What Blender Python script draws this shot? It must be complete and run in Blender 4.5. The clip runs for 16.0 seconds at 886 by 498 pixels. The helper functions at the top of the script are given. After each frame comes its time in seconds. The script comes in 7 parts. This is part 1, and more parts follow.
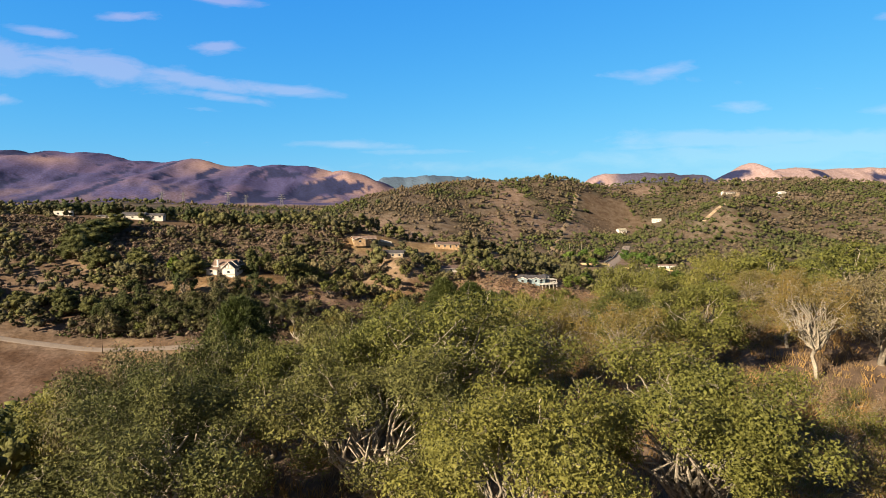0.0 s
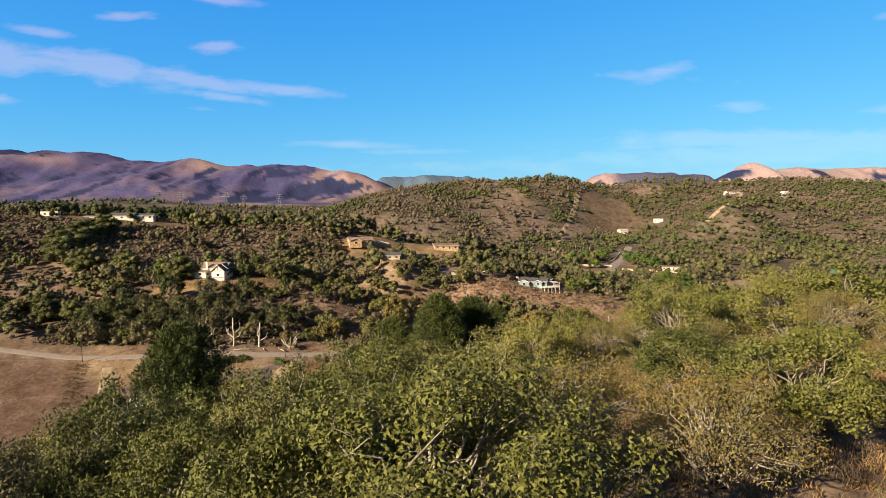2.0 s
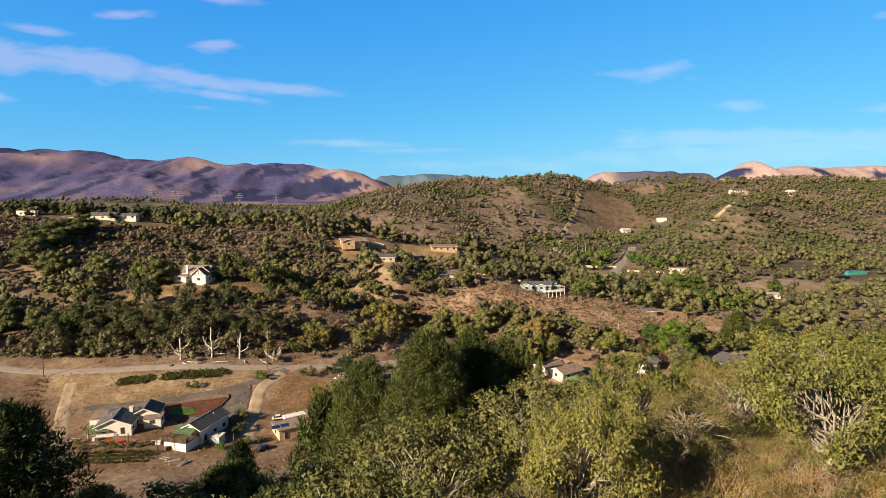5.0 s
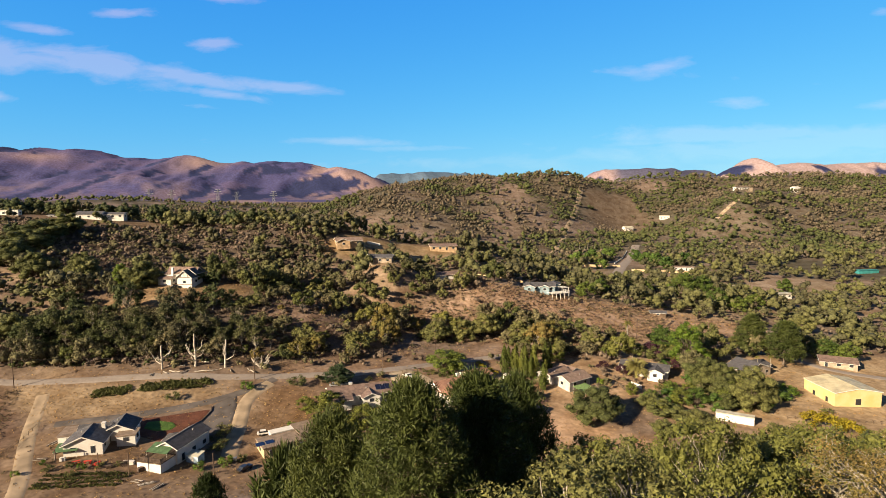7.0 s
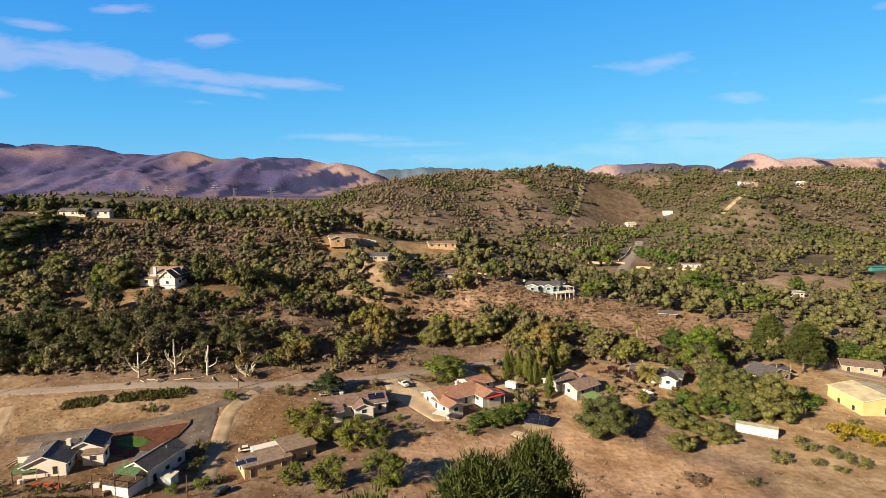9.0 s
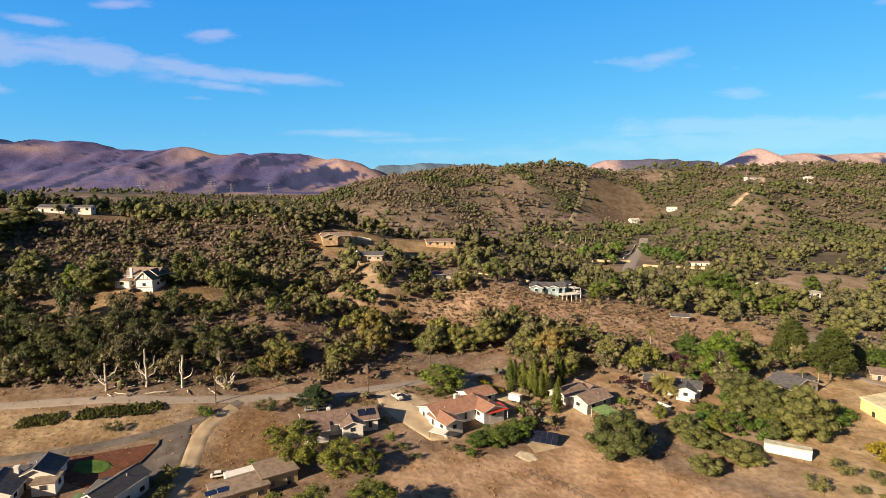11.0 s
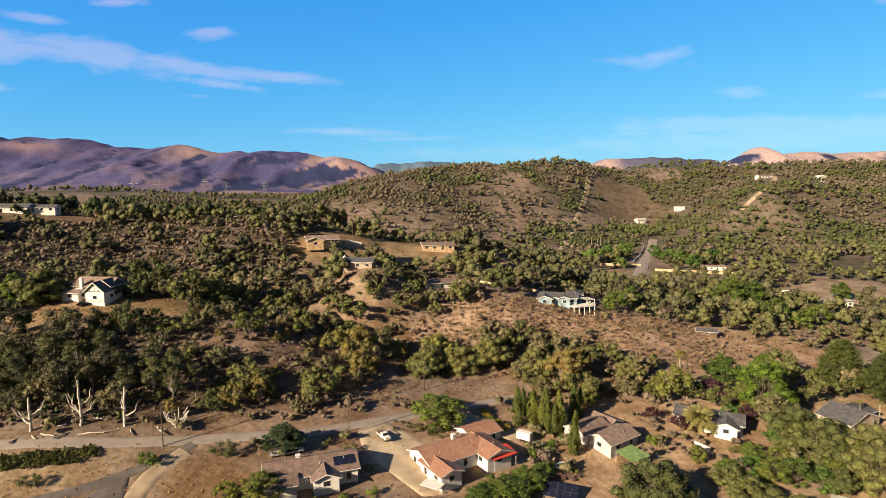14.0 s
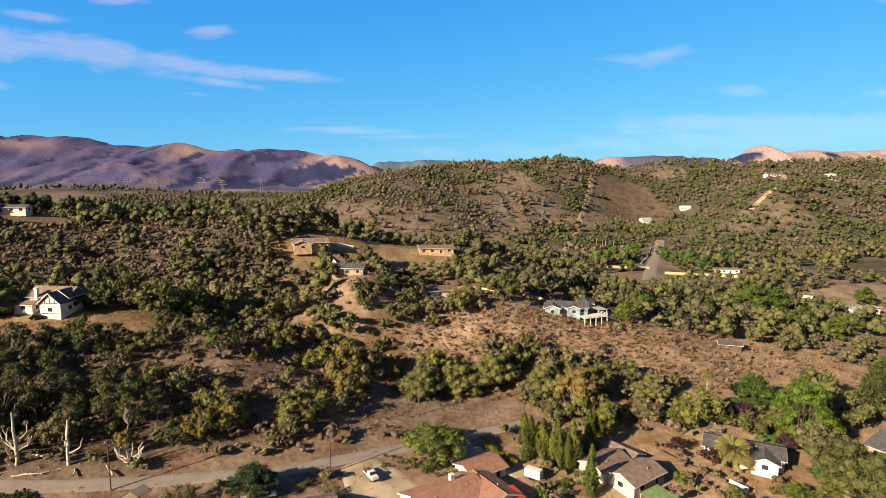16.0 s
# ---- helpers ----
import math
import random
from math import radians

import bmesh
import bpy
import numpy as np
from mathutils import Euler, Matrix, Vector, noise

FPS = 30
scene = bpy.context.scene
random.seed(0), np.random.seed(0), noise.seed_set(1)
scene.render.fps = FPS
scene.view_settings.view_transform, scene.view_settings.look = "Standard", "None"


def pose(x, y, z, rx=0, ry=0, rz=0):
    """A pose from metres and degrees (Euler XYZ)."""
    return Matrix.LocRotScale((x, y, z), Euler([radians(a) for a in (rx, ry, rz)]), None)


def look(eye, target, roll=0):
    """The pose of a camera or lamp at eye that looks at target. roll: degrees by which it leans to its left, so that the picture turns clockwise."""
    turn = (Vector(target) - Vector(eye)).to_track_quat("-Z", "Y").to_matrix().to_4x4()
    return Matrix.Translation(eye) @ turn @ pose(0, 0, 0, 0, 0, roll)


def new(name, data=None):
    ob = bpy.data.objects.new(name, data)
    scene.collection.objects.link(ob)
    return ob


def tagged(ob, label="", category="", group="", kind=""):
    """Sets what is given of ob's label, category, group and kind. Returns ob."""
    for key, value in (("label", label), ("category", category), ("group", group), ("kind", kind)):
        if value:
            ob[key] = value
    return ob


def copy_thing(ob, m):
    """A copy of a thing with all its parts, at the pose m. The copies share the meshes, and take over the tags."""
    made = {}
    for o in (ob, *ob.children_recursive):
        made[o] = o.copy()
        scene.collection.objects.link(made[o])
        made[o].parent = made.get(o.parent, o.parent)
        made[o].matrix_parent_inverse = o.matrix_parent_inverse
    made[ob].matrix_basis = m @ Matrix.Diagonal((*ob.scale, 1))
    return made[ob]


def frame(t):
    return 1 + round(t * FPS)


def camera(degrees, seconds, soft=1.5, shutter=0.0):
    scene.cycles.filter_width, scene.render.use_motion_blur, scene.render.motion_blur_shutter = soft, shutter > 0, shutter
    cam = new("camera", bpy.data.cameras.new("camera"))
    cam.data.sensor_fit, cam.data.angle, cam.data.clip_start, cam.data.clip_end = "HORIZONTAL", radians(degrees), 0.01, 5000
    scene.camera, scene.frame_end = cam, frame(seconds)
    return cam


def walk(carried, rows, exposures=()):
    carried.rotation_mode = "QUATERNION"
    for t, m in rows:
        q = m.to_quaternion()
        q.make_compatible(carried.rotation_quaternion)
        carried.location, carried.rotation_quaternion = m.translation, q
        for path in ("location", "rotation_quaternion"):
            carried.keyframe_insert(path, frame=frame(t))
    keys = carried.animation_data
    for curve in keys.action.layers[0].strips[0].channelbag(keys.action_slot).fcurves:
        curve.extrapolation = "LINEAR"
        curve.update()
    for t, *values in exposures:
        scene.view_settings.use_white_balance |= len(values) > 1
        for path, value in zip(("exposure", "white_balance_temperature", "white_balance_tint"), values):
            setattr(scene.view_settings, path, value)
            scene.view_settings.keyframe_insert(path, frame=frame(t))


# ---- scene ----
cam = camera(76.2, 16.0, soft=0.6)
METRES, EYE, TILT, LEAN, TURN = 135.0, 70.5, -5.3, 0.0, 0.0
ROWS = [
    (0.0, 0.0, 0.0, 0.0, -0.0, 0.0, 0.0),
    (0.5, 0.001, 0.0219, 0.0022, -0.02, 0.01, -0.0),
    (1.0, 0.0019, 0.0446, 0.0044, -0.04, -0.0, -0.0),
    (1.5, 0.0029, 0.0683, 0.0068, -0.05, -0.01, -0.0),
    (2.0, 0.0039, 0.0929, 0.0092, -0.06, -0.02, 0.0),
    (2.5, 0.0049, 0.1184, 0.0114, -0.08, -0.06, 0.01),
    (3.0, 0.0058, 0.144, 0.0136, -0.1, -0.07, -0.01),
    (3.5, 0.0066, 0.1696, 0.0158, -0.13, -0.09, -0.02),
    (4.0, 0.0076, 0.1956, 0.0179, -0.15, -0.1, -0.01),
    (6.5, 0.0123, 0.3261, 0.0275, -0.2, -0.27, 0.11),
    (7.0, 0.0135, 0.3534, 0.0294, -0.2, -0.34, 0.18),
    (7.5, 0.0147, 0.3803, 0.0312, -0.2, -0.44, 0.23),
    (8.0, 0.0162, 0.4083, 0.033, -0.19, -0.55, 0.26),
    (8.5, 0.0177, 0.4366, 0.0347, -0.19, -0.7, 0.29),
    (9.0, 0.019, 0.4662, 0.036, -0.21, -0.76, 0.3),
    (11.5, 0.0276, 0.6376, 0.0476, -0.21, -1.26, 0.31),
    (12.0, 0.0293, 0.6751, 0.0504, -0.22, -1.31, 0.3),
    (12.5, 0.0304, 0.7135, 0.054, -0.23, -1.32, 0.29),
    (13.0, 0.0322, 0.7527, 0.0577, -0.23, -1.34, 0.28),
    (13.5, 0.0341, 0.7921, 0.0612, -0.23, -1.32, 0.26),
    (14.0, 0.0353, 0.8325, 0.065, -0.24, -1.31, 0.23),
    (14.5, 0.0371, 0.873, 0.0689, -0.25, -1.34, 0.22),
    (15.0, 0.039, 0.9138, 0.0728, -0.24, -1.39, 0.24),
    (15.5, 0.0406, 0.9549, 0.0764, -0.25, -1.41, 0.21),
    (16.0, 0.0422, 0.9957, 0.0809, -0.24, -1.47, 0.21),
]
walk(cam, [(t, pose(0, 0, EYE, TILT, LEAN, TURN) @ pose(METRES * x, METRES * y, METRES * z, 90 + pitch, roll, yaw)) for t, x, y, z, yaw, pitch, roll in ROWS],
     exposures=((0.0, 1.44), (16.0, 1.44)))

# ---- sky and light ----
SUN_FROM = Vector((-0.715, -0.58, 0.40)).normalized()
world = bpy.data.worlds.new("world")
scene.world = world
world.use_nodes = True
wn, wl = world.node_tree.nodes, world.node_tree.links
wn.clear()
w_out = wn.new("ShaderNodeOutputWorld")
w_bg = wn.new("ShaderNodeBackground")
w_bg.inputs["Strength"].default_value = 0.05
w_sky = wn.new("ShaderNodeTexSky")
w_sky.sky_type = "NISHITA"
w_sky.sun_disc = False
w_sky.sun_elevation = math.asin(SUN_FROM.z)
w_sky.sun_rotation = math.atan2(SUN_FROM.x, SUN_FROM.y)
w_sky.air_density, w_sky.dust_density, w_sky.ozone_density = 1.0, 0.25, 2.2


def wmath(op, a, b=None, c=None):
    n = wn.new("ShaderNodeMath")
    n.operation = op
    for i, v in enumerate((a, b, c)):
        if v is None:
            continue
        if isinstance(v, (int, float)):
            n.inputs[i].default_value = v
        else:
            wl.new(v, n.inputs[i])
    return n.outputs[0]


w_co = wn.new("ShaderNodeTexCoord")
w_sep = wn.new("ShaderNodeSeparateXYZ")
wl.new(w_co.outputs["Generated"], w_sep.inputs[0])
w_front = wmath("MAXIMUM", w_sep.outputs[1], 0.05)
w_u = wmath("DIVIDE", w_sep.outputs[0], w_front)
w_v = wmath("DIVIDE", w_sep.outputs[2], w_front)
w_comb = wn.new("ShaderNodeCombineXYZ")
wl.new(w_u, w_comb.inputs[0])
wl.new(wmath("MULTIPLY", w_v, 3.2), w_comb.inputs[1])
w_noise = wn.new("ShaderNodeTexNoise")
w_noise.inputs["Scale"].default_value = 11.0
w_noise.inputs["Detail"].default_value = 9.0
w_noise.inputs["Roughness"].default_value = 0.62
w_noise.inputs["Distortion"].default_value = 0.35
wl.new(w_comb.outputs[0], w_noise.inputs["Vector"])
# streaks of thin cloud: direction (u, v), half length, half thickness, slope, density
STREAKS = (
    (-0.78, 0.240, 0.16, 0.032, -0.05, 1.25), (-0.60, 0.226, 0.18, 0.025, -0.16, 1.25), (-0.44, 0.203, 0.14, 0.015, -0.17, 1.25), (-0.29, 0.186, 0.10, 0.011, -0.09, 1.25),
    (-0.375, 0.335, 0.055, 0.011, -0.10, 1.35), (-0.545, 0.307, 0.055, 0.009, 0.02, 1.0),
    (-0.68, 0.279, 0.075, 0.009, -0.12, 1.0), (-0.385, 0.257, 0.055, 0.010, 0.0, 1.25),
    (-0.37, 0.170, 0.09, 0.009, -0.13, 1.1), (-0.77, 0.168, 0.05, 0.008, -0.05, 0.75), (-0.42, 0.152, 0.05, 0.006, -0.05, 0.6),
    (0.385, 0.214, 0.055, 0.018, 0.25, 0.95), (0.36, 0.205, 0.10, 0.012, -0.05, 0.7), (0.535, 0.156, 0.05, 0.010, 0.0, 1.0),
    (0.79, 0.154, 0.06, 0.011, 0.08, 1.0), (0.76, 0.305, 0.03, 0.010, 0.0, 0.7),
    (0.52, 0.100, 0.22, 0.016, 0.01, 1.55), (0.74, 0.092, 0.24, 0.022, 0.03, 1.5), (0.56, 0.074, 0.36, 0.022, 0.03, 1.25), (0.35, 0.086, 0.10, 0.008, 0.05, 0.9), (0.62, 0.045, 0.35, 0.014, 0.0, 0.8),
    (-0.17, 0.090, 0.13, 0.008, -0.03, 1.0), (-0.05, 0.078, 0.10, 0.006, 0.0, 0.8), (0.08, 0.052, 0.30, 0.014, 0.0, 0.75), (0.02, 0.030, 0.25, 0.008, 0.0, 0.6),
)
w_mask = None
for su, sv, sl, st, slope, dens in STREAKS:
    du = wmath("SUBTRACT", w_u, su)
    dv = wmath("SUBTRACT", wmath("SUBTRACT", w_v, sv), wmath("MULTIPLY", du, slope))
    a = wmath("POWER", wmath("ABSOLUTE", wmath("DIVIDE", du, sl)), 2.0)
    b = wmath("POWER", wmath("ABSOLUTE", wmath("DIVIDE", dv, st)), 2.0)
    g = wmath("EXPONENT", wmath("MULTIPLY", wmath("ADD", a, b), -0.9))
    g = wmath("MULTIPLY", g, dens)
    w_mask = g if w_mask is None else wmath("MAXIMUM", w_mask, g)
w_n = wmath("MULTIPLY_ADD", w_noise.outputs[0], 2.6, -1.78)
w_m = wmath("MULTIPLY", wmath("ADD", w_n, wmath("MULTIPLY", w_mask, 1.25)), 1.15)
w_m.node.use_clamp = True
w_m = wmath("MULTIPLY", w_m, 0.74)
w_m = wmath("MULTIPLY", w_m, wmath("GREATER_THAN", w_sep.outputs[1], 0.06))
w_mix = wn.new("ShaderNodeMixRGB")
wl.new(w_m, w_mix.inputs[0])
# the clear blue of this sky: deeper blue low down, less white at the horizon
w_rgb, w_join = wn.new("ShaderNodeSeparateColor"), wn.new("ShaderNodeCombineColor")
wl.new(w_sky.outputs[0], w_rgb.inputs[0])
w_up = wmath("MULTIPLY", w_sep.outputs[2], 2.6)
w_up.node.use_clamp = True
# away from the sun the sky is deepest; round the sun and overhead it stays paler
w_ahead, w_low = wmath("MULTIPLY_ADD", w_sep.outputs[1], 1.5, 0.1), wmath("MULTIPLY_ADD", w_sep.outputs[2], -2.0, 1.9)
w_ahead.node.use_clamp = w_low.node.use_clamp = True
w_away = wmath("MULTIPLY", w_ahead, w_low)
for ch, (gain, power, fade) in enumerate(((0.31, 1.0, -0.22), (1.76, 0.52, -0.13), (4.95, 0.19, 0.0))):
    deep = wmath("MULTIPLY_ADD", w_up, fade, 1.0)
    clear = wmath("MULTIPLY", deep, wmath("MULTIPLY", wmath("POWER", w_rgb.outputs[ch], power), gain))
    plain = wmath("MULTIPLY", w_rgb.outputs[ch], (0.54, 0.50, 0.50)[ch])
    wl.new(wmath("MULTIPLY_ADD", wmath("SUBTRACT", clear, plain), w_away, plain), w_join.inputs[ch])
w_pale, w_split = wn.new("ShaderNodeCombineColor"), wn.new("ShaderNodeSeparateColor")
wl.new(w_join.outputs[0], w_split.inputs[0])
w_pale.inputs[0].default_value = 2.9
wl.new(wmath("MULTIPLY_ADD", w_split.outputs[1], 0.78, 1.6), w_pale.inputs[1])
wl.new(wmath("MULTIPLY", w_split.outputs[2], 1.0), w_pale.inputs[2])
wl.new(w_pale.outputs[0], w_mix.inputs[2])
wl.new(w_join.outputs[0], w_mix.inputs[1])
wl.new(w_mix.outputs[0], w_bg.inputs["Color"])
wl.new(w_bg.outputs[0], w_out.inputs[0])

sun = new("sun", bpy.data.lights.new("sun", "SUN"))
sun.data.energy, sun.data.angle, sun.data.color = 5.0, radians(0.6), (1.0, 0.80, 0.55)
sun.matrix_world = look(SUN_FROM * 100, (0, 0, 0))

# ---- materials ----
MATS = {}


def material(name, base, rough=0.85, vary=0.25, scale=2.0, bump=0.0, metal=0.0, second=None, by="random", fine=12.0, leaf=False, attr=None, spec=0.3, mottle=0.0):
    """A node material: a base colour broken up by two scales of noise, by object and by island."""
    if name in MATS:
        return MATS[name]
    m = bpy.data.materials.new(name)
    m.use_nodes = True
    nt = m.node_tree
    N, L = nt.nodes, nt.links
    N.clear()
    out = N.new("ShaderNodeOutputMaterial")
    bs = N.new("ShaderNodeBsdfPrincipled")
    bs.inputs["Roughness"].default_value = rough
    bs.inputs["Metallic"].default_value = metal
    bs.inputs["Specular IOR Level"].default_value = spec
    geo = N.new("ShaderNodeNewGeometry")
    info = N.new("ShaderNodeObjectInfo")

    def noise_at(sc, detail=4.0):
        n = N.new("ShaderNodeTexNoise")
        n.inputs["Scale"].default_value = sc
        n.inputs["Detail"].default_value = detail
        L.new(geo.outputs["Position"], n.inputs["Vector"])
        return n.outputs[0]

    big, small = noise_at(scale), noise_at(fine, 6.0)
    crisp = N.new("ShaderNodeMapRange")
    crisp.inputs[1].default_value, crisp.inputs[2].default_value = 0.32, 0.68
    L.new(small, crisp.inputs[0])
    small = crisp.outputs[0]
    mix = N.new("ShaderNodeMixRGB")
    if attr:
        at = N.new("ShaderNodeAttribute")
        at.attribute_name = attr
        L.new(at.outputs["Color"], mix.inputs[1])
        dark = N.new("ShaderNodeMixRGB")
        dark.blend_type = "MULTIPLY"
        dark.inputs[0].default_value = 1.0
        L.new(at.outputs["Color"], dark.inputs[1])
        dark.inputs[2].default_value = (*(second or (0.6, 0.55, 0.5)), 1)
        L.new(dark.outputs[0], mix.inputs[2])
    else:
        mix.inputs[1].default_value = (*base, 1)
        mix.inputs[2].default_value = (*(second or [c * 0.62 for c in base]), 1)
    ramp = N.new("ShaderNodeMapRange")
    ramp.inputs[1].default_value, ramp.inputs[2].default_value = 0.36, 0.64
    L.new(big, ramp.inputs[0])
    L.new(ramp.outputs[0], mix.inputs[0])
    hsv = N.new("ShaderNodeHueSaturation")
    L.new(mix.outputs[0], hsv.inputs["Color"])
    val = N.new("ShaderNodeMath")
    val.operation = "MULTIPLY_ADD"
    val.inputs[1].default_value = vary * 2
    val.inputs[2].default_value = 1.0 - vary
    if by == "island":
        isl = N.new("ShaderNodeMath")
        isl.operation = "ADD"
        L.new(geo.outputs["Random Per Island"], isl.inputs[0])
        L.new(info.outputs["Random"], isl.inputs[1])
        hf = N.new("ShaderNodeMath")
        hf.operation = "MULTIPLY"
        hf.inputs[1].default_value = 0.5
        L.new(isl.outputs[0], hf.inputs[0])
        L.new(hf.outputs[0], val.inputs[0])
    else:
        ad = N.new("ShaderNodeMath")
        ad.operation = "MULTIPLY_ADD"
        ad.inputs[1].default_value = 0.35
        L.new(info.outputs["Random"], ad.inputs[0])
        sc = N.new("ShaderNodeMath")
        sc.operation = "MULTIPLY"
        sc.inputs[1].default_value = 0.65
        L.new(small, sc.inputs[0])
        L.new(sc.outputs[0], ad.inputs[2])
        L.new(ad.outputs[0], val.inputs[0])
    if mottle:
        mo = N.new("ShaderNodeMath")
        mo.operation = "MULTIPLY_ADD"
        mo.inputs[1].default_value, mo.inputs[2].default_value = 2 * mottle, 1 - mottle
        L.new(small, mo.inputs[0])
        mu = N.new("ShaderNodeMath")
        mu.operation = "MULTIPLY"
        L.new(mo.outputs[0], mu.inputs[0])
        L.new(val.outputs[0], mu.inputs[1])
        L.new(mu.outputs[0], hsv.inputs["Value"])
    else:
        L.new(val.outputs[0], hsv.inputs["Value"])
    if leaf:
        bs.inputs["Specular IOR Level"].default_value = 0.22
        hue = N.new("ShaderNodeMath")
        hue.operation = "MULTIPLY_ADD"
        hue.inputs[1].default_value, hue.inputs[2].default_value = -0.035, 0.51
        L.new(info.outputs["Random"], hue.inputs[0])
        L.new(hue.outputs[0], hsv.inputs["Hue"])
    L.new(hsv.outputs[0], bs.inputs["Base Color"])
    if bump:
        bp = N.new("ShaderNodeBump")
        bp.inputs["Strength"].default_value = bump
        bp.inputs["Distance"].default_value = 0.25
        L.new(small, bp.inputs["Height"])
        L.new(bp.outputs[0], bs.inputs["Normal"])
    if leaf:
        tr = N.new("ShaderNodeBsdfTranslucent")
        L.new(hsv.outputs[0], tr.inputs["Color"])
        ms = N.new("ShaderNodeMixShader")
        ms.inputs[0].default_value = leaf
        L.new(bs.outputs[0], ms.inputs[1])
        L.new(tr.outputs[0], ms.inputs[2])
        L.new(ms.outputs[0], out.inputs[0])
    else:
        L.new(bs.outputs[0], out.inputs[0])
    MATS[name] = m
    return m


def glass(name, base):
    m = material(name, base, 0.08, 0.05, 0.5, spec=0.9)
    return m


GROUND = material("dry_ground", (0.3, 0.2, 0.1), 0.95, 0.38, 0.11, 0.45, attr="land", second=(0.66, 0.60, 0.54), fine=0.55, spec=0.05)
OAK = material("oak_leaf", (0.120, 0.128, 0.0300), 0.65, 0.62, 0.10, by="island", leaf=0.16, second=(0.094, 0.104, 0.0240))
OAK_DARK = material("dark_oak_leaf", (0.086, 0.096, 0.032), 0.8, 0.5, 0.06, by="island", leaf=0.16, second=(0.104, 0.110, 0.0340), fine=1.6, mottle=0.45, bump=0.6)
FAR_LEAF = material("far_leaf", (0.066, 0.066, 0.031), 0.8, 0.42, 0.02, by="island", leaf=0.12, second=(0.088, 0.083, 0.041), fine=0.9, mottle=0.5, bump=0.6)
WOOD_LEAF = material("wood_leaf", (0.074, 0.080, 0.034), 0.8, 0.45, 0.03, by="island", leaf=0.14, second=(0.080, 0.088, 0.030), fine=1.2, mottle=0.45, bump=0.6)
FAR_GREY = material("far_grey_leaf", (0.100, 0.084, 0.054), 0.85, 0.42, 0.02, by="island", leaf=0.12, second=(0.104, 0.086, 0.056), fine=0.9, mottle=0.5, bump=0.6)
FAR_GREEN = material("far_green_leaf", (0.045, 0.057, 0.022), 0.8, 0.42, 0.02, by="island", leaf=0.12, second=(0.056, 0.072, 0.022), fine=0.9, mottle=0.5, bump=0.6)
PINE = material("pine_needle", (0.034, 0.050, 0.0135), 0.6, 0.6, 0.2, by="island", leaf=0.2, second=(0.058, 0.077, 0.0180))
RUSTY = material("rusty_oak_leaf", (0.175, 0.134, 0.038), 0.85, 0.5, 0.25, by="island", leaf=0.26, second=(0.13, 0.122, 0.0365))
BROADLEAF = material("broad_leaf", (0.060, 0.092, 0.0170), 0.6, 0.5, 0.2, by="island", leaf=0.2, second=(0.084, 0.122, 0.0210), fine=1.8, mottle=0.45, bump=0.6)
GREYOAK = material("grey_oak_leaf", (0.122, 0.114, 0.054), 0.8, 0.5, 0.06, by="island", leaf=0.16, second=(0.128, 0.116, 0.058), fine=1.6, mottle=0.45, bump=0.6)
WILLOW = material("willow_leaf", (0.120, 0.138, 0.026), 0.8, 0.5, 0.15, by="island", leaf=0.2, second=(0.090, 0.108, 0.0220), fine=1.6, mottle=0.45, bump=0.6)
LUSH = material("lush_leaf", (0.070, 0.125, 0.022), 0.6, 0.45, 0.15, by="island", leaf=0.2, fine=1.6, mottle=0.45, bump=0.6)
LIME = material("lime_leaf", (0.125, 0.195, 0.024), 0.5, 0.45, 0.15, by="island", leaf=0.26, fine=1.6, mottle=0.45, bump=0.6)
YELLOW = material("yellow_leaf", (0.256, 0.216, 0.016), 0.6, 0.4, 0.15, by="island", leaf=0.26)
PLUM = material("plum_leaf", (0.06, 0.022, 0.03), 0.6, 0.4, 0.2, by="island", leaf=0.26)
SCRUB = material("dry_scrub", (0.130, 0.100, 0.0600), 0.85, 0.6, 0.05, by="island", leaf=0.2, second=(0.088, 0.084, 0.0400), fine=1.4, mottle=0.45, bump=0.6)
DRY_SCRUB = material("grey_brown_scrub", (0.128, 0.100, 0.072), 0.9, 0.5, 0.05, by="island", leaf=0.2, second=(0.165, 0.125, 0.092), fine=1.4, mottle=0.45, bump=0.6)
TAN_BRUSH = material("tan_brush", (0.235, 0.165, 0.105), 0.9, 0.4, 0.1, by="island", leaf=0.2, second=(0.185, 0.135, 0.088), fine=1.6, mottle=0.4)
STRAW = material("dry_grass_blade", (0.36, 0.25, 0.105), 0.9, 0.45, 0.3, by="island", leaf=0.26, second=(0.34, 0.215, 0.085))
DRY_TWIG = material("dry_twig_leaf", (0.25, 0.175, 0.105), 0.9, 0.5, 0.3, by="island", leaf=0.2, second=(0.17, 0.135, 0.075))
BARK = material("bark", (0.16, 0.125, 0.095), 0.95, 0.4, 1.5, 0.5, fine=8)
PALE = material("pale_bark", (0.33, 0.295, 0.24), 0.9, 0.35, 1.5, 0.4, fine=10)
SNAG = material("bleached_wood", (0.50, 0.45, 0.38), 0.9, 0.3, 1.0, 0.4, fine=8)
ASPHALT = material("asphalt", (0.235, 0.200, 0.175), 0.95, 0.12, 0.25, 0.06, fine=1.2, second=(0.20, 0.170, 0.148), spec=0.1)
DARK_ASPHALT = material("dark_asphalt", (0.125, 0.108, 0.098), 0.95, 0.14, 0.3, 0.06, fine=1.2, spec=0.1)
DIRT = material("pale_dirt", (0.34, 0.262, 0.180), 0.95, 0.18, 0.2, 0.08, fine=0.8, spec=0.05)
CONCRETE = material("pale_concrete", (0.40, 0.32, 0.225), 0.95, 0.14, 0.2, 0.08, fine=0.8, spec=0.05)
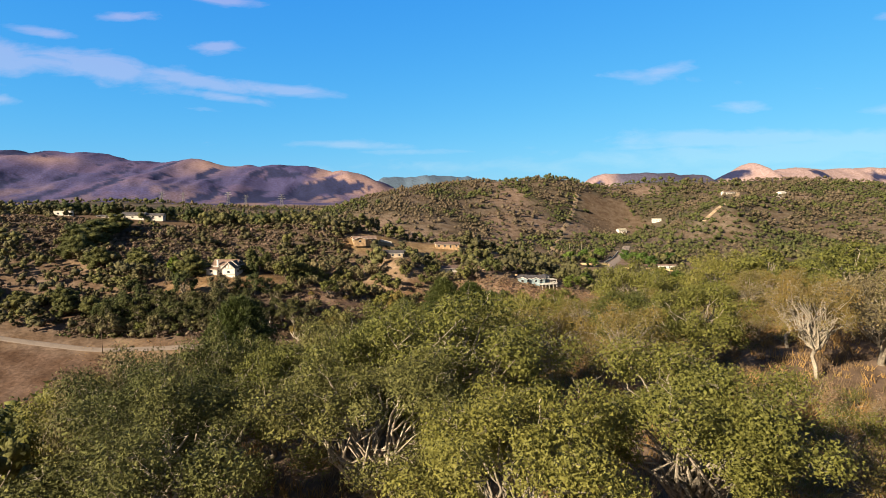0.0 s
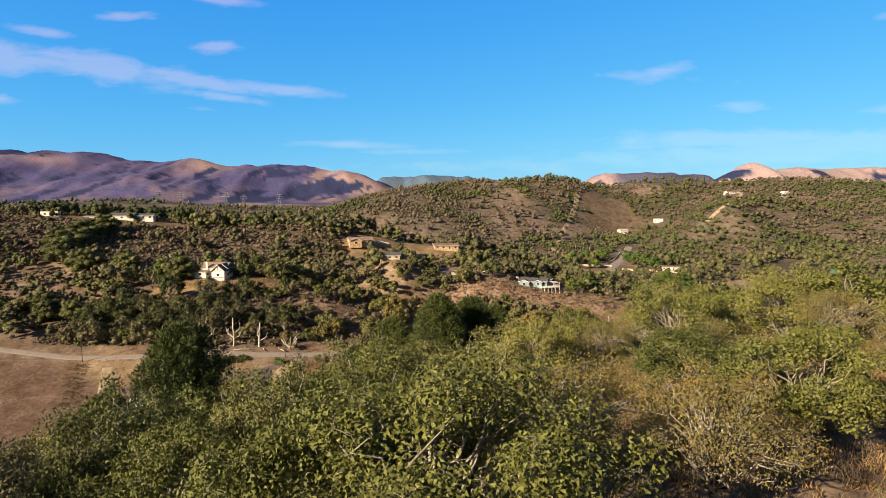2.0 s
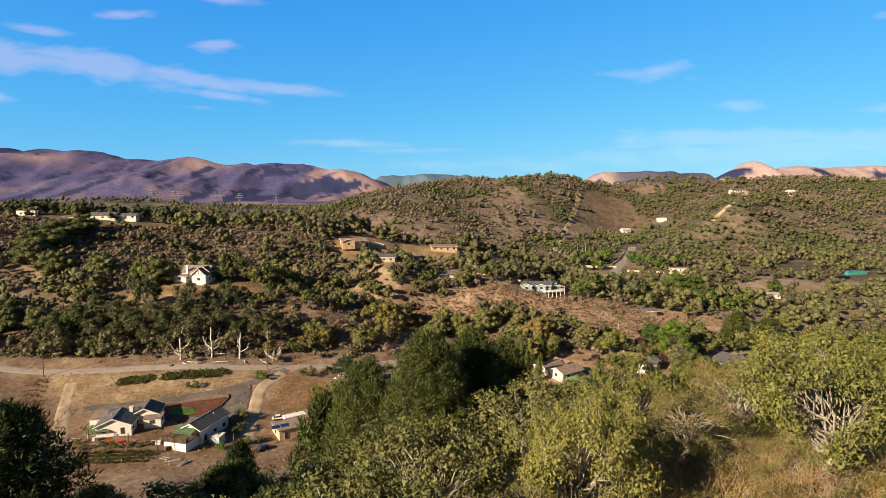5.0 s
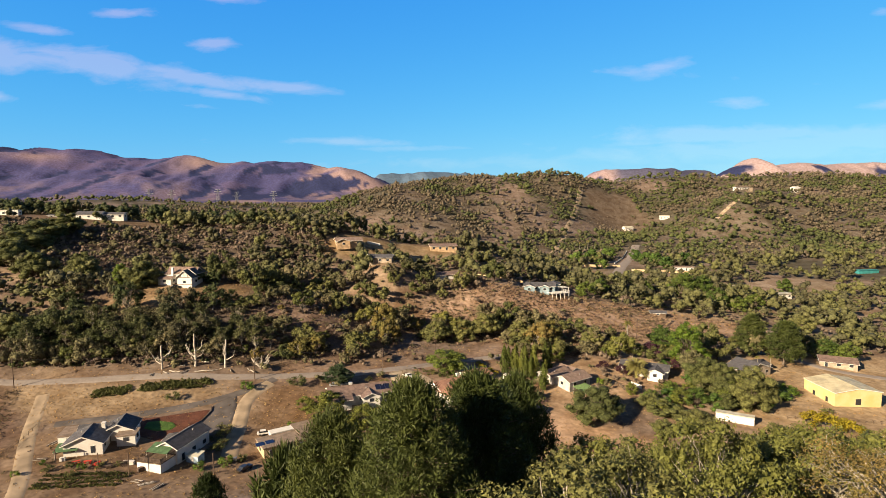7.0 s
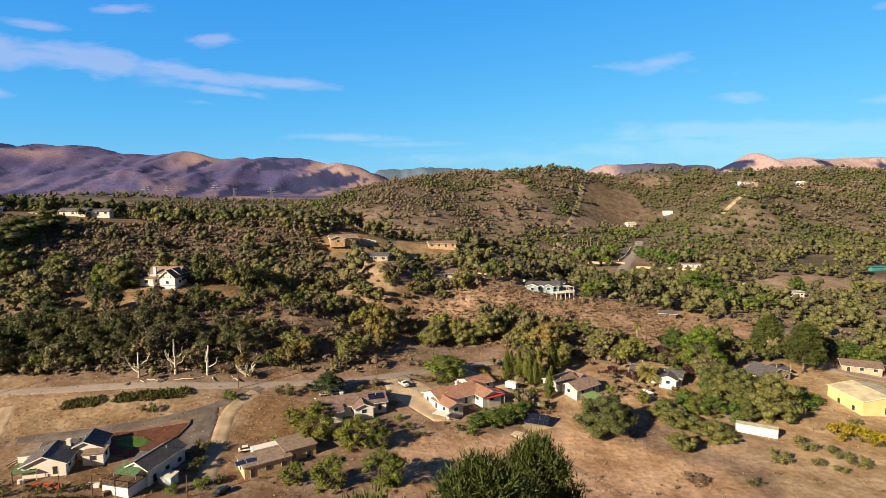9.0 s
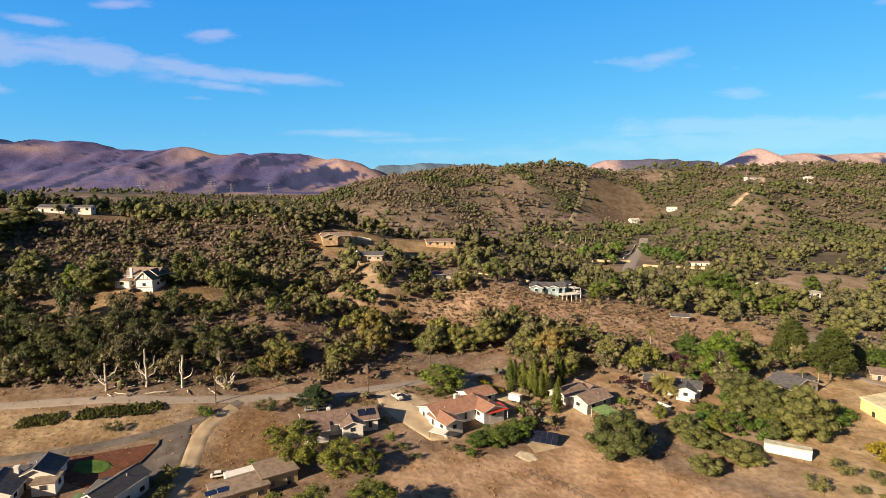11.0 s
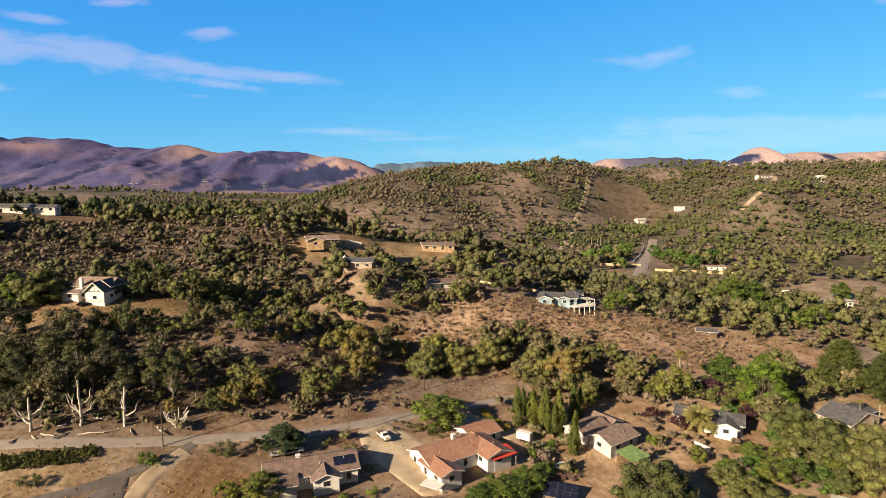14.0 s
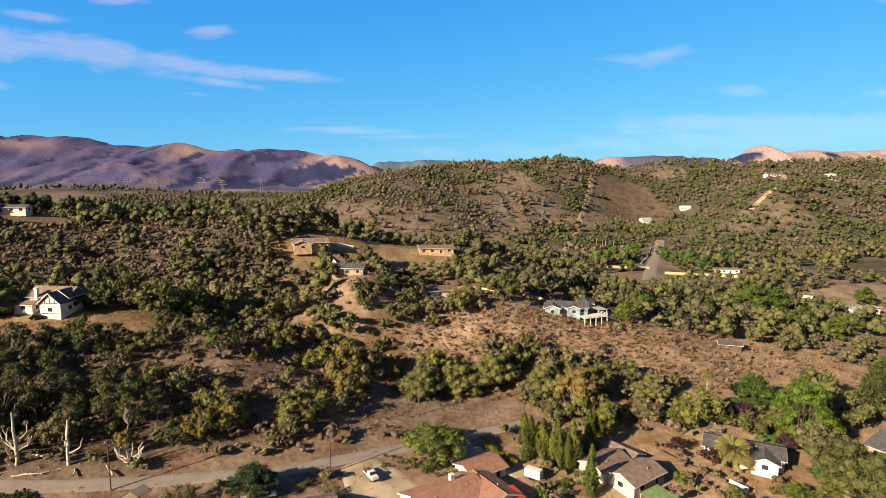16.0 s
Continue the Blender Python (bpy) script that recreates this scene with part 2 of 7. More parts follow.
MULCH = material("red_mulch", (0.108, 0.0396, 0.0216), 0.95, 0.35, 0.5, 0.5, fine=5)
LAWN = material("lawn", (0.07, 0.14, 0.02), 0.9, 0.3, 0.4, 0.5, fine=6)
IVY = material("groundcover", (0.10, 0.105, 0.03), 0.8, 0.5, 0.3, by="island", leaf=0.26)
WHITE = material("white_paint", (0.576, 0.554, 0.518), 0.7, 0.08, 0.6, 0.05, fine=6, second=(0.518, 0.49, 0.446))
CREAM = material("cream_stucco", (0.475, 0.36, 0.216), 0.9, 0.10, 0.6, 0.2, fine=8, second=(0.418, 0.31, 0.187))
PEACH = material("peach_stucco", (0.49, 0.338, 0.202), 0.9, 0.10, 0.6, 0.2, fine=8)
BLUE = material("blue_siding", (0.245, 0.331, 0.374), 0.8, 0.1, 0.6, 0.1, fine=6)
TAN = material("tan_siding", (0.374, 0.302, 0.23), 0.85, 0.1, 0.6, 0.1, fine=6)
GREYWALL = material("pale_grey_siding", (0.44, 0.42, 0.40), 0.85, 0.1, 0.6, 0.1, fine=6)
BARNY = material("yellow_metal_siding", (0.52, 0.43, 0.23), 0.55, 0.06, 0.3, 0.05, fine=3, second=(0.475, 0.374, 0.158))
TERRA = material("terracotta_roof", (0.29, 0.158, 0.105), 0.9, 0.3, 0.8, 0.5, fine=5, second=(0.225, 0.115, 0.078))
BROWN_ROOF = material("brown_shingle_roof", (0.172, 0.118, 0.098), 0.9, 0.25, 0.8, 0.4, fine=5)
GREY_ROOF = material("grey_shingle_roof", (0.09, 0.0864, 0.0936), 0.9, 0.25, 0.8, 0.4, fine=5)
TAN_ROOF = material("tan_shingle_roof", (0.225, 0.158, 0.125), 0.9, 0.25, 0.8, 0.4, fine=5)
GRAVEL_ROOF = material("gravel_roof", (0.216, 0.162, 0.122), 0.95, 0.2, 0.8, 0.3, fine=5)
PALE_ROOF = material("pale_metal_roof", (0.446, 0.418, 0.324), 0.6, 0.1, 0.4, 0.1, fine=3)
BARN_ROOF = material("pale_yellow_metal_roof", (0.50, 0.43, 0.26), 0.5, 0.08, 0.4, 0.05, fine=3)
GREEN = material("green_canvas", (0.07, 0.13, 0.06), 0.9, 0.15, 0.8, fine=4)
RED = material("red_canvas", (0.48, 0.05, 0.03), 0.85, 0.15, 0.8, fine=4)
PANE = glass("window_pane", (0.03, 0.035, 0.045))
SOLAR = material("solar_cell", (0.012, 0.014, 0.03), 0.15, 0.1, 1.0, spec=0.8)
TURQ = material("turquoise_sheet", (0.04, 0.22, 0.22), 0.7, 0.1, 0.5)
STEEL = material("steel", (0.35, 0.35, 0.36), 0.5, 0.15, 1.0, metal=0.6)
TYRE = material("rubber", (0.02, 0.02, 0.02), 0.9, 0.1)
WOOD = material("weathered_wood", (0.122, 0.0828, 0.054), 0.9, 0.3, 0.8, 0.3, fine=6)
POLEWOOD = material("pole_wood", (0.11, 0.075, 0.055), 0.9, 0.25, 0.8, 0.3, fine=6)


# ---- land ----
# landforms: x, y, radius and height of each rise (or hollow)
KNOLL = (
    (11, 24, 44, 9.8), (41, -57, 113, 47.9), (31, 68, 37, 19.6), (-53, 61, 60, 27.3), (5, 85, 19, 5.9),
    (88, 61, 43, 23.3), (201, 20, 94, 48.5), (-154, -38, 69, 64.9), (46, 119, 39, 12.7), (-93, 66, 45, -15.9),
    (-19, 112, 24, -6.1), (25, -217, 219, 12.3),
)
LEFT_HILL = (
    (-113, 319, 46, 16), (-231, 446, 84, 20.1), (-332, 374, 119, 24.7), (-116, 444, 74, 30.3), (-55, 420, 56, 19.5),
    (23, 363, 29, 15.5), (-26, 359, 23, 20.5), (70, 368, 41, 10.7), (-185, 331, 53, 10.7), (-60, 313, 24, 8.9),
    (-100, 260, 25, 1.1), (23, 454, 56, 26.4), (-430, 560, 199, 28.1), (-174, 604, 114, 19.9), (-673, 360, 270, 45.8),
)
VALLEY = (
    (43, 208, 73, -12.8), (-50, 206, 42, -5.4), (184, 183, 87, -9.2), (235, 364, 248, -17.2), (150, 411, 82, 10.7),
    (312, 240, 96, -4.9), (164, 690, 80, -9.6), (-146, 160, 111, -13.3), (587, 657, 126, -9.9), (59, 601, 80, -0.2),
)
FAR_HILL = (
    (30, 1020, 173, 52.6), (-111, 884, 116, 50.7), (214, 1006, 110, 28), (-21, 755, 85, 16.7), (102, 844, 83, 10.5),
    (460, 881, 95, 45.7), (388, 788, 57, 36.6), (504, 1025, 122, -17.4), (764, 1171, 320, 85.8), (443, 1125, 180, 40.1),
    (550, 925, 93, 7.9), (302, 932, 116, -35.9), (-205, 949, 155, -8), (806, 800, 151, 13.6), (-661, 1101, 414, 45),
    (929, 352, 281, 13.9), (178, 1241, 298, 56.3),
)


def lattice(ix, iy, seed):
    h = np.sin(ix * 127.1 + iy * 311.7 + seed * 74.7) * 43758.5453
    return h - np.floor(h)


def vnoise(x, y, seed=0):
    ix, iy = np.floor(x), np.floor(y)
    fx, fy = x - ix, y - iy
    fx, fy = fx * fx * (3 - 2 * fx), fy * fy * (3 - 2 * fy)
    a, b = lattice(ix, iy, seed), lattice(ix + 1, iy, seed)
    c, d = lattice(ix, iy + 1, seed), lattice(ix + 1, iy + 1, seed)
    return (a * (1 - fx) + b * fx) * (1 - fy) + (c * (1 - fx) + d * fx) * fy


def fbm(x, y, size, octaves=4, seed=0):
    s, amp, tot = 0.0, 1.0, 0.0
    for o in range(octaves):
        s = s + amp * vnoise(x / size * 2 ** o + 17.3 * o, y / size * 2 ** o - 9.1 * o, seed + o)
        tot += amp
        amp *= 0.5
    return s / tot


def ridged(x, y, size, octaves=4, seed=0):
    s, amp, tot = 0.0, 1.0, 0.0
    for o in range(octaves):
        s = s + amp * (1 - np.abs(2 * vnoise(x / size * 2 ** o + 5.2 * o, y / size * 2 ** o + 3.7 * o, seed + o) - 1))
        tot += amp
        amp *= 0.5
    return s / tot


def step(a, b, v):
    k = np.clip((v - a) / (b - a), 0, 1)
    return k * k * (3 - 2 * k)


# far ranges: x, y, half width across, half width along, height
RANGE_LEFT = (
    (-3500, 3500, 700, 700, 258),
    (-2830, 3650, 330, 600, 142),
    (-2420, 3600, 300, 620, 216),
    (-2000, 3650, 330, 600, 197),
    (-1600, 3600, 300, 600, 172),
    (-1180, 3550, 300, 560, 166),
    (-800, 3500, 300, 520, 172),
    (-480, 3350, 170, 420, 91),
    (-300, 3250, 150, 380, 52),
    (-2600, 2900, 600, 330, 70),
    (-1500, 2850, 420, 260, 60),
    (-2660, 3600, 105, 330, 26),
    (-2426, 3600, 100, 330, 22),
    (-2138, 3600, 105, 330, 24),
    (-1870, 3580, 100, 330, 20),
    (-1490, 3560, 120, 330, 22),
    (-1050, 3540, 110, 330, 14),
)
RANGE_RIGHT = (
    (-430, 4600, 200, 260, 170),
    (-90, 4600, 250, 260, 165),
    (230, 4600, 260, 260, 147),
    (830, 3000, 160, 350, 126),
    (1020, 2750, 130, 260, 106),
    (1200, 2750, 170, 260, 112),
    (1560, 3050, 260, 380, 158),
    (1980, 3150, 300, 380, 168),
    (2420, 3250, 300, 380, 146),
    (2900, 3300, 400, 400, 155),
)


def height(x, y):
    """The ground's height at x, y (numbers or arrays)."""
    x, y = np.asarray(x, float), np.asarray(y, float)
    z = np.full(np.broadcast(x, y).shape, 8.0)
    for group in (KNOLL, LEFT_HILL, VALLEY, FAR_HILL, ((235, 1045, 70, 16), (-130, 870, 85, -15))):
        for hx, hy, r, h in group:
            z = z + h * np.exp(-((x - hx) ** 2 + (y - hy) ** 2) / r ** 2)
    far = step(1100, 1900, np.hypot(x, y))
    z = z + 26 * far + far * 22 * (fbm(x, y, 500, 3, 4) - 0.5)
    m = 0.0
    for hx, hy, rx, ry, h in RANGE_LEFT + RANGE_RIGHT:
        m = m + h * np.exp(-((x - hx) / rx) ** 2 - ((y - hy) / ry) ** 2)
    gully = ridged(x, y * 0.45 + 0.25 * x, 360, 4, 8) - 0.62
    z = z + m * (1 + 0.12 * gully) + np.minimum(m, 110) * 0.80 * gully * (1 - 0.55 * step(120, 260, m))
    soft = 1 - step(600, 1000, np.hypot(x, y))
    return z + (fbm(x, y, 14, 3, 2) - 0.5) * 0.4 * soft + (fbm(x, y, 60, 3, 3) - 0.5) * (1 - soft) * 5


def ground_z(x, y):
    return float(height(x, y))


def inside(poly, x, y, soft=3.0):
    """How far x, y lie inside a polygon: 1 within, 0 without, soft metres at the edge."""
    x, y = np.asarray(x, float), np.asarray(y, float)
    d = np.full(np.broadcast(x, y).shape, 1e9)
    odd = np.zeros(d.shape, bool)
    for (ax, ay), (bx, by) in zip(poly, poly[1:] + poly[:1]):
        ex, ey = bx - ax, by - ay
        t = np.clip(((x - ax) * ex + (y - ay) * ey) / (ex * ex + ey * ey), 0, 1)
        d = np.minimum(d, np.hypot(x - ax - t * ex, y - ay - t * ey))
        cross = ((ay > y) != (by > y)) & (x < (bx - ax) * (y - ay) / ((by - ay) or 1e-9) + ax)
        odd ^= cross
    return np.clip(0.5 + np.where(odd, d, -d) / (2 * soft), 0, 1)


# open ground
PADDOCK = [(-14, 232), (8, 236), (27, 238), (48, 250), (60, 236), (84, 218), (86, 192), (30, 178), (-8, 195)]
MOWN = [(-330, 250), (-150, 238), (-126, 214), (-122, 190), (-118, 150), (-150, 110), (-330, 120)]
VERGE = [(-150, 243), (-100, 246), (-74, 250), (-78, 238), (-100, 228), (-124, 222), (-140, 230)]
WEDGE = [(-64, 250), (-50, 255), (-38, 240), (-42, 228), (-58, 226)]
YARDS = [(-126, 214), (-70, 232), (-40, 222), (-38, 196), (-60, 180), (-122, 176)]
BANK = [(-8, 343), (14, 352), (44, 358), (84, 362), (128, 364), (158, 352), (186, 338), (182, 322), (146, 318), (104, 318), (60, 326), (20, 330), (-4, 326)]
TURNING = [(-22, 292), (-16, 316), (2, 312), (28, 310), (40, 300), (16, 288)]
WHITE_YARD = [(-152, 298), (-148, 316), (-112, 329), (-94, 324), (-90, 312), (-104, 300), (-126, 288)]
RIGHT_LOT = [(165, 332), (180, 350), (215, 366), (222, 350), (196, 336)]
RIGHT_FIELD = [(190, 500), (240, 490), (300, 520), (330, 480), (270, 446), (222, 446), (185, 470)]
RIGHT_YARD = [(104, 262), (118, 296), (200, 310), (300, 300), (300, 225), (150, 205), (110, 226)]
A_YARD = [(-26, 276), (-6, 280), (20, 296), (34, 272), (14, 240), (-14, 246)]
ROAD_FIELD = [(92, 470), (120, 540), (140, 592), (166, 596), (152, 530), (130, 480)]
LEFT_CLEAR = [(-330, 425), (-250, 452), (-196, 446), (-190, 424), (-240, 418), (-330, 400)]
LEFT_PATCH = [(-200, 352), (-168, 356), (-150, 332), (-190, 326)]
M_YARD = [(-78, 402), (-60, 420), (-20, 440), (14, 442), (6, 424), (-40, 398), (-70, 388)]
W_YARD = [(-6, 376), (14, 398), (40, 400), (28, 376)]
WALL_FRONT = [(150, 515), (215, 522), (226, 548), (180, 574), (140, 592), (150, 560)]
WALL_FIELD = [(225, 486), (290, 525), (276, 470), (240, 470)]
SLOPE_PATCH = [(310, 540), (325, 575), (365, 615), (372, 590), (345, 540)]
GLADE = [(14, 53), (16, 62), (23, 66), (29, 62), (29, 53), (22, 51)]
GLADE_B = [(11, 21), (13, 30), (20, 34), (28, 30), (26, 18)]
LOW_RIGHT = [(20, 165), (28, 186), (84, 190), (104, 226), (150, 240), (300, 240), (300, 150), (160, 130), (60, 140)]
SLOPE_WOOD = [(-178, 256), (-92, 264), (-84, 290), (-92, 318), (-112, 312), (-130, 300), (-162, 306)]
SLOPE_MID = [(-94, 264), (-60, 268), (-40, 280), (-26, 310), (-40, 338), (-70, 340), (-92, 320), (-84, 290)]
MID_WOOD = [(-112, 330), (-100, 352), (-106, 386), (-84, 392), (-72, 380), (-40, 390), (-8, 372), (-12, 352), (-44, 344), (-66, 340), (-92, 326)]
BRUSHY = [(-2, 43), (0, 60), (6, 71), (20, 75), (33, 66), (31, 47), (15, 41)]
CHAP = [(-330, 330), (-140, 346), (-60, 385), (-90, 460), (-190, 426), (-330, 402)]
WALL_STRIP = [(168, 488), (190, 480), (262, 470), (262, 456), (190, 466), (160, 474)]
ROAD_STRIP = [(138, 512), (150, 560), (172, 612), (206, 690), (244, 690), (196, 590), (166, 512)]
YARD_C = [(22, 248), (26, 294), (60, 296), (104, 292), (114, 256), (60, 244)]
SLOPE_B = [(-62, 277), (-56, 320), (-14, 344), (20, 328), (60, 320), (100, 314), (60, 297), (30, 302), (-20, 284)]
LANE_SIDE = [(-62, 250), (-62, 271), (-42, 274), (-24, 283), (-8, 291), (6, 297), (30, 304), (34, 292), (2, 268), (-20, 256), (-40, 250)]
LANE_BANK = [(-178, 254), (-100, 258), (-60, 265), (-56, 290), (-178, 290)]
OPEN = (PADDOCK, MOWN, VERGE, WEDGE, YARDS, BANK, TURNING, WHITE_YARD, RIGHT_LOT, RIGHT_FIELD, RIGHT_YARD, A_YARD, ROAD_FIELD, LEFT_CLEAR, LEFT_PATCH, M_YARD, W_YARD, GLADE, GLADE_B, WALL_FRONT, WALL_FIELD, SLOPE_PATCH, YARD_C, LANE_SIDE, WALL_STRIP, ROAD_STRIP)


def land_colour(x, y):
    """The soil's and dry grass's own colour; the far ranges also carry painted haze, cloud shade and sun."""
    def mixed(c, k, d):
        return c * (1 - k[..., None]) + np.array(d) * k[..., None]
    n = fbm(x, y, 30, 4, 11)
    c = np.zeros(x.shape + (3,)) + np.array((0.315, 0.230, 0.158))
    c = mixed(c, step(0.50, 0.66, n), (0.46, 0.335, 0.21))
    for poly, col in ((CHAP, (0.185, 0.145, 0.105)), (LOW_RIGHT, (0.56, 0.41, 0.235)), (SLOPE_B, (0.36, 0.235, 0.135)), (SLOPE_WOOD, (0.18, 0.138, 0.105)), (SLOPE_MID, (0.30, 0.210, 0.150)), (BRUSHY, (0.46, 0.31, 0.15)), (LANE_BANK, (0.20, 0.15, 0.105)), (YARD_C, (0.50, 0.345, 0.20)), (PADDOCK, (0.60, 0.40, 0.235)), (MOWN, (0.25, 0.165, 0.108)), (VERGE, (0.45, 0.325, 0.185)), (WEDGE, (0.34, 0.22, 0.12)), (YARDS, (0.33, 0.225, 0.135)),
                      (BANK, (0.50, 0.345, 0.225)), (TURNING, (0.33, 0.25, 0.19)), (WHITE_YARD, (0.42, 0.29, 0.155)), (RIGHT_LOT, (0.40, 0.33, 0.25)),
                      (RIGHT_FIELD, (0.54, 0.40, 0.25)), (RIGHT_YARD, (0.58, 0.42, 0.235)), (A_YARD, (0.46, 0.32, 0.20)), (ROAD_FIELD, (0.50, 0.36, 0.21)),
                      (LEFT_CLEAR, (0.27, 0.19, 0.115)), (LEFT_PATCH, (0.36, 0.24, 0.13)), (M_YARD, (0.44, 0.31, 0.16)), (W_YARD, (0.44, 0.30, 0.15)),
                      (GLADE, (0.60, 0.38, 0.14)), (GLADE_B, (0.46, 0.32, 0.18)), (WALL_FRONT, (0.48, 0.35, 0.22)), (WALL_FIELD, (0.55, 0.41, 0.27)), (SLOPE_PATCH, (0.52, 0.37, 0.24)), (LANE_SIDE, (0.36, 0.25, 0.165)), (WALL_STRIP, (0.50, 0.37, 0.24)), (ROAD_STRIP, (0.40, 0.30, 0.19))):
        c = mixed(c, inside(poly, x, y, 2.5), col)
    c = c * (0.72 + 0.54 * fbm(x, y, 4, 4, 91))[..., None]
    d = np.hypot(x, y)
    far = step(520, 640, d)
    patch = fbm(x, y, 90, 4, 21)
    hill = mixed(np.zeros(x.shape + (3,)) + np.array((0.245, 0.196, 0.138)), step(0.54, 0.68, patch), (0.35, 0.262, 0.19))
    hill = mixed(hill, step(0.52, 0.40, patch) * step(200, -50, x), (0.215, 0.172, 0.124))
    grove = np.maximum(step(0.40, 0.47, fbm(x, y, 38, 4, 67)) * step(0.66, 0.50, patch), step(150, 300, x) * step(0.40, 0.48, fbm(x, y, 70, 3, 69)) * step(0.70, 0.58, patch))
    hill = mixed(hill, 0.8 * grove, (0.125, 0.116, 0.074))
    hill = mixed(hill, inside([(232, 872), (240, 1010), (330, 1048), (345, 950), (300, 890)], x, y, 8), (0.24, 0.18, 0.12))
    c = c * (1 - far[..., None]) + hill * far[..., None]
    plain = step(1250, 1500, d)
    c = mixed(c, plain, (0.19, 0.155, 0.085))
    c = mixed(c, plain * step(0.5, 0.6, fbm(x, y, 220, 3, 31)), (0.09, 0.10, 0.05))
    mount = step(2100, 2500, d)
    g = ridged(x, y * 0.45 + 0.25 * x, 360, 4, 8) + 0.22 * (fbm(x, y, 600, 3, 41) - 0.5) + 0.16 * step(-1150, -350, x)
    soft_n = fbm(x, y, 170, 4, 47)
    # purple base: haze and cloud shade put into the mountains' colour
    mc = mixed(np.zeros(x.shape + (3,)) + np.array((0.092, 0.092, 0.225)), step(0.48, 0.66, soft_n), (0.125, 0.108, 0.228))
    # sunlight put into the grass colour: the crests, one round top and the long spur
    sun_patch = np.exp(-((x + 1390) / 150) ** 2 - ((y - 3420) / 260) ** 2) + 0.8 * np.exp(-((x + 2330) / 190) ** 2 - ((y - 3300) / 90) ** 2) + 0.95 * step(-1150, -600, x) * step(0.42, 0.60, soft_n + 0.10 * step(-800, -350, x))
    mc = mixed(mc, 0.85 * np.clip(sun_patch, 0, 1) * step(0.50, 0.85, g + 0.10), (0.42, 0.30, 0.285))
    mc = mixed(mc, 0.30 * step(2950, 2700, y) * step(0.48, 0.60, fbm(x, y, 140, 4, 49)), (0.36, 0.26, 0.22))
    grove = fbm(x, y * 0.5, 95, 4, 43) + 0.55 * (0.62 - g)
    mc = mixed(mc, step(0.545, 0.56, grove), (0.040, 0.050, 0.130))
    # right range and farthest peaks: haze put into the pale pink and blue
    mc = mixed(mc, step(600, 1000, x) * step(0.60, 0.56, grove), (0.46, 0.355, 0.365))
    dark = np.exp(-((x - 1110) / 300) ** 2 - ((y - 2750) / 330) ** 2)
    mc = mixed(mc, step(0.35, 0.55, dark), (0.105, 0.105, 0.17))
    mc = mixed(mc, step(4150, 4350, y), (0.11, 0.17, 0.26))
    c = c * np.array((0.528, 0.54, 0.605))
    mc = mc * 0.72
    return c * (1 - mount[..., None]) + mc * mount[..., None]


def mesh_np(name, V, F, smooth=False):
    """A mesh from arrays of corners and of faces that all have as many corners."""
    V, F = np.asarray(V, np.float32), np.asarray(F, np.int32)
    me = bpy.data.meshes.new(name)
    k = F.shape[1]
    me.vertices.add(len(V))
    me.vertices.foreach_set("co", V.ravel())
    me.loops.add(F.size)
    me.loops.foreach_set("vertex_index", F.ravel())
    me.polygons.add(len(F))
    me.polygons.foreach_set("loop_start", np.arange(0, F.size, k, dtype=np.int32))
    me.polygons.foreach_set("use_smooth", np.full(len(F), smooth))
    me.update(calc_edges=True)
    return me


def build_ground():
    ang = np.concatenate([np.linspace(-180, -52, 60, endpoint=False), np.linspace(-52, 52, 390, endpoint=False), np.linspace(52, 180, 60, endpoint=False)])
    rad = [2.0]
    while rad[-1] < 4800:
        rad.append(rad[-1] + max(1.8, min(rad[-1] * 0.0175, 34)))
    rad = np.array(rad)
    A, R = np.meshgrid(np.radians(ang), rad)
    X, Y = R * np.sin(A), -100 + R * np.cos(A)
    Z = height(X, Y)
    n, m = X.shape
    V = np.stack([X, Y, Z], -1).reshape(-1, 3)
    i, j = np.meshgrid(np.arange(n - 1), np.arange(m), indexing="ij")
    j2 = (j + 1) % m
    F = np.stack([i * m + j, i * m + j2, (i + 1) * m + j2, (i + 1) * m + j], -1).reshape(-1, 4)[:, ::-1]
    hub = len(V)
    me = mesh_np("ground", V, F, True)
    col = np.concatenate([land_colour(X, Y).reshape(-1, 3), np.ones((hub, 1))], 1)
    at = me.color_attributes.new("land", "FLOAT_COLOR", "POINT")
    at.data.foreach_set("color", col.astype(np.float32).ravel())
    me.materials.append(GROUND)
    return tagged(new("ground", me), "dry rolling land with tan grass, bare soil and distant hills", "ground", kind="structure")


build_ground()


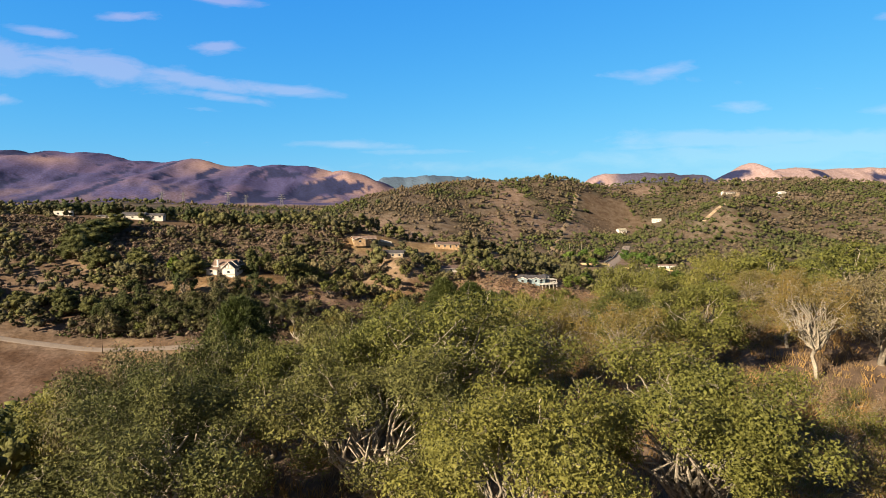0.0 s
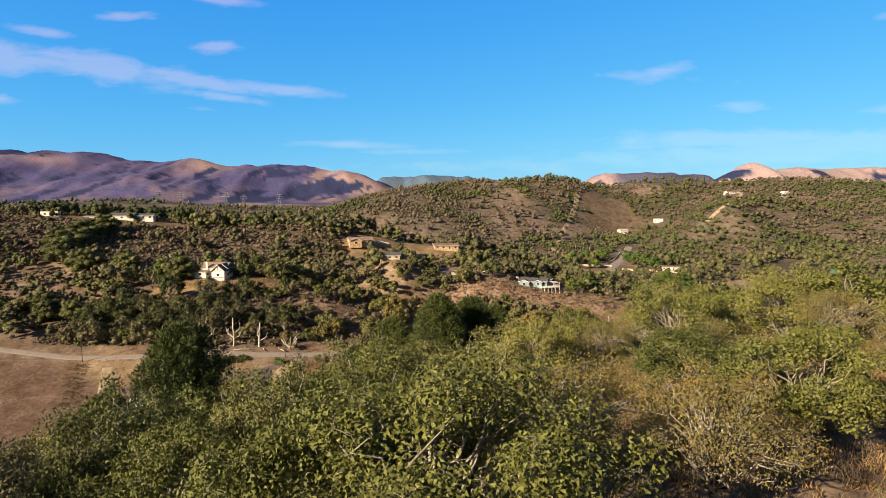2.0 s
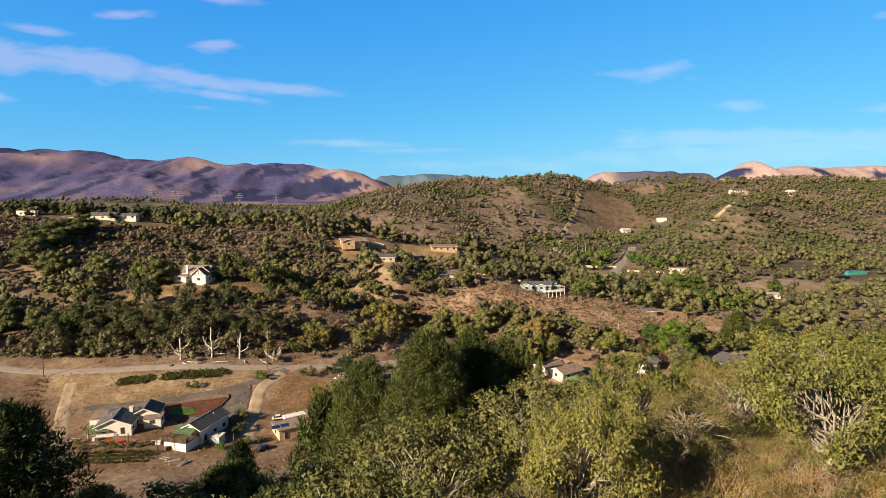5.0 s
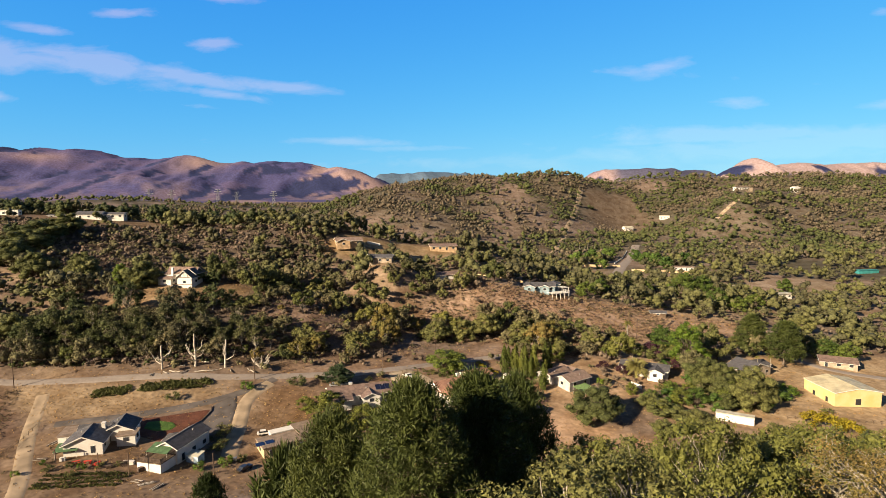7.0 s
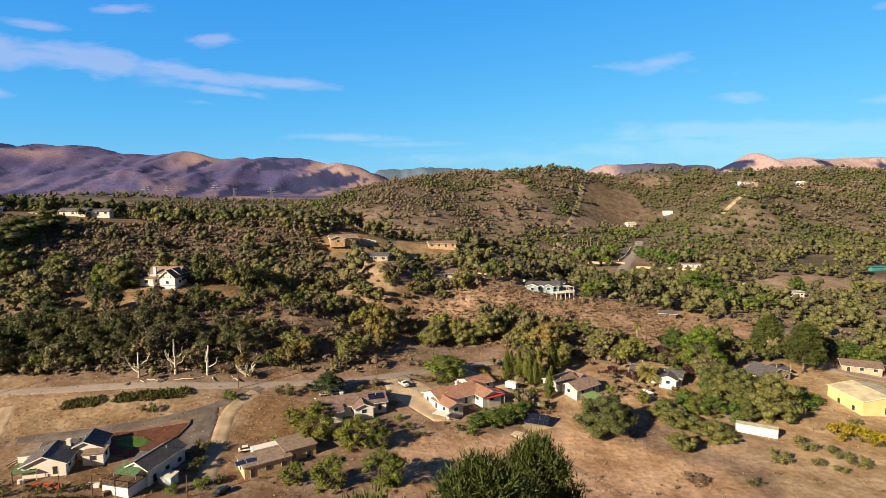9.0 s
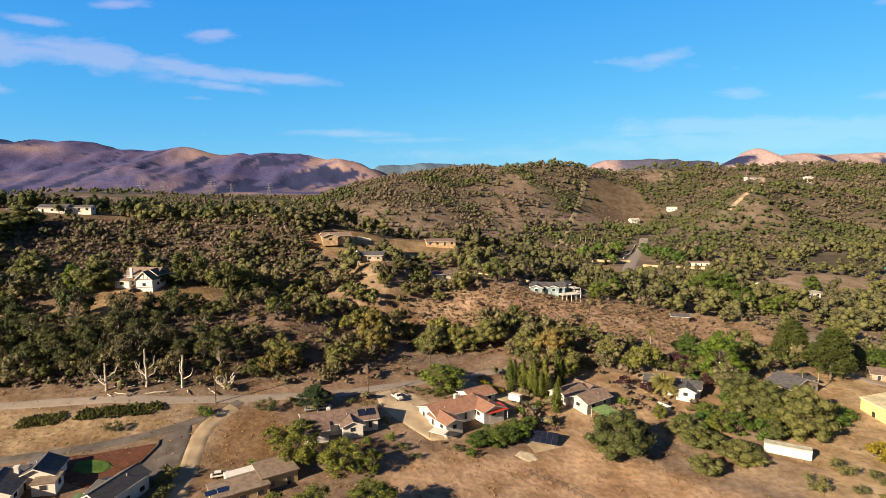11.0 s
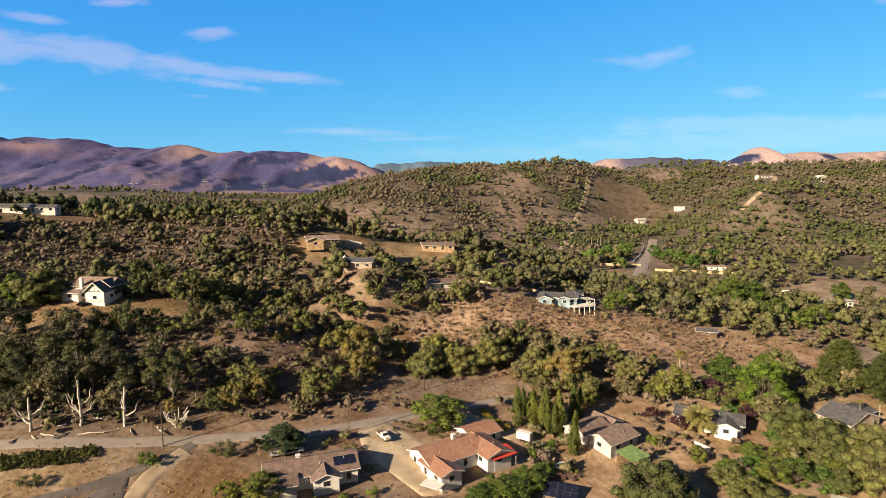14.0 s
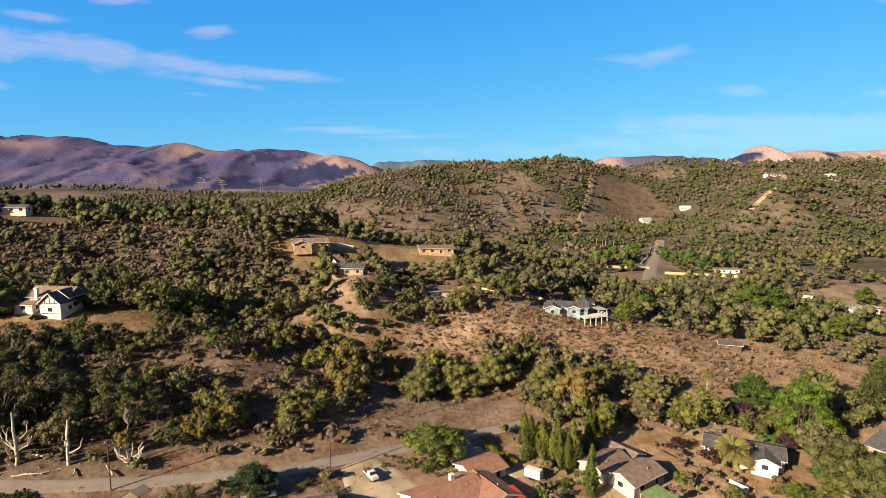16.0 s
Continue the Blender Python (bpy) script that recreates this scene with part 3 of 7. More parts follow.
def ribbon(name, pts, width, mat, label, lift=0.10, kind="structure", category="road"):
    """A strip of road along a smooth line, draped on the ground."""
    P = np.array(pts, float)
    t = np.concatenate([[0], np.cumsum(np.hypot(*np.diff(P, axis=0).T))])
    s = np.linspace(0, t[-1], int(t[-1] / 1.2) + 2)
    x, y = np.interp(s, t, P[:, 0]), np.interp(s, t, P[:, 1])
    k = np.ones(9) / 9
    for _ in range(2):
        x = np.convolve(np.pad(x, 4, mode="edge"), k, "valid")
        y = np.convolve(np.pad(y, 4, mode="edge"), k, "valid")
    dx, dy = np.gradient(x), np.gradient(y)
    l = np.hypot(dx, dy)
    nx, ny = -dy / l, dx / l
    W = np.linspace(-0.5, 0.5, 7) * width
    wob = 1 + 0.12 * (fbm(s, s * 0, 6, 3, 5) - 0.5)
    X, Y = x[:, None] + nx[:, None] * W * wob[:, None], y[:, None] + ny[:, None] * W * wob[:, None]
    Z = height(X, Y) + lift
    Z[:, 0] -= lift + 0.25
    Z[:, -1] -= lift + 0.25
    n, m = X.shape
    i, j = np.meshgrid(np.arange(n - 1), np.arange(m - 1), indexing="ij")
    F = np.stack([i * m + j, i * m + j + 1, (i + 1) * m + j + 1, (i + 1) * m + j], -1).reshape(-1, 4)[:, ::-1]
    me = mesh_np(name, np.stack([X, Y, Z], -1).reshape(-1, 3), F, True)
    me.materials.append(mat)
    return tagged(new(name, me), label, category, kind=kind)


def slab(name, poly, mat, label, lift=0.14, category="paving", kind="structure"):
    """A thin bed of paving, soil or turf with the outline poly, draped on the ground."""
    P = np.array(poly, float)
    c = P.mean(0)
    rings, n = 7, 48
    t = np.linspace(0, len(P), n, endpoint=False)
    idx = t.astype(int)
    f = (t - idx)[:, None]
    edge = P[idx % len(P)] * (1 - f) + P[(idx + 1) % len(P)] * f
    V, F = [], []
    for r in range(rings + 1):
        k = min(r / (rings - 1), 1.0) if r < rings else 1.015
        for e in edge:
            q = c + (e - c) * min(k, 1.0) + ((e - c) / np.hypot(*(e - c)) * 0.9 if r == rings else 0.0)
            V.append((q[0], q[1], ground_z(*q) + (lift if r < rings else -0.2)))
    for r in range(rings):
        for i in range(n):
            F.append((r * n + i, (r + 1) * n + i, (r + 1) * n + (i + 1) % n, r * n + (i + 1) % n))
    area = sum(a[0] * b[1] - b[0] * a[1] for a, b in zip(P, np.roll(P, -1, 0)))
    F = np.array(F)
    me = mesh_np(name, V, F if area > 0 else F[:, ::-1], True)
    me.materials.append(mat)
    return tagged(new(name, me), label, category, kind=kind)


ribbon("road", [(-330, 262), (-200, 248), (-155, 245), (-118, 249), (-79, 254), (-61, 258), (-47, 262), (-34, 264), (-21, 271), (-8, 277), (6, 285), (20, 291), (32, 297)], 5.2, ASPHALT, "worn grey asphalt lane along the valley foot", 0.14)
ribbon("road", [(-60, 258), (-66, 249), (-75, 240), (-89, 231), (-104, 224.5), (-122, 219)], 4.4, DARK_ASPHALT, "dark asphalt driveway curving past the garden bed", 0.18)
slab("pavement", [(-71, 243), (-76, 236), (-77, 228), (-77, 219), (-74, 210), (-66, 209), (-67, 222), (-68, 234)], DARK_ASPHALT, "dark asphalt court beside the white house", 0.12)
ribbon("road", [(-61, 255), (-66, 246), (-67, 237), (-64, 227), (-63, 217), (-60, 205)], 6.0, DIRT, "pale sandy drive with wheel tracks", 0.24)
slab("pavement", [(-97, 224.6), (-91, 226), (-76.3, 233), (-76.6, 226), (-78, 218), (-84, 213), (-94, 216)], MULCH, "red-brown mulch bed with a dark edging", 0.15)
slab("lawn", [(-92, 222.6), (-89, 223.8), (-85, 223.6), (-83, 222), (-83.6, 219.6), (-87.5, 218.4), (-91.5, 219.4)], LAWN, "small patch of mown green lawn", 0.35, "lawn")
slab("pavement", [(-19, 268), (-12, 274), (-4, 268), (1, 262), (2, 252), (6, 244), (0, 242), (-6, 248), (-12, 254), (-17, 261)], CONCRETE, "pale concrete forecourt with a parked truck", 0.12)
slab("lawn", [(96, 290), (103, 297), (107, 294), (101, 287)], LAWN, "green garden lawn beside the grey-roofed house", 0.2, "lawn")
slab("lawn", [(128, 270), (138, 272), (142, 264), (132, 262)], LAWN, "green lawn beside the dark-roofed house", 0.2, "lawn")
ribbon("path", [(-137, 240), (-131, 228), (-124, 214), (-116, 201), (-108, 189), (-98, 170)], 5.5, DIRT, "pale dirt track between field and yard", 0.12)
slab("pavement", [(8, 274), (13, 283), (20, 281), (29, 272), (24, 270), (15, 276)], CONCRETE, "pale concrete drive behind the tiled house", 0.16)
ribbon("road", [(150, 524), (157.6, 541), (179, 594), (222, 690), (240, 735)], 11.0, ASPHALT, "grey asphalt road climbing away between walls", 0.25)
ribbon("road", [(108, 308), (134, 322), (160, 312), (172, 291), (192, 282), (260, 270)], 5.5, ASPHALT, "grey asphalt lane past the gardens", 0.16)
ribbon("road", [(128, 490), (200, 478), (262, 455), (330, 430)], 6.0, DIRT, "pale dirt lane across the dry field", 0.2)
ribbon("path", [(125, 676), (142, 724), (163.6, 781), (184, 845), (205.6, 911), (222, 956), (237, 1000)], 8.0, DIRT, "pale graded firebreak climbing the far hill", 0.5)
ribbon("path", [(352, 768), (370, 776), (391, 790), (420, 826), (450, 868), (468, 900)], 6.0, DIRT, "pale dirt road up the far ridge", 0.5)
ribbon("path", [(-240, 405), (-215, 372), (-190, 350), (-160, 338), (-140, 320)], 4.0, DIRT, "bare dirt track through the scrub", 0.2)


# ---- plants ----
import itertools

RNG = np.random.default_rng(7)


def unit(v):
    return v / np.maximum(np.linalg.norm(v, axis=-1, keepdims=True), 1e-9)


def cards(C, N, size, rng, lean=0.8, aspect=0.7, three=False):
    """Leaf sprays: one small kite-shaped (or three-cornered) face at each of the centres C, facing about along N."""
    n = len(C)
    nor = unit(N + lean * rng.normal(size=(n, 3)))
    u = unit(np.cross(nor, rng.normal(size=(n, 3))))
    v = np.cross(nor, u)
    s = (size * rng.uniform(0.6, 1.35, n))[:, None]
    a, b = u * s * 0.5, v * s * 0.5 * aspect
    if three:
        return np.stack([C - a - b * 0.6, C + a, C - a * 0.3 + b], 1).reshape(-1, 3), np.arange(3 * n).reshape(-1, 3)
    V = np.stack([C - a, C - a * 0.1 - b, C + a, C + a * 0.15 + b], 1).reshape(-1, 3)
    return V, np.arange(4 * n).reshape(-1, 4)


def tube(pts, radii, sides=6):
    """A tapered limb along pts."""
    P, V, F = np.array(pts, float), [], []
    for i, p in enumerate(P):
        d = unit(P[min(i + 1, len(P) - 1)] - P[max(i - 1, 0)])
        u = unit(np.cross(d, (0.31, 0.83, 0.17)))
        w = np.cross(d, u)
        for k in range(sides):
            t = 2 * math.pi * k / sides
            V.append(p + radii[i] * (u * math.cos(t) + w * math.sin(t)))
    for i in range(len(P) - 1):
        for k in range(sides):
            k2 = (k + 1) % sides
            F.append((i * sides + k, i * sides + k2, (i + 1) * sides + k2, (i + 1) * sides + k))
    return np.array(V), np.array(F)


def join(pieces):
    V, F, o = [], [], 0
    for v, f in pieces:
        V.append(v)
        F.append(f + o)
        o += len(v)
    return np.concatenate(V), np.concatenate(F)


def limb(a, b, r0, r1, rng, wild=0.15, seg=4, sides=5):
    a, b = np.array(a, float), np.array(b, float)
    L = np.linalg.norm(b - a)
    pts = [a + (b - a) * t + rng.normal(size=3) * wild * L * math.sin(math.pi * t) for t in np.linspace(0, 1, seg + 1)]
    return tube(pts, np.linspace(r0, r1, seg + 1), sides)


def twisted(a, d, L, r, rng, bends=6):
    """A crooked dead branch that wanders about the direction d and forks."""
    out, pts, p, v = [], [np.array(a, float)], np.array(a, float), unit(np.array(d, float))
    for i in range(bends):
        v = unit(v + 0.62 * rng.normal(size=3))
        p = p + v * L / bends
        pts.append(p)
        if i in (2, 4, 6):
            w = unit(v + 0.9 * rng.normal(size=3))
            q = p + w * L * 0.16
            out.append(tube([p, q, q + unit(w + 0.8 * rng.normal(size=3)) * L * 0.14], (r * 0.5, r * 0.3, r * 0.12), 3))
    out.append(tube(pts, np.linspace(r, r * 0.25, bends + 1), 3))
    return join(out)


G = (1 + 5 ** 0.5) / 2
ICO_V = unit(np.array([(-1, G, 0), (1, G, 0), (-1, -G, 0), (1, -G, 0), (0, -1, G), (0, 1, G), (0, -1, -G), (0, 1, -G), (G, 0, -1), (G, 0, 1), (-G, 0, -1), (-G, 0, 1)]))
ICO_F = np.array([(a, b, c) for a, b, c in itertools.combinations(range(12), 3) if max(np.linalg.norm(ICO_V[i] - ICO_V[j]) for i, j in ((a, b), (b, c), (a, c))) < 1.2])
ICO_F = np.array([f if np.dot(np.cross(ICO_V[f[1]] - ICO_V[f[0]], ICO_V[f[2]] - ICO_V[f[0]]), ICO_V[f[0]]) > 0 else f[::-1] for f in ICO_F])


def lump(c, r, rng):
    """One dense, knobbly bunch of foliage."""
    turn = np.array(Matrix.Rotation(rng.uniform(0, 6.28), 3, "Z") @ Matrix.Rotation(rng.uniform(0, 6.28), 3, "X"))
    v = ICO_V @ turn.T * rng.uniform(0.72, 1.25, (12, 1)) * r * np.array((1.05, 1.05, 0.85))
    return c + v, ICO_F


def oak(rng, R, H, clumps, leaves, size, flat=0.8, twigs=3, base=0.28, fill=0.5, light=False, low=-0.35, lean=0.7, three=False, rads=(0.2, 0.40), cores=0.0, inner=(0, 0.0)):
    """Crown and wood of a spreading oak: radius R, height H."""
    mid = H * (base + (1 - base) * 0.42)
    cen, rad = [], []
    while len(cen) < clumps:
        d = unit(rng.normal(size=3))
        if d[2] < low:
            continue
        k = rng.uniform(0.5, 0.95)
        cen.append((d[0] * R * k * rng.uniform(0.8, 1.12), d[1] * R * k * rng.uniform(0.8, 1.12), mid + d[2] * (H - mid) * k * flat * 1.15))
        rad.append(R * rng.uniform(*rads))
    cen, rad = np.array(cen), np.array(rad)
    pick = rng.choice(clumps, leaves, p=rad ** 2 / (rad ** 2).sum())
    d = unit(rng.normal(size=(leaves, 3)) + np.array((0, 0, 0.35)))
    k = rng.uniform(fill, 1.05, leaves)
    P = cen[pick] + d * (rad[pick] * k)[:, None] * np.array((1.05, 1.05, 0.8))
    whole = unit(P - np.array((0, 0, mid * 0.8)))
    crown = cards(P, unit(d + 0.8 * whole + np.array((0, 0, 0.25))), size, rng, lean, three=three)
    if inner[0]:
        pick = rng.choice(clumps, inner[0], p=rad ** 2 / (rad ** 2).sum())
        d = unit(rng.normal(size=(inner[0], 3)))
        P = cen[pick] + d * (rad[pick] * rng.uniform(0.25, 0.8, inner[0]))[:, None] * np.array((1.05, 1.05, 0.8))
        crown = join([crown, cards(P, unit(d + np.array((0, 0, 0.4))), inner[1], rng, 0.9, 0.8, three=three)])
    if cores:
        crown = join([lump(c, r * cores, rng) for c, r in zip(cen, rad)] + [crown])
    wood = []
    top = np.array((rng.normal() * 0.1 * R, rng.normal() * 0.1 * R, H * base))
    wood.append(limb((0, 0, -0.6), top, R * 0.055, R * 0.04, rng, 0.10))
    seg, sides = (2, 3) if light else (4, 3)
    for c, r in zip(cen, rad):
        m = top + (c - top) * 0.55 + np.array((0, 0, 0.08 * H))
        wood.append(limb(top, m, R * 0.021, R * 0.011, rng, 0.10, seg, sides))
        wood.append(limb(m, c, R * 0.011, R * 0.004, rng, 0.13, seg, sides))
        for _ in range(int(twigs + rng.uniform())):
            e = unit(rng.normal(size=3) + np.array((0, 0, 0.35)))
            wood.append(limb(c, c + e * r * 0.8, R * 0.006, R * 0.002, rng, 0.3, 2, 3) if light else twisted(c + e * r * 0.25, e, r * rng.uniform(0.8, 1.5), R * 0.0032, rng, 8))
    return crown, join(wood)


def pine(rng, R, H, tufts, leaves, size):
    """A full, many-topped conifer with upturned tufts."""
    cen, rad, wood = [], [], [limb((0, 0, -1), (0, 0, H * 0.92), R * 0.06, R * 0.012, rng, 0.01, 6, 7)]
    for i in range(tufts):
        z = H * rng.uniform(0.14, 1.0) ** 0.9
        f = z / H
        rr = R * min(1.0, 0.6 + 1.2 * f if f < 0.3 else 1.22 * (1 - f) ** 0.5 + 0.05)
        a = rng.uniform(0, 2 * math.pi)
        k = rr * rng.uniform(0.2, 1.0)
        c = np.array((k * math.cos(a), k * math.sin(a), z))
        cen.append(c)
        rad.append(R * rng.uniform(0.08, 0.15))
        if i % 5 == 0:
            wood.append(limb((0, 0, max(z - 0.25 * k, 0.5)), c, R * 0.014, R * 0.005, rng, 0.05, 3, 4))
    cen, rad = np.array(cen), np.array(rad)
    pick = rng.choice(tufts, leaves)
    d = unit(rng.normal(size=(leaves, 3)) + np.array((0, 0, 0.9)))
    P = cen[pick] + d * (rad[pick] * rng.uniform(0.2, 1.05, leaves))[:, None] * np.array((0.8, 0.8, 1.35))
    along = unit(d + 0.35 * rng.normal(size=(leaves, 3)) + np.array((0, 0, 0.25))) * (size * rng.uniform(0.6, 1.4, leaves))[:, None]
    wide = unit(np.cross(along, rng.normal(size=(leaves, 3)))) * size * 0.14
    needles = np.stack([P - wide, P + wide, P + along], 1).reshape(-1, 3), np.arange(3 * leaves).reshape(-1, 3)
    return needles, join(wood)


def column(rng, R, H, leaves, size):
    """A narrow upright cypress."""
    z = rng.uniform(0.02, 1, leaves)
    a = rng.uniform(0, 2 * math.pi, leaves)
    r = R * np.minimum(1, 0.55 + 1.6 * z) * (1 - z ** 2.5) ** 0.7 * (0.8 + 0.25 * np.sin(a * 3 + z * 9)) * rng.uniform(0.65, 1.05, leaves)
    P = np.stack([r * np.cos(a), r * np.sin(a), z * H], 1)
    N = np.stack([np.cos(a), np.sin(a), np.full(leaves, 0.3)], 1)
    return cards(P, N, size, rng, 0.5, 0.5), limb((0, 0, -0.5), (0, 0, H * 0.8), R * 0.15, R * 0.04, rng, 0.01)


def palm(rng, H, fronds, length, trunk, droop=0.9):
    """A feather palm: arching fronds with leaflets."""
    crown, wood = [], [limb((0, 0, -0.5), (0, 0, H), trunk, trunk * 0.8, rng, 0.01, 5, 8)]
    for i in range(fronds):
        a = rng.uniform(0, 2 * math.pi)
        up = rng.uniform(-0.25, 1.25)
        d = np.array((math.cos(a), math.sin(a), 0))
        pts = []
        for t in np.linspace(0, 1, 7):
            pts.append(np.array((0, 0, H)) + d * length * t * math.cos(up * 0.8) + np.array((0, 0, length * (math.sin(up) * t - droop * 0.55 * t * t))))
        pts = np.array(pts)
        crown.append(tube(pts, np.linspace(0.05, 0.012, 7) * length / 3, 3))
        side = np.cross(d, (0, 0, 1))
        V, F = [], []
        for k in range(6):
            for s in (-1, 1):
                for h in (0.0, 0.5):
                    p = pts[k] * (1 - h) + pts[k + 1] * h
                    q = p + side * s * length * 0.17 * (1 - 0.5 * k / 6) + d * length * 0.08 - np.array((0, 0, 0.05 * length))
                    w = (pts[k + 1] - pts[k]) * 0.2
                    V += [p - w, p + w, q + w * 0.3, q - w * 0.3]
                    F.append(np.arange(4) + len(V) - 4)
        crown.append((np.array(V), np.array(F)))
    return join(crown), join(wood)


def plant(name, made, leaf, bark, label, category="tree", group=""):
    """A plant as a thing: an empty at its foot, with its trunk and crown."""
    (cv, cf), (tv, tf) = made
    root = tagged(new(name), label, category, group)
    for part_name, v, f, mat, sm in (("trunk", tv, tf, bark, True), ("crown", cv, cf, leaf, True)):
        me = mesh_np(part_name, v, f, sm)
        me.materials.append(mat)
        new(part_name, me).parent = root
    return root


def put(proto, x, y, s=1.0, turn=None, sink=0.0, sz=None):
    """A copy of the plant proto with its foot on the ground at x, y."""
    turn = RNG.uniform(0, 360) if turn is None else turn
    ob = copy_thing(proto, Matrix())
    ob.matrix_basis = pose(x, y, ground_z(x, y) - sink, 0, 0, turn) @ Matrix.Diagonal((s, s, sz or s, 1))
    return ob


def drop_proto(ob):
    for o in (*ob.children_recursive, ob):
        bpy.data.objects.remove(o)


def scatter(name, protos, places, mat, label, category, lift=0.0):
    """Many small plants that nobody would count, as one object. places: x, y, size."""
    Vs, Fs, o = [], [], 0
    P = np.array(places)
    Z = height(P[:, 0], P[:, 1])
    for (x, y, s), z in zip(places, Z):
        v, f = protos[RNG.integers(len(protos))]
        a = RNG.uniform(0, 2 * math.pi)
        c, d = math.cos(a) * s, math.sin(a) * s
        sz = s * RNG.uniform(0.8, 1.2)
        Vs.append(np.stack([x + v[:, 0] * c - v[:, 1] * d, y + v[:, 0] * d + v[:, 1] * c, z + lift + v[:, 2] * sz], 1))
        Fs.append(f + o)
        o += len(v)
    me = mesh_np(name, np.concatenate(Vs), np.concatenate(Fs), True)
    me.materials.append(mat)
    return tagged(new(name, me), label, category, kind="stuff")


def spread(x0, x1, y0, y1, gap, density, tries, size=(0.8, 1.3)):
    """Random places at least gap apart (times their size), kept by density(x, y)."""
    X, Y = RNG.uniform(x0, x1, tries), RNG.uniform(y0, y1, tries)
    keep = RNG.uniform(size=tries) < density(X, Y)
    cells, out = {}, []
    for x, y in zip(X[keep], Y[keep]):
        s = RNG.uniform(*size)
        g = gap * s
        i, j = int(x // gap), int(y // gap)
        near = (q for a in (-1, 0, 1) for b in (-1, 0, 1) for q in cells.get((i + a, j + b), ()))
        if all((x - qx) ** 2 + (y - qy) ** 2 > g * g for qx, qy in near):
            cells.setdefault((i, j), []).append((x, y))
            out.append((float(x), float(y), float(s)))
    return out


ROADS = ([(-330, 262), (-155, 245), (-118, 249), (-61, 258), (-21, 271), (32, 297)], [(-60, 258), (-75, 240), (-122, 219)], [(-61, 255), (-67, 237), (-60, 205)],
         [(140, 500), (157.6, 541), (179, 594), (240, 735)], [(108, 308), (134, 322), (160, 312), (192, 282), (260, 270)], [(128, 490), (200, 478), (330, 430)])
# round each building: x, y, radius kept free of trees
HOMES = [(-100, 210, 15), (-76, 206, 14), (-47, 214, 13), (-28, 247, 14), (10, 258, 17), (51, 271, 12), (90, 282, 11), (133, 284, 12), (156, 258, 15), (104, 239, 8),
         (34, 246, 8), (-121, 322, 15), (58, 366, 17), (122, 356, 7), (241, 443, 16), (-56, 405, 13), (3, 434, 10), (-32, 366, 9), (4, 372, 9), (-126, 481, 10),
         (-240, 440, 22), (-289, 431, 10), (370, 530, 16), (224, 562, 12), (245, 392, 9), (181, 297, 9), (290, 920, 12), (359, 950, 12), (566, 956, 22), (451, 896, 14)]


def off_road(x, y, clear=4.0):
    k = np.ones(np.shape(x))
    for r in ROADS:
        for (ax, ay), (bx, by) in zip(r, r[1:]):
            ex, ey = bx - ax, by - ay
            t = np.clip(((x - ax) * ex + (y - ay) * ey) / (ex * ex + ey * ey), 0, 1)
            k = np.where(np.hypot(x - ax - t * ex, y - ay - t * ey) < (clear + 1.5 if by < 500 else clear + 6), 0, k)
    for hx, hy, r in HOMES:
        front = np.where(y < hy, 0.5 if hy > 300 else 0.8, 1.0)
        k = np.where(np.hypot(x - hx, (y - hy) * front) < r * (0.6 + clear / 10), 0, k)
    return k


def wooded(x, y):
    """How likely a tree stands at x, y."""
    n = fbm(x, y, 45, 3, 61)
    k = 0.72 + 0.9 * (n - 0.5)
    slope = inside([(-170, 262), (-92, 264), (-84, 290), (-70, 335), (-130, 352), (-150, 300)], x, y, 6)
    k = np.maximum(k, slope * (0.32 + 0.75 * (fbm(x, y, 18, 2, 63) > 0.45)))
    chap = inside([(-300, 330), (-140, 350), (-70, 380), (-110, 440), (-190, 424), (-330, 400)], x, y, 8)
    k = k * (1 - 0.95 * chap)
    k = np.maximum(k, 1.2 * inside([(-420, 455), (-200, 462), (-110, 470), (-100, 540), (-420, 600)], x, y, 8))
    for p in OPEN:
        k = k * (1 - inside(p, x, y, 1.5))
    k = k * (1 - inside([(-170, 244), (-168, 256), (-112, 261), (-62, 267), (-48, 264), (-60, 254)], x, y, 1))
    k = k * (1 - 0.2 * inside(SLOPE_MID, x, y, 3))
    k = k * (1 - 0.4 * inside([(-64, 276), (-56, 322), (-12, 344), (20, 326), (60, 318), (100, 312), (60, 296), (0, 286)], x, y, 4))
    lower = inside([(-120, 176), (-60, 180), (0, 196), (90, 190), (110, 226), (300, 225), (300, 140), (120, 130), (40, 120), (-40, 130), (-90, 140)], x, y, 4)
    k = k * (1 - 0.8 * lower)
    return k * off_road(x, y)


def clumped(x, y):
    """The same woods, gathered into groves with gaps between."""
    k = np.clip(wooded(x, y) * (0.2 + 1.2 * step(0.38, 0.50, fbm(x, y, 22, 3, 65))), 0, 1) ** 1.3
    return np.maximum(k, 0.7 * inside(MID_WOOD, x, y, 5) * off_road(x, y))


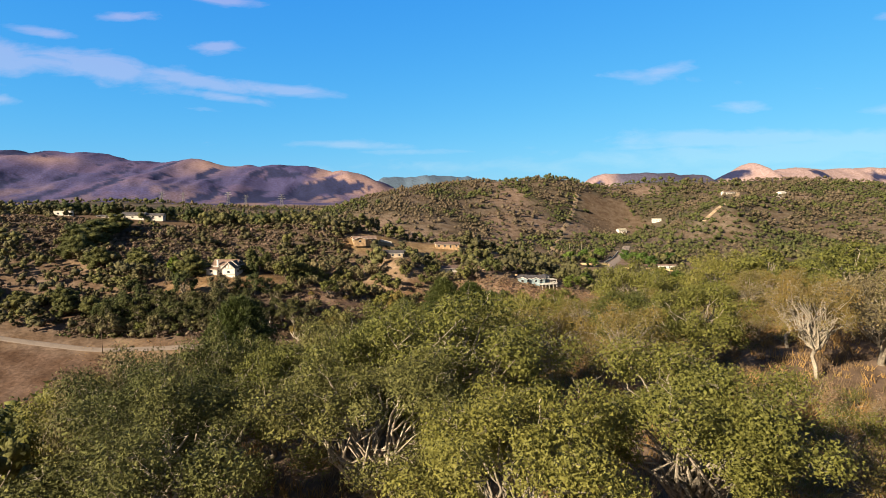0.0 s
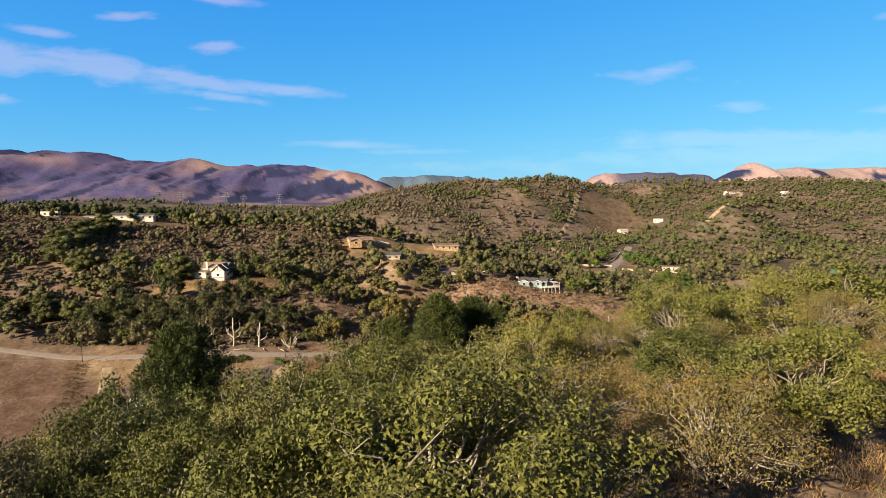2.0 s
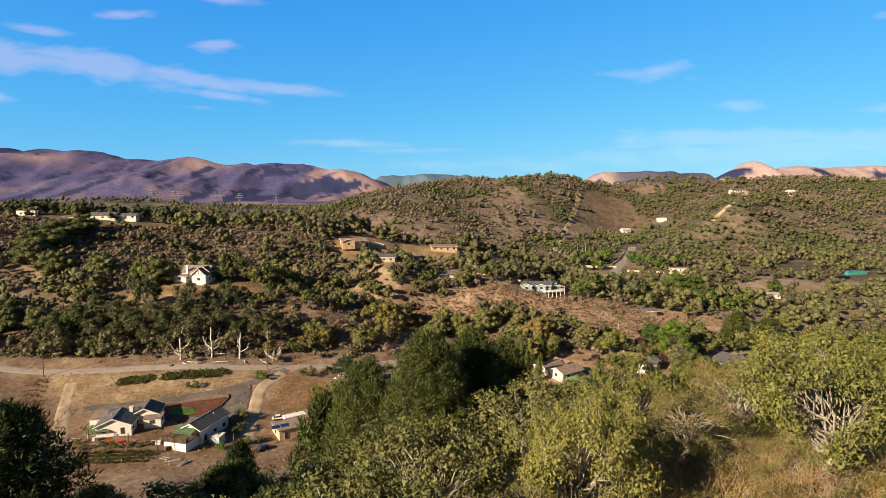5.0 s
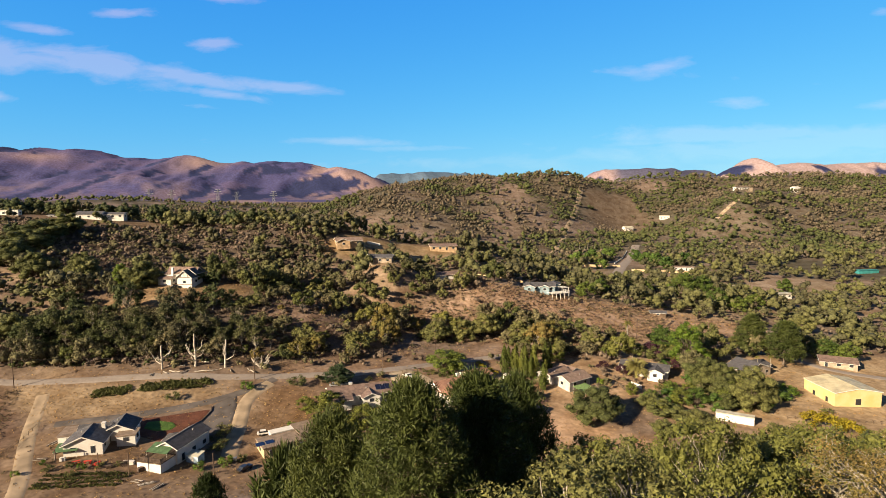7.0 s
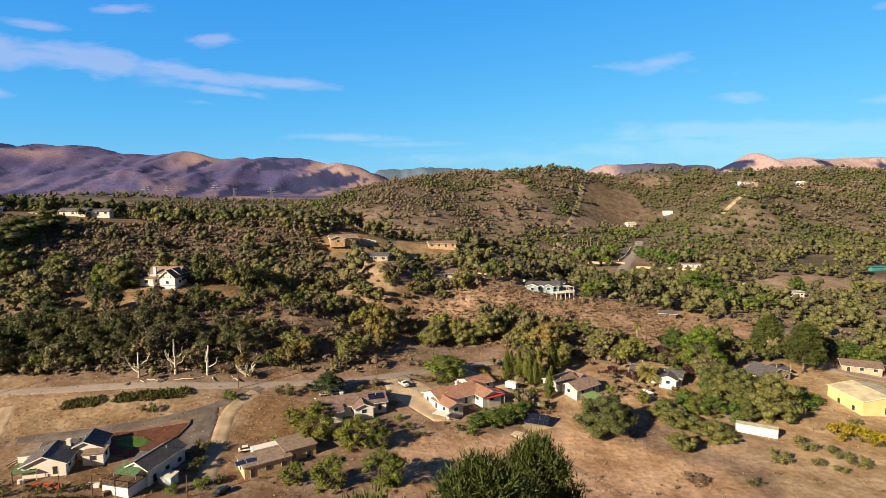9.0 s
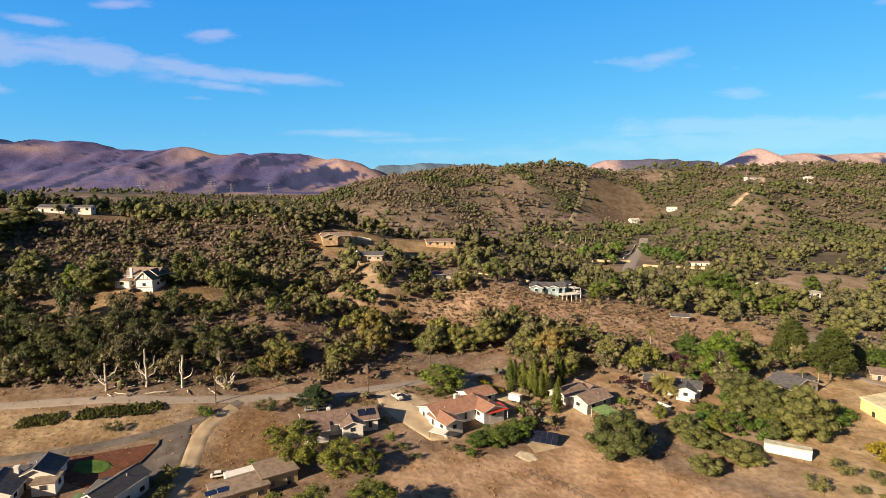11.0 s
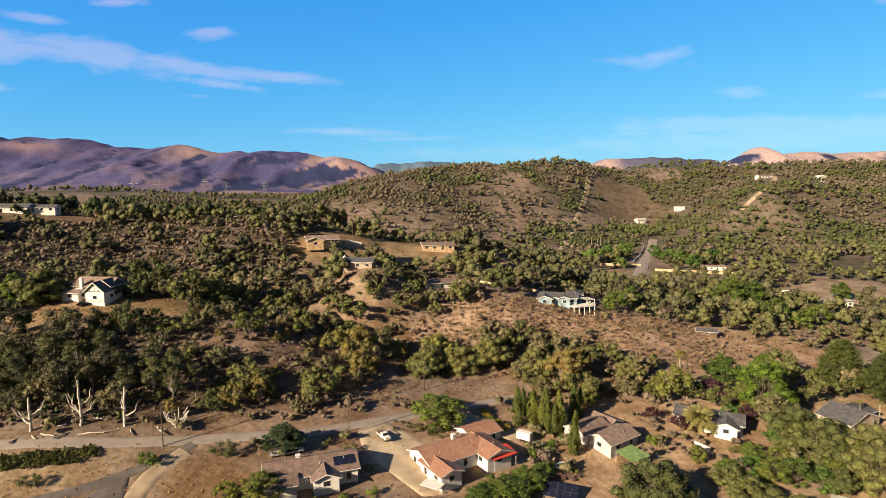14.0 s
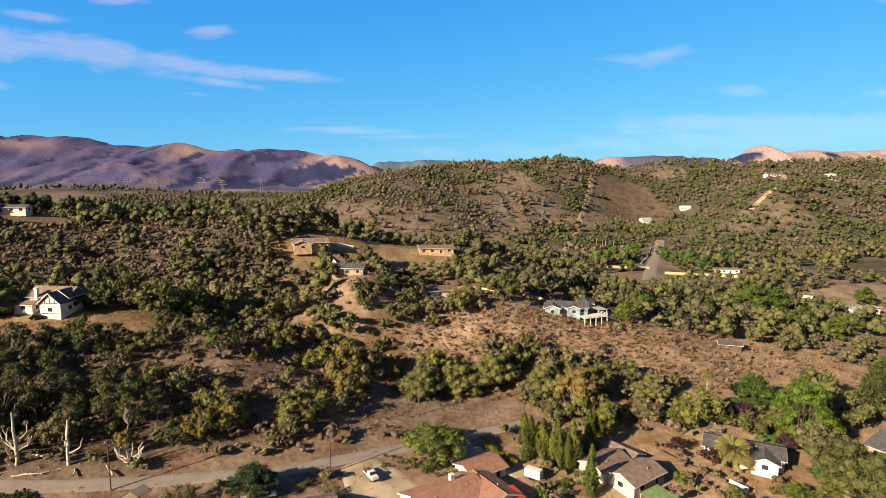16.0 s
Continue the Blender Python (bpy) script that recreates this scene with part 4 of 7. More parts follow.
# the knoll that the drone leaves: gnarled live oaks seen from close above
OAK_NOTE = "gnarled live oak with olive-green leaves and pale lichened limbs"
close_kinds = [plant("live_oak", oak(np.random.default_rng(16 + i), 4.6 + 0.4 * i, 8.4 + 0.4 * (i % 2), 58 + 6 * i, 32000, 0.118, twigs=1.8, fill=0.6, lean=0.7, three=True, rads=(0.13, 0.25), base=0.2, low=-0.45, inner=(15000, 0.155)), (OAK, OAK_DARK, OAK)[i], PALE,
                     OAK_NOTE, "tree", "oaks on the knoll") for i in range(3)]
near_kinds = [plant("live_oak", oak(np.random.default_rng(20 + i), 4.6 + 0.4 * i, 8.4 + 0.4 * (i % 3), 50 + 6 * i, 16000, 0.155, twigs=1.6, fill=0.6, lean=0.7, three=True, rads=(0.13, 0.26), base=0.2, low=-0.45, inner=(8000, 0.205)), (OAK, OAK_DARK, OAK, GREYOAK)[i], PALE,
                    OAK_NOTE, "tree", "oaks on the knoll") for i in range(4)]
mid_knoll = [plant("live_oak", oak(np.random.default_rng(26 + i), 4.8 + 0.3 * i, 8.4, 46, 5600, 0.235, twigs=0, light=True, fill=0.6, lean=0.7, three=True, rads=(0.12, 0.24), base=0.2, low=-0.5, cores=0.3, inner=(1800, 0.38)), (OAK, OAK, OAK_DARK)[i], PALE, OAK_NOTE, "tree", "oaks on the knoll") for i in range(3)]
rim_kinds = [plant("live_oak", oak(np.random.default_rng(30 + i), 4.8, 8.4, 34, 1300, 0.46, twigs=0, fill=0.72, light=True, three=True, rads=(0.17, 0.32), base=0.1, low=-0.7, cores=0.6), (OAK, OAK_DARK)[i], PALE, OAK_NOTE, "tree", "oaks on the knoll") for i in range(2)]
bare_oak = plant("bare_oak", oak(np.random.default_rng(36), 4.2, 8.0, 60, 8000, 0.14, twigs=3, fill=0.5, three=True, rads=(0.10, 0.24)), RUSTY, PALE, "half-dead oak with bare pale grey branches", "tree", "oaks on the knoll")


def knoll_oaks(x, y):
    k = np.ones(x.shape) * 0.97
    for p, edge in ((GLADE, 1.5), (GLADE_B, 4.5)):
        for dx, dy in ((0, 0), (edge, 0), (-edge, 0), (0, edge), (0, -edge)):
            k = k * (1 - inside(p, x + dx, y + dy, 1))
    k = k * (1 - 0.5 * inside(BRUSHY, x, y, 2))
    return k * (y > 17) * (np.abs(x - 3) < 9 + 0.80 * y) * (y < 108 - 0.30 * np.abs(x - 30)) * (np.hypot(x - 2, (y - 88)) > 9) * (np.hypot(x + 24, y - 63) > 7)


for i, (x, y, s) in enumerate(spread(-80, 110, 17, 108, 6.9, knoll_oaks, 4000, (0.7, 1.25))):
    grow = math.exp(-((x + 9) / 15) ** 2 - ((y - 36) / 17) ** 2)
    s, tall = s * (1.05 + 0.15 * grow), (8.5 + 1.7 * grow) * RNG.uniform(0.84, 1.03) / 8.3
    if float(inside(BRUSHY, x, y, 1)) > 0.5:
        s, tall = s * 0.82, tall * 0.72
    if (i % 5 == 4 and x > 3 and 26 < y < 75) or (i % 2 and float(inside(BRUSHY, x, y, 4)) > 0.4) and abs(x - 6) < 12 + 0.6 * y:
        put(bare_oak, x, y, s * 0.95, sz=tall)
    elif abs(x - 4) < 8 + 0.45 * y and y < 30:
        put(close_kinds[i % 3], x, y, s, sz=tall)
    elif abs(x - 6) < 9 + 0.6 * y and y < 47:
        put(near_kinds[i % 4], x, y, s, sz=tall)
    elif abs(x - 8) < 14 + 0.45 * y and y < 96:
        put(mid_knoll[i % 3], x, y, s, sz=tall)
    else:
        put(rim_kinds[i % 2], x, y, s, sz=tall)
tall_oak = plant("live_oak", oak(np.random.default_rng(37), 4.8, 7.0, 60, 10000, 0.17, twigs=3, rads=(0.13, 0.26), base=0.14, fill=0.5, three=True, low=-0.5, inner=(3000, 0.26)), OAK, PALE, "leaning live oak with a bare pale trunk in dry grass", "tree", "oaks on the knoll")
for x, y, s in ((21, 61, 0.95), (8, 60, 0.8), (31.5, 63, 1.0), (27, 71, 1.0)):
    put(tall_oak, x, y, s, sz=1.15)


def thicket(rng, R, H, shoots, leaves, size):
    """A half-bare bush of crooked shoots."""
    wood, tips = [], []
    for _ in range(shoots):
        d = unit(np.array((rng.normal(), rng.normal(), rng.uniform(0.5, 1.6))))
        wood.append(twisted((rng.normal() * 0.2 * R, rng.normal() * 0.2 * R, 0), d, H * rng.uniform(0.8, 1.35), 0.028, rng))
        tips.append(wood[-1][0])
    tips = np.concatenate(tips)
    tips = tips[tips[:, 2] > 0.35 * H]
    P = tips[rng.integers(len(tips), size=leaves)] + rng.normal(size=(leaves, 3)) * 0.16 * R
    P[:, 2] = np.maximum(P[:, 2], 0.05)
    return cards(P, unit(P + np.array((0, 0, 0.5))), size, rng, 0.9, three=True), join(wood)


dry_bush = [plant("bush", thicket(np.random.default_rng(46 + i), 1.5, 2.0, 22, 1500, 0.12), (DRY_TWIG, RUSTY, OAK)[i], PALE, ("dry grey-brown bush of bare crooked twigs", "rusty half-bare bush in dry grass", "small olive-green bush in dry grass")[i],
                  "shrub", "bushes on the knoll") for i in range(3)]
for i, (x, y, s) in enumerate(spread(-12, 34, 19, 76, 2.3, lambda x, y: 0.95 * inside(GLADE_B, x, y, 1.5) + 0.10 * inside(GLADE, x, y, 1) + 0.8 * inside(BRUSHY, x, y, 2), 3200, (0.6, 1.25))[:230]):
    put(dry_bush[(0, 2, 1, 2, 2)[i % 5]], x, y, s)
for i, (x, y) in enumerate(((13, 89), (18, 94), (24, 88), (29, 94), (34, 89), (40, 95), (46, 90), (22, 101), (35, 101), (53, 96))):
    put(mid_knoll[i % 3], x, y, RNG.uniform(1.0, 1.25), sz=(52.6 - 0.6 * (y - 88) + RNG.uniform(-1.5, 0.5) - ground_z(x, y)) / 8.1)
PINE_NOTE = "tall dark green pine with a dense rounded crown"
pine_kinds = [plant("pine_tree", pine(np.random.default_rng(40 + i), 6.2, 18.0, 900, 46000, 0.4), PINE, BARK, PINE_NOTE, "tree", "pines on the slope") for i in range(2)]
low_pine = plant("pine_tree", pine(np.random.default_rng(44), 6.2, 18.0, 480, 13000, 0.8), PINE, BARK, PINE_NOTE, "tree", "pines on the slope")
for x, y, top, k, s in ((-23, 63, 58.8, 0, 0.98), (-15, 74, 50.0, 1, 0.8), (-36, 72, 49.0, 1, 0.85), (-30, 82, 44.0, 0, 0.8), (0, 82, 58.2, 0, 0.8), (4.5, 88, 56.6, 1, 0.9), (8.5, 97, 53.5, 0, 0.85), (-6, 87, 54.0, 1, 0.85)):
    put(pine_kinds[k], x, y, s, sz=(top - ground_z(x, y)) / 18.3)
for x, y, top, s in ((-12, 96, 47.0, 0.85), (-39, 142, 21.0, 0.75), (12, 146, 17.0, 0.75), (22, 151, 16.0, 0.72), (4, 138, 15.0, 0.6)):
    put(low_pine, x, y, s, sz=(top - ground_z(x, y)) / 18.3)

# the valley's trees
VALLEY_NOTE = "spreading oak with dense grey-green foliage"
mid_kinds = [plant("oak_tree", oak(np.random.default_rng(60 + i), 5.0, 7.6, 26 + 2 * i, 1800, 0.52, twigs=0, base=0.12, fill=0.6, light=True, low=-0.7, lean=0.65, three=True, cores=0.62, rads=(0.15, 0.32)), (OAK_DARK, OAK, GREYOAK, GREYOAK, RUSTY)[i],
                   (BARK, PALE, PALE, BARK, PALE)[i], VALLEY_NOTE, "tree", "oaks of the valley") for i in range(5)]
slope_kinds = [plant("oak_tree", oak(np.random.default_rng(64 + i), 5.0, 8.2, 30, 2200, 0.46, twigs=0, base=0.12, fill=0.6, light=True, low=-0.7, lean=0.65, three=True, cores=0.5, rads=(0.16, 0.32)), (FAR_GREEN, FAR_LEAF)[i], PALE, "dark-leaved live oak on the slope above the lane", "tree", "oaks of the valley") for i in range(2)]
high_kinds = [plant("oak_tree", oak(np.random.default_rng(66 + i), 5.0, 7.4, 20, 800, 0.72, twigs=0, base=0.12, fill=0.6, light=True, low=-0.7, lean=0.65, three=True, cores=0.64, rads=(0.17, 0.34)), (OAK_DARK, GREYOAK)[i], BARK, VALLEY_NOTE, "tree", "oaks of the valley")
              for i in range(2)]
trees = spread(-170, 260, 255, 440, 4.7, clumped, 8000, (0.55, 1.7))
trees.sort(key=lambda p: p[1] + 0.3 * abs(p[0]))
for i, (x, y, s) in enumerate(trees[:260]):
    s = s * (0.74 if float(inside(SLOPE_MID, x, y, 1)) > 0.5 else 1.0)
    put(slope_kinds[RNG.integers(2)] if float(inside(SLOPE_WOOD, x, y, 1)) > 0.5 and RNG.uniform() < 0.9 else mid_kinds[RNG.integers(5)] if i < 130 else high_kinds[RNG.integers(2)], x, y, s, sz=s * RNG.uniform(0.8, 1.3))
mid_arrays = []
for k in range(5):
    mid_arrays.append(oak(np.random.default_rng(75 + k), 5.0, 7.4, 6, 120, 0.95, twigs=0, base=0.06, fill=0.68, low=-0.5, lean=0.6, three=True, cores=0.72, rads=(0.30, 0.48))[0])
rest = trees[260:] + spread(-420, 420, 440, 620, 6.2, clumped, 8000, (0.6, 1.7)) + spread(260, 420, 200, 440, 5.5, clumped, 900, (0.6, 1.5)) + spread(-330, -170, 255, 440, 5.0, clumped, 1500, (0.5, 1.5))
scatter("woodland", mid_arrays, rest[::2], WOOD_LEAF, "mixed oak woodland filling the valley and its slopes", "woodland")
flank = spread(-85, 120, -45, 112, 7.5, lambda x, y: 0.8 * ((np.abs(x - 3) > 16 + 0.80 * y) | (y < 4)) * (y < 108 - 0.30 * np.abs(x - 30)), 1500, (0.7, 1.1))
scatter("woodland", mid_arrays, flank, GREYOAK, "live oak scrub on the flanks of the knoll", "woodland")
scatter("woodland", mid_arrays, rest[1::2], FAR_LEAF, "grey-green oak scrub woodland on the valley slopes", "woodland")


def far_wood(x, y):
    n = fbm(x, y, 90, 4, 21)
    k = np.maximum(step(0.66, 0.46, n + 0.05 * step(150, -100, x)), step(0.70, 0.58, n) * step(160, 280, x)) * (0.7 + 0.3 * step(-150, 250, x)) * np.maximum(0.10 + 1.3 * step(0.42, 0.50, fbm(x, y, 38, 4, 67)), 1.3 * step(150, 300, x) * step(0.38, 0.48, fbm(x, y, 70, 3, 69))) + 0.06
    k = k * (1 - inside([(120, 676), (150, 770), (190, 850), (222, 985), (262, 1050), (330, 1000), (262, 900), (215, 830), (170, 740)], x, y, 15) * 0.97)
    k = k * (1 - 0.97 * inside([(232, 872), (240, 1010), (330, 1048), (345, 950), (300, 890)], x, y, 10))
    return np.clip(k, 0, 1) * off_road(x, y, 8)


far_arrays = [oak(np.random.default_rng(80 + i), 5.6, 6.2, 3, 22, 1.25, twigs=0, base=0.04, fill=0.7, low=-0.3, lean=0.8, three=True, cores=0.62, rads=(0.40, 0.62))[0] for i in range(5)]
far_places = spread(-500, 900, 610, 1120, 5.6, far_wood, 46000, (0.45, 1.5)) + spread(-900, 1000, 1120, 1900, 11.0, far_wood, 7000, (0.9, 2.0))
tone = fbm(np.array([p[0] for p in far_places]), np.array([p[1] for p in far_places]), 60, 3, 73) + RNG.normal(size=len(far_places)) * 0.09 + 0.06 * step(0, 300, np.array([p[0] for p in far_places]))
for low, high, leaf, note in ((-9, 0.47, FAR_GREY, "grey-olive scrub oaks on the far hills"), (0.47, 0.56, FAR_LEAF, "distant oak woods on the far hills"), (0.56, 9, FAR_GREEN, "dark green oak groves on the far hills")):
    scatter("far_woodland", far_arrays, [p for p, k in zip(far_places, tone) if low <= k < high], leaf, note, "woodland")

# chaparral and brush
brush = [oak(np.random.default_rng(90 + i), 1.7, 1.8, 3, 34, 0.5, twigs=0, base=0.05, fill=0.6, lean=0.7, three=True, cores=0.6, rads=(0.34, 0.6))[0] for i in range(4)]


def chaparral(x, y):
    k = inside([(-330, 330), (-140, 346), (-60, 385), (-90, 460), (-190, 426), (-330, 402)], x, y, 8) * 1.0
    k = np.maximum(k, 0.55 * (fbm(x, y, 25, 3, 71) > 0.40))
    k = np.maximum(k, 0.95 * np.maximum(inside(SLOPE_WOOD, x, y, 3), inside(SLOPE_MID, x, y, 3)))
    k = k * (1 - 0.93 * inside(BANK, x, y, 1))
    for p in OPEN[:5] + OPEN[6:17]:
        k = k * (1 - inside(p, x, y, 1.5))
    return k * off_road(x, y, 2)


bushes = spread(-320, 260, 255, 470, 2.9, chaparral, 18000, (0.8, 2.6))
scatter("chaparral", brush, bushes[::2], DRY_SCRUB, "dry brown-green chaparral brush on the slopes", "shrubs")
scatter("chaparral", brush, bushes[1::2], GREYOAK, "grey-green chaparral brush on the slopes", "shrubs")
low_brush = [oak(np.random.default_rng(95 + i), 1.9, 1.7, 3, 16, 0.72, twigs=0, base=0.05, fill=0.6, lean=0.8, three=True, cores=0.7, rads=(0.36, 0.6))[0] for i in range(4)]
loose_brush = [oak(np.random.default_rng(97 + i), 1.8, 1.5, 4, 60, 0.42, twigs=0, base=0.03, fill=0.4, lean=0.95, three=True, rads=(0.3, 0.6))[0] for i in range(4)]
upper = spread(-310, -60, 330, 460, 2.7, lambda x, y: inside(CHAP, x, y, 4) * (0.55 + 0.45 * (fbm(x, y, 20, 2, 79) > 0.46)) * off_road(x, y, 2), 9000, (0.8, 1.9))
scatter("chaparral", low_brush, upper[::2], DRY_SCRUB, "dense grey-brown chaparral on the upper slope", "shrubs")
scatter("chaparral", low_brush, upper[1::2], SCRUB, "dull olive chaparral on the upper slope", "shrubs")
above_lane = spread(-178, -82, 252, 292, 2.0, lambda x, y: inside([(-178, 254), (-112, 259), (-84, 263), (-84, 285), (-178, 290)], x, y, 1.0) * off_road(x, y, 1), 3400, (0.35, 1.4))
scatter("chaparral", low_brush, above_lane[::2], DRY_SCRUB, "dead grey brush along the foot of the slope", "shrubs")
scatter("chaparral", low_brush, above_lane[1::2], FAR_GREEN, "dark low brush along the foot of the slope", "shrubs")
beside_lane = spread(-90, 70, 264, 330, 2.4, lambda x, y: np.maximum(inside(SLOPE_MID, x, y, 1.5), inside([(-44, 276), (-22, 285), (-6, 294), (30, 306), (60, 318), (20, 326), (-30, 320)], x, y, 1.5)) * (0.35 + 0.65 * (fbm(x, y, 10, 2, 83) > 0.48)) * off_road(x, y, 2), 3600, (0.45, 1.3))
for k, leaf, note in ((0, TAN_BRUSH, "dead orange-tan brush beside the lane"), (1, SCRUB, "dry brown brush beside the lane"), (2, GREYOAK, "grey-green brush beside the lane")):
    scatter("chaparral", loose_brush, beside_lane[k::3], leaf, note, "shrubs")
bank_brush = spread(-10, 186, 316, 364, 2.1, lambda x, y: inside(BANK, x, y, 1) * (0.25 + 0.7 * step(120, 40, x)) * (fbm(x, y, 9, 2, 75) > 0.44), 2600, (0.4, 1.15))
scatter("chaparral", loose_brush, bank_brush[::2], TAN_BRUSH, "dry tan brush on the bare bank", "shrubs")
scatter("chaparral", loose_brush, bank_brush[1::2], DRY_SCRUB, "grey-brown brush on the bare bank", "shrubs")
scatter("far_brush", [(far_arrays[i][0][:12], far_arrays[i][1][:20]) for i in range(3)], spread(-450, 800, 610, 1120, 3.6, lambda x, y: 0.5 * step(450, 0, x) + 0.5, 16000, (0.22, 0.6)), FAR_GREY, "dry brown brush on the far hill", "shrubs")


# planted trees: x, y and the crown's width
SHRUB_AT = ((-91.2, 237.4, 5.2), (-52.1, 253.2, 7.2), (-66.2, 219.2, 7), (-64.7, 211.8, 6.7), (112.8, 227.7, 7.6), (119.4, 222.4, 6.7), (121.6, 217.4, 6.5), (88.1, 208.6, 5.2), (102, 221, 7.9), (110.6, 218, 4), (114, 213, 3.9), (141.6, 244.7, 4.4))
CEDAR_AT = ((-37.5, 256.6, 12.5),)
DARK_CONIFER_AT = ((146.8, 306.2, 17), (154.9, 294, 18), (163, 303, 15))
LIME_SHRUB_AT = ((-68.5, 246.5, 6.4), (-46.8, 224.6, 5.2), (136.5, 260.5, 9.5))
WILLOW_AT = ((-35.9, 229.2, 15), (-23.2, 225.2, 13.8), (-12.8, 205.3, 14.2), (-26.5, 202.7, 12.6), (-36.7, 206, 8.6), (-16.1, 224.3, 9.3), (-45.2, 236.6, 7.3), (-37.8, 238.4, 10.5), (53, 293, 10.5), (78.3, 297.9, 9.4), (121.3, 272.2, 10.5))
BROAD_AT = ((4.0, 276.5, 17.5), (105.6, 308.5, 14.7), (182.8, 306.5, 12.2), (188.5, 300.7, 11.9))
OAK_AT = ((-176.8, 327.9, 15.9), (-142.2, 317.6, 19.9), (56.9, 242.1, 21.5), (109.7, 261.5, 17.9), (116, 249, 16.7), (81.9, 245.3, 14.6), (90, 237.1, 15.7), (76.8, 230.3, 10), (80, 250.9, 11.3), (107.9, 269.6, 17.8), (120.9, 257, 18.2), (105.6, 247.5, 9.4), (73.6, 311.5, 12.4), (39.3, 312.8, 15), (23, 317.2, 17.8), (44.8, 323.2, 10.4), (-6.6, 310.7, 7.4), (-0.3, 308, 14.7), (12.4, 312, 14.9), (196.8, 346.4, 14.2), (125.5, 257.7, 7.8))
YELLOWISH_AT = ((-153, 319.5, 8.7),)
CYPRESS_AT = ((28.1, 277.6, 4.7), (32.8, 278, 5.2), (36.3, 276.3, 5.1), (40.1, 275.5, 5.1), (42, 264.3, 4.4))
PALM_AT = ((83, 277, 9.4),)
LIME_AT = ((109, 288, 16.5),)
PLUM_AT = ((78, 277, 7.2), (71, 284, 6.5), (95.8, 297.6, 10.3), (102, 285.4, 6.7))
YELLOW_AT = ((133.2, 231.6, 11.5), (129.5, 234.5, 10.5), (138, 229, 9.5))
DRYBRUSH_AT = ((74.1, 213.1, 9.3),)

# oaks along the hill crest: x, y and height
CREST_AT = ((-326, 462, 10.2), (-306, 456, 11.3), (-300, 466, 12.5), (-281, 466, 11.0), (-266, 454, 11.0), (-243, 462, 10.3), (-226, 460, 11.3), (-202, 454, 11.8), (-200, 460, 11.9), (-166, 458, 9.9), (-163, 438, 10.7), (-138, 434, 10.3), (-329, 472, 12.7), (-288, 480, 9.1), (-248, 470, 9.6), (-125, 434, 10.4), (-207, 474, 10.9), (-314, 482, 12.5))
FARM_AT = ((-179, 330, 13), (-151, 319, 12), (-142, 317, 13), (-156, 324, 9), (-117, 322, 9), (-111, 325, 10), (-216, 340, 15), (-226, 369, 15), (-248, 380, 15), (-228, 384, 12))
HILL_OAK_AT = ((-231, 362, 28.2), (-234, 382, 30.1), (-232, 399, 24.6), (-182, 337, 15.9), (-199, 325, 19.4), (-221, 339, 23.3))
GREEN_AT = ((157, 404, 18.8), (170, 408, 19.1), (168, 382, 14.8), (130, 399, 13.2), (97, 383, 12.4), (84, 366, 11.5), (194, 389, 12.7), (260, 466, 13.3), (178, 377, 12.1))
LUSH_AT = ((158, 630, 19.8), (182, 649, 20.6), (135, 592, 20.6), (202, 596, 18.4), (210, 589, 18.2), (203, 623, 14.7), (212, 569, 17.4), (213, 660, 13.1), (150, 566, 12.9), (237, 591, 18.3))

bushy = plant("shrub", oak(np.random.default_rng(101), 2.0, 2.4, 16, 900, 0.25, twigs=0, base=0.05, light=True, low=-0.8, three=True, fill=0.5, lean=0.9, cores=0.4), OAK_DARK, BARK, "rounded olive-green garden shrub", "shrub", "garden shrubs")
bright = plant("shrub", oak(np.random.default_rng(102), 2.0, 2.6, 16, 900, 0.25, twigs=0, base=0.05, light=True, low=-0.8, three=True, fill=0.5, lean=0.9, cores=0.4), LIME, BARK, "bright green leafy shrub", "shrub", "garden shrubs")
drybush = plant("shrub", oak(np.random.default_rng(103), 2.0, 1.6, 12, 420, 0.42, twigs=3, base=0.05), SCRUB, BARK, "dry brown brush on bare soil", "shrub", "garden shrubs")
willow = plant("willow_tree", oak(np.random.default_rng(104), 5.0, 9.0, 46, 6500, 0.38, 1.0, 0, 0.1, 0.45, True, -0.8, 0.95, True, (0.15, 0.32), 0.56), WILLOW, BARK, "loose yellow-green willow beside the house", "tree", "willows")
broad = plant("broadleaf_tree", oak(np.random.default_rng(105), 5.0, 8.2, 44, 5600, 0.42, 1.0, 0, 0.12, 0.6, True, -0.8, 0.65, True, (0.16, 0.32), 0.64), BROADLEAF, BARK, "dense dark green broadleaf tree", "tree", "garden trees")
lush = plant("broadleaf_tree", oak(np.random.default_rng(114), 5.0, 7.4, 30, 1400, 0.65, 1.0, 0, 0.1, 0.6, True, -0.8, 0.65, True, (0.2, 0.36), 0.64), LUSH, BARK, "bright green garden tree beside the far road", "tree", "garden trees")
round_oak = plant("oak_tree", oak(np.random.default_rng(106), 5.0, 6.6, 66, 8200, 0.31, 0.95, 0, 0.08, 0.68, True, -0.85, 0.6, True, (0.15, 0.29), 0.74), OAK_DARK, BARK, "broad round oak casting shade on dry ground", "tree", "garden trees")
crest_oak = plant("oak_tree", oak(np.random.default_rng(119), 5.0, 6.4, 34, 1500, 0.52, 0.95, 0, 0.08, 0.68, True, -0.85, 0.6, True, (0.18, 0.34), 0.74), FAR_GREEN, BARK, "dark round live oak on the hill crest", "tree", "oaks of the crest")
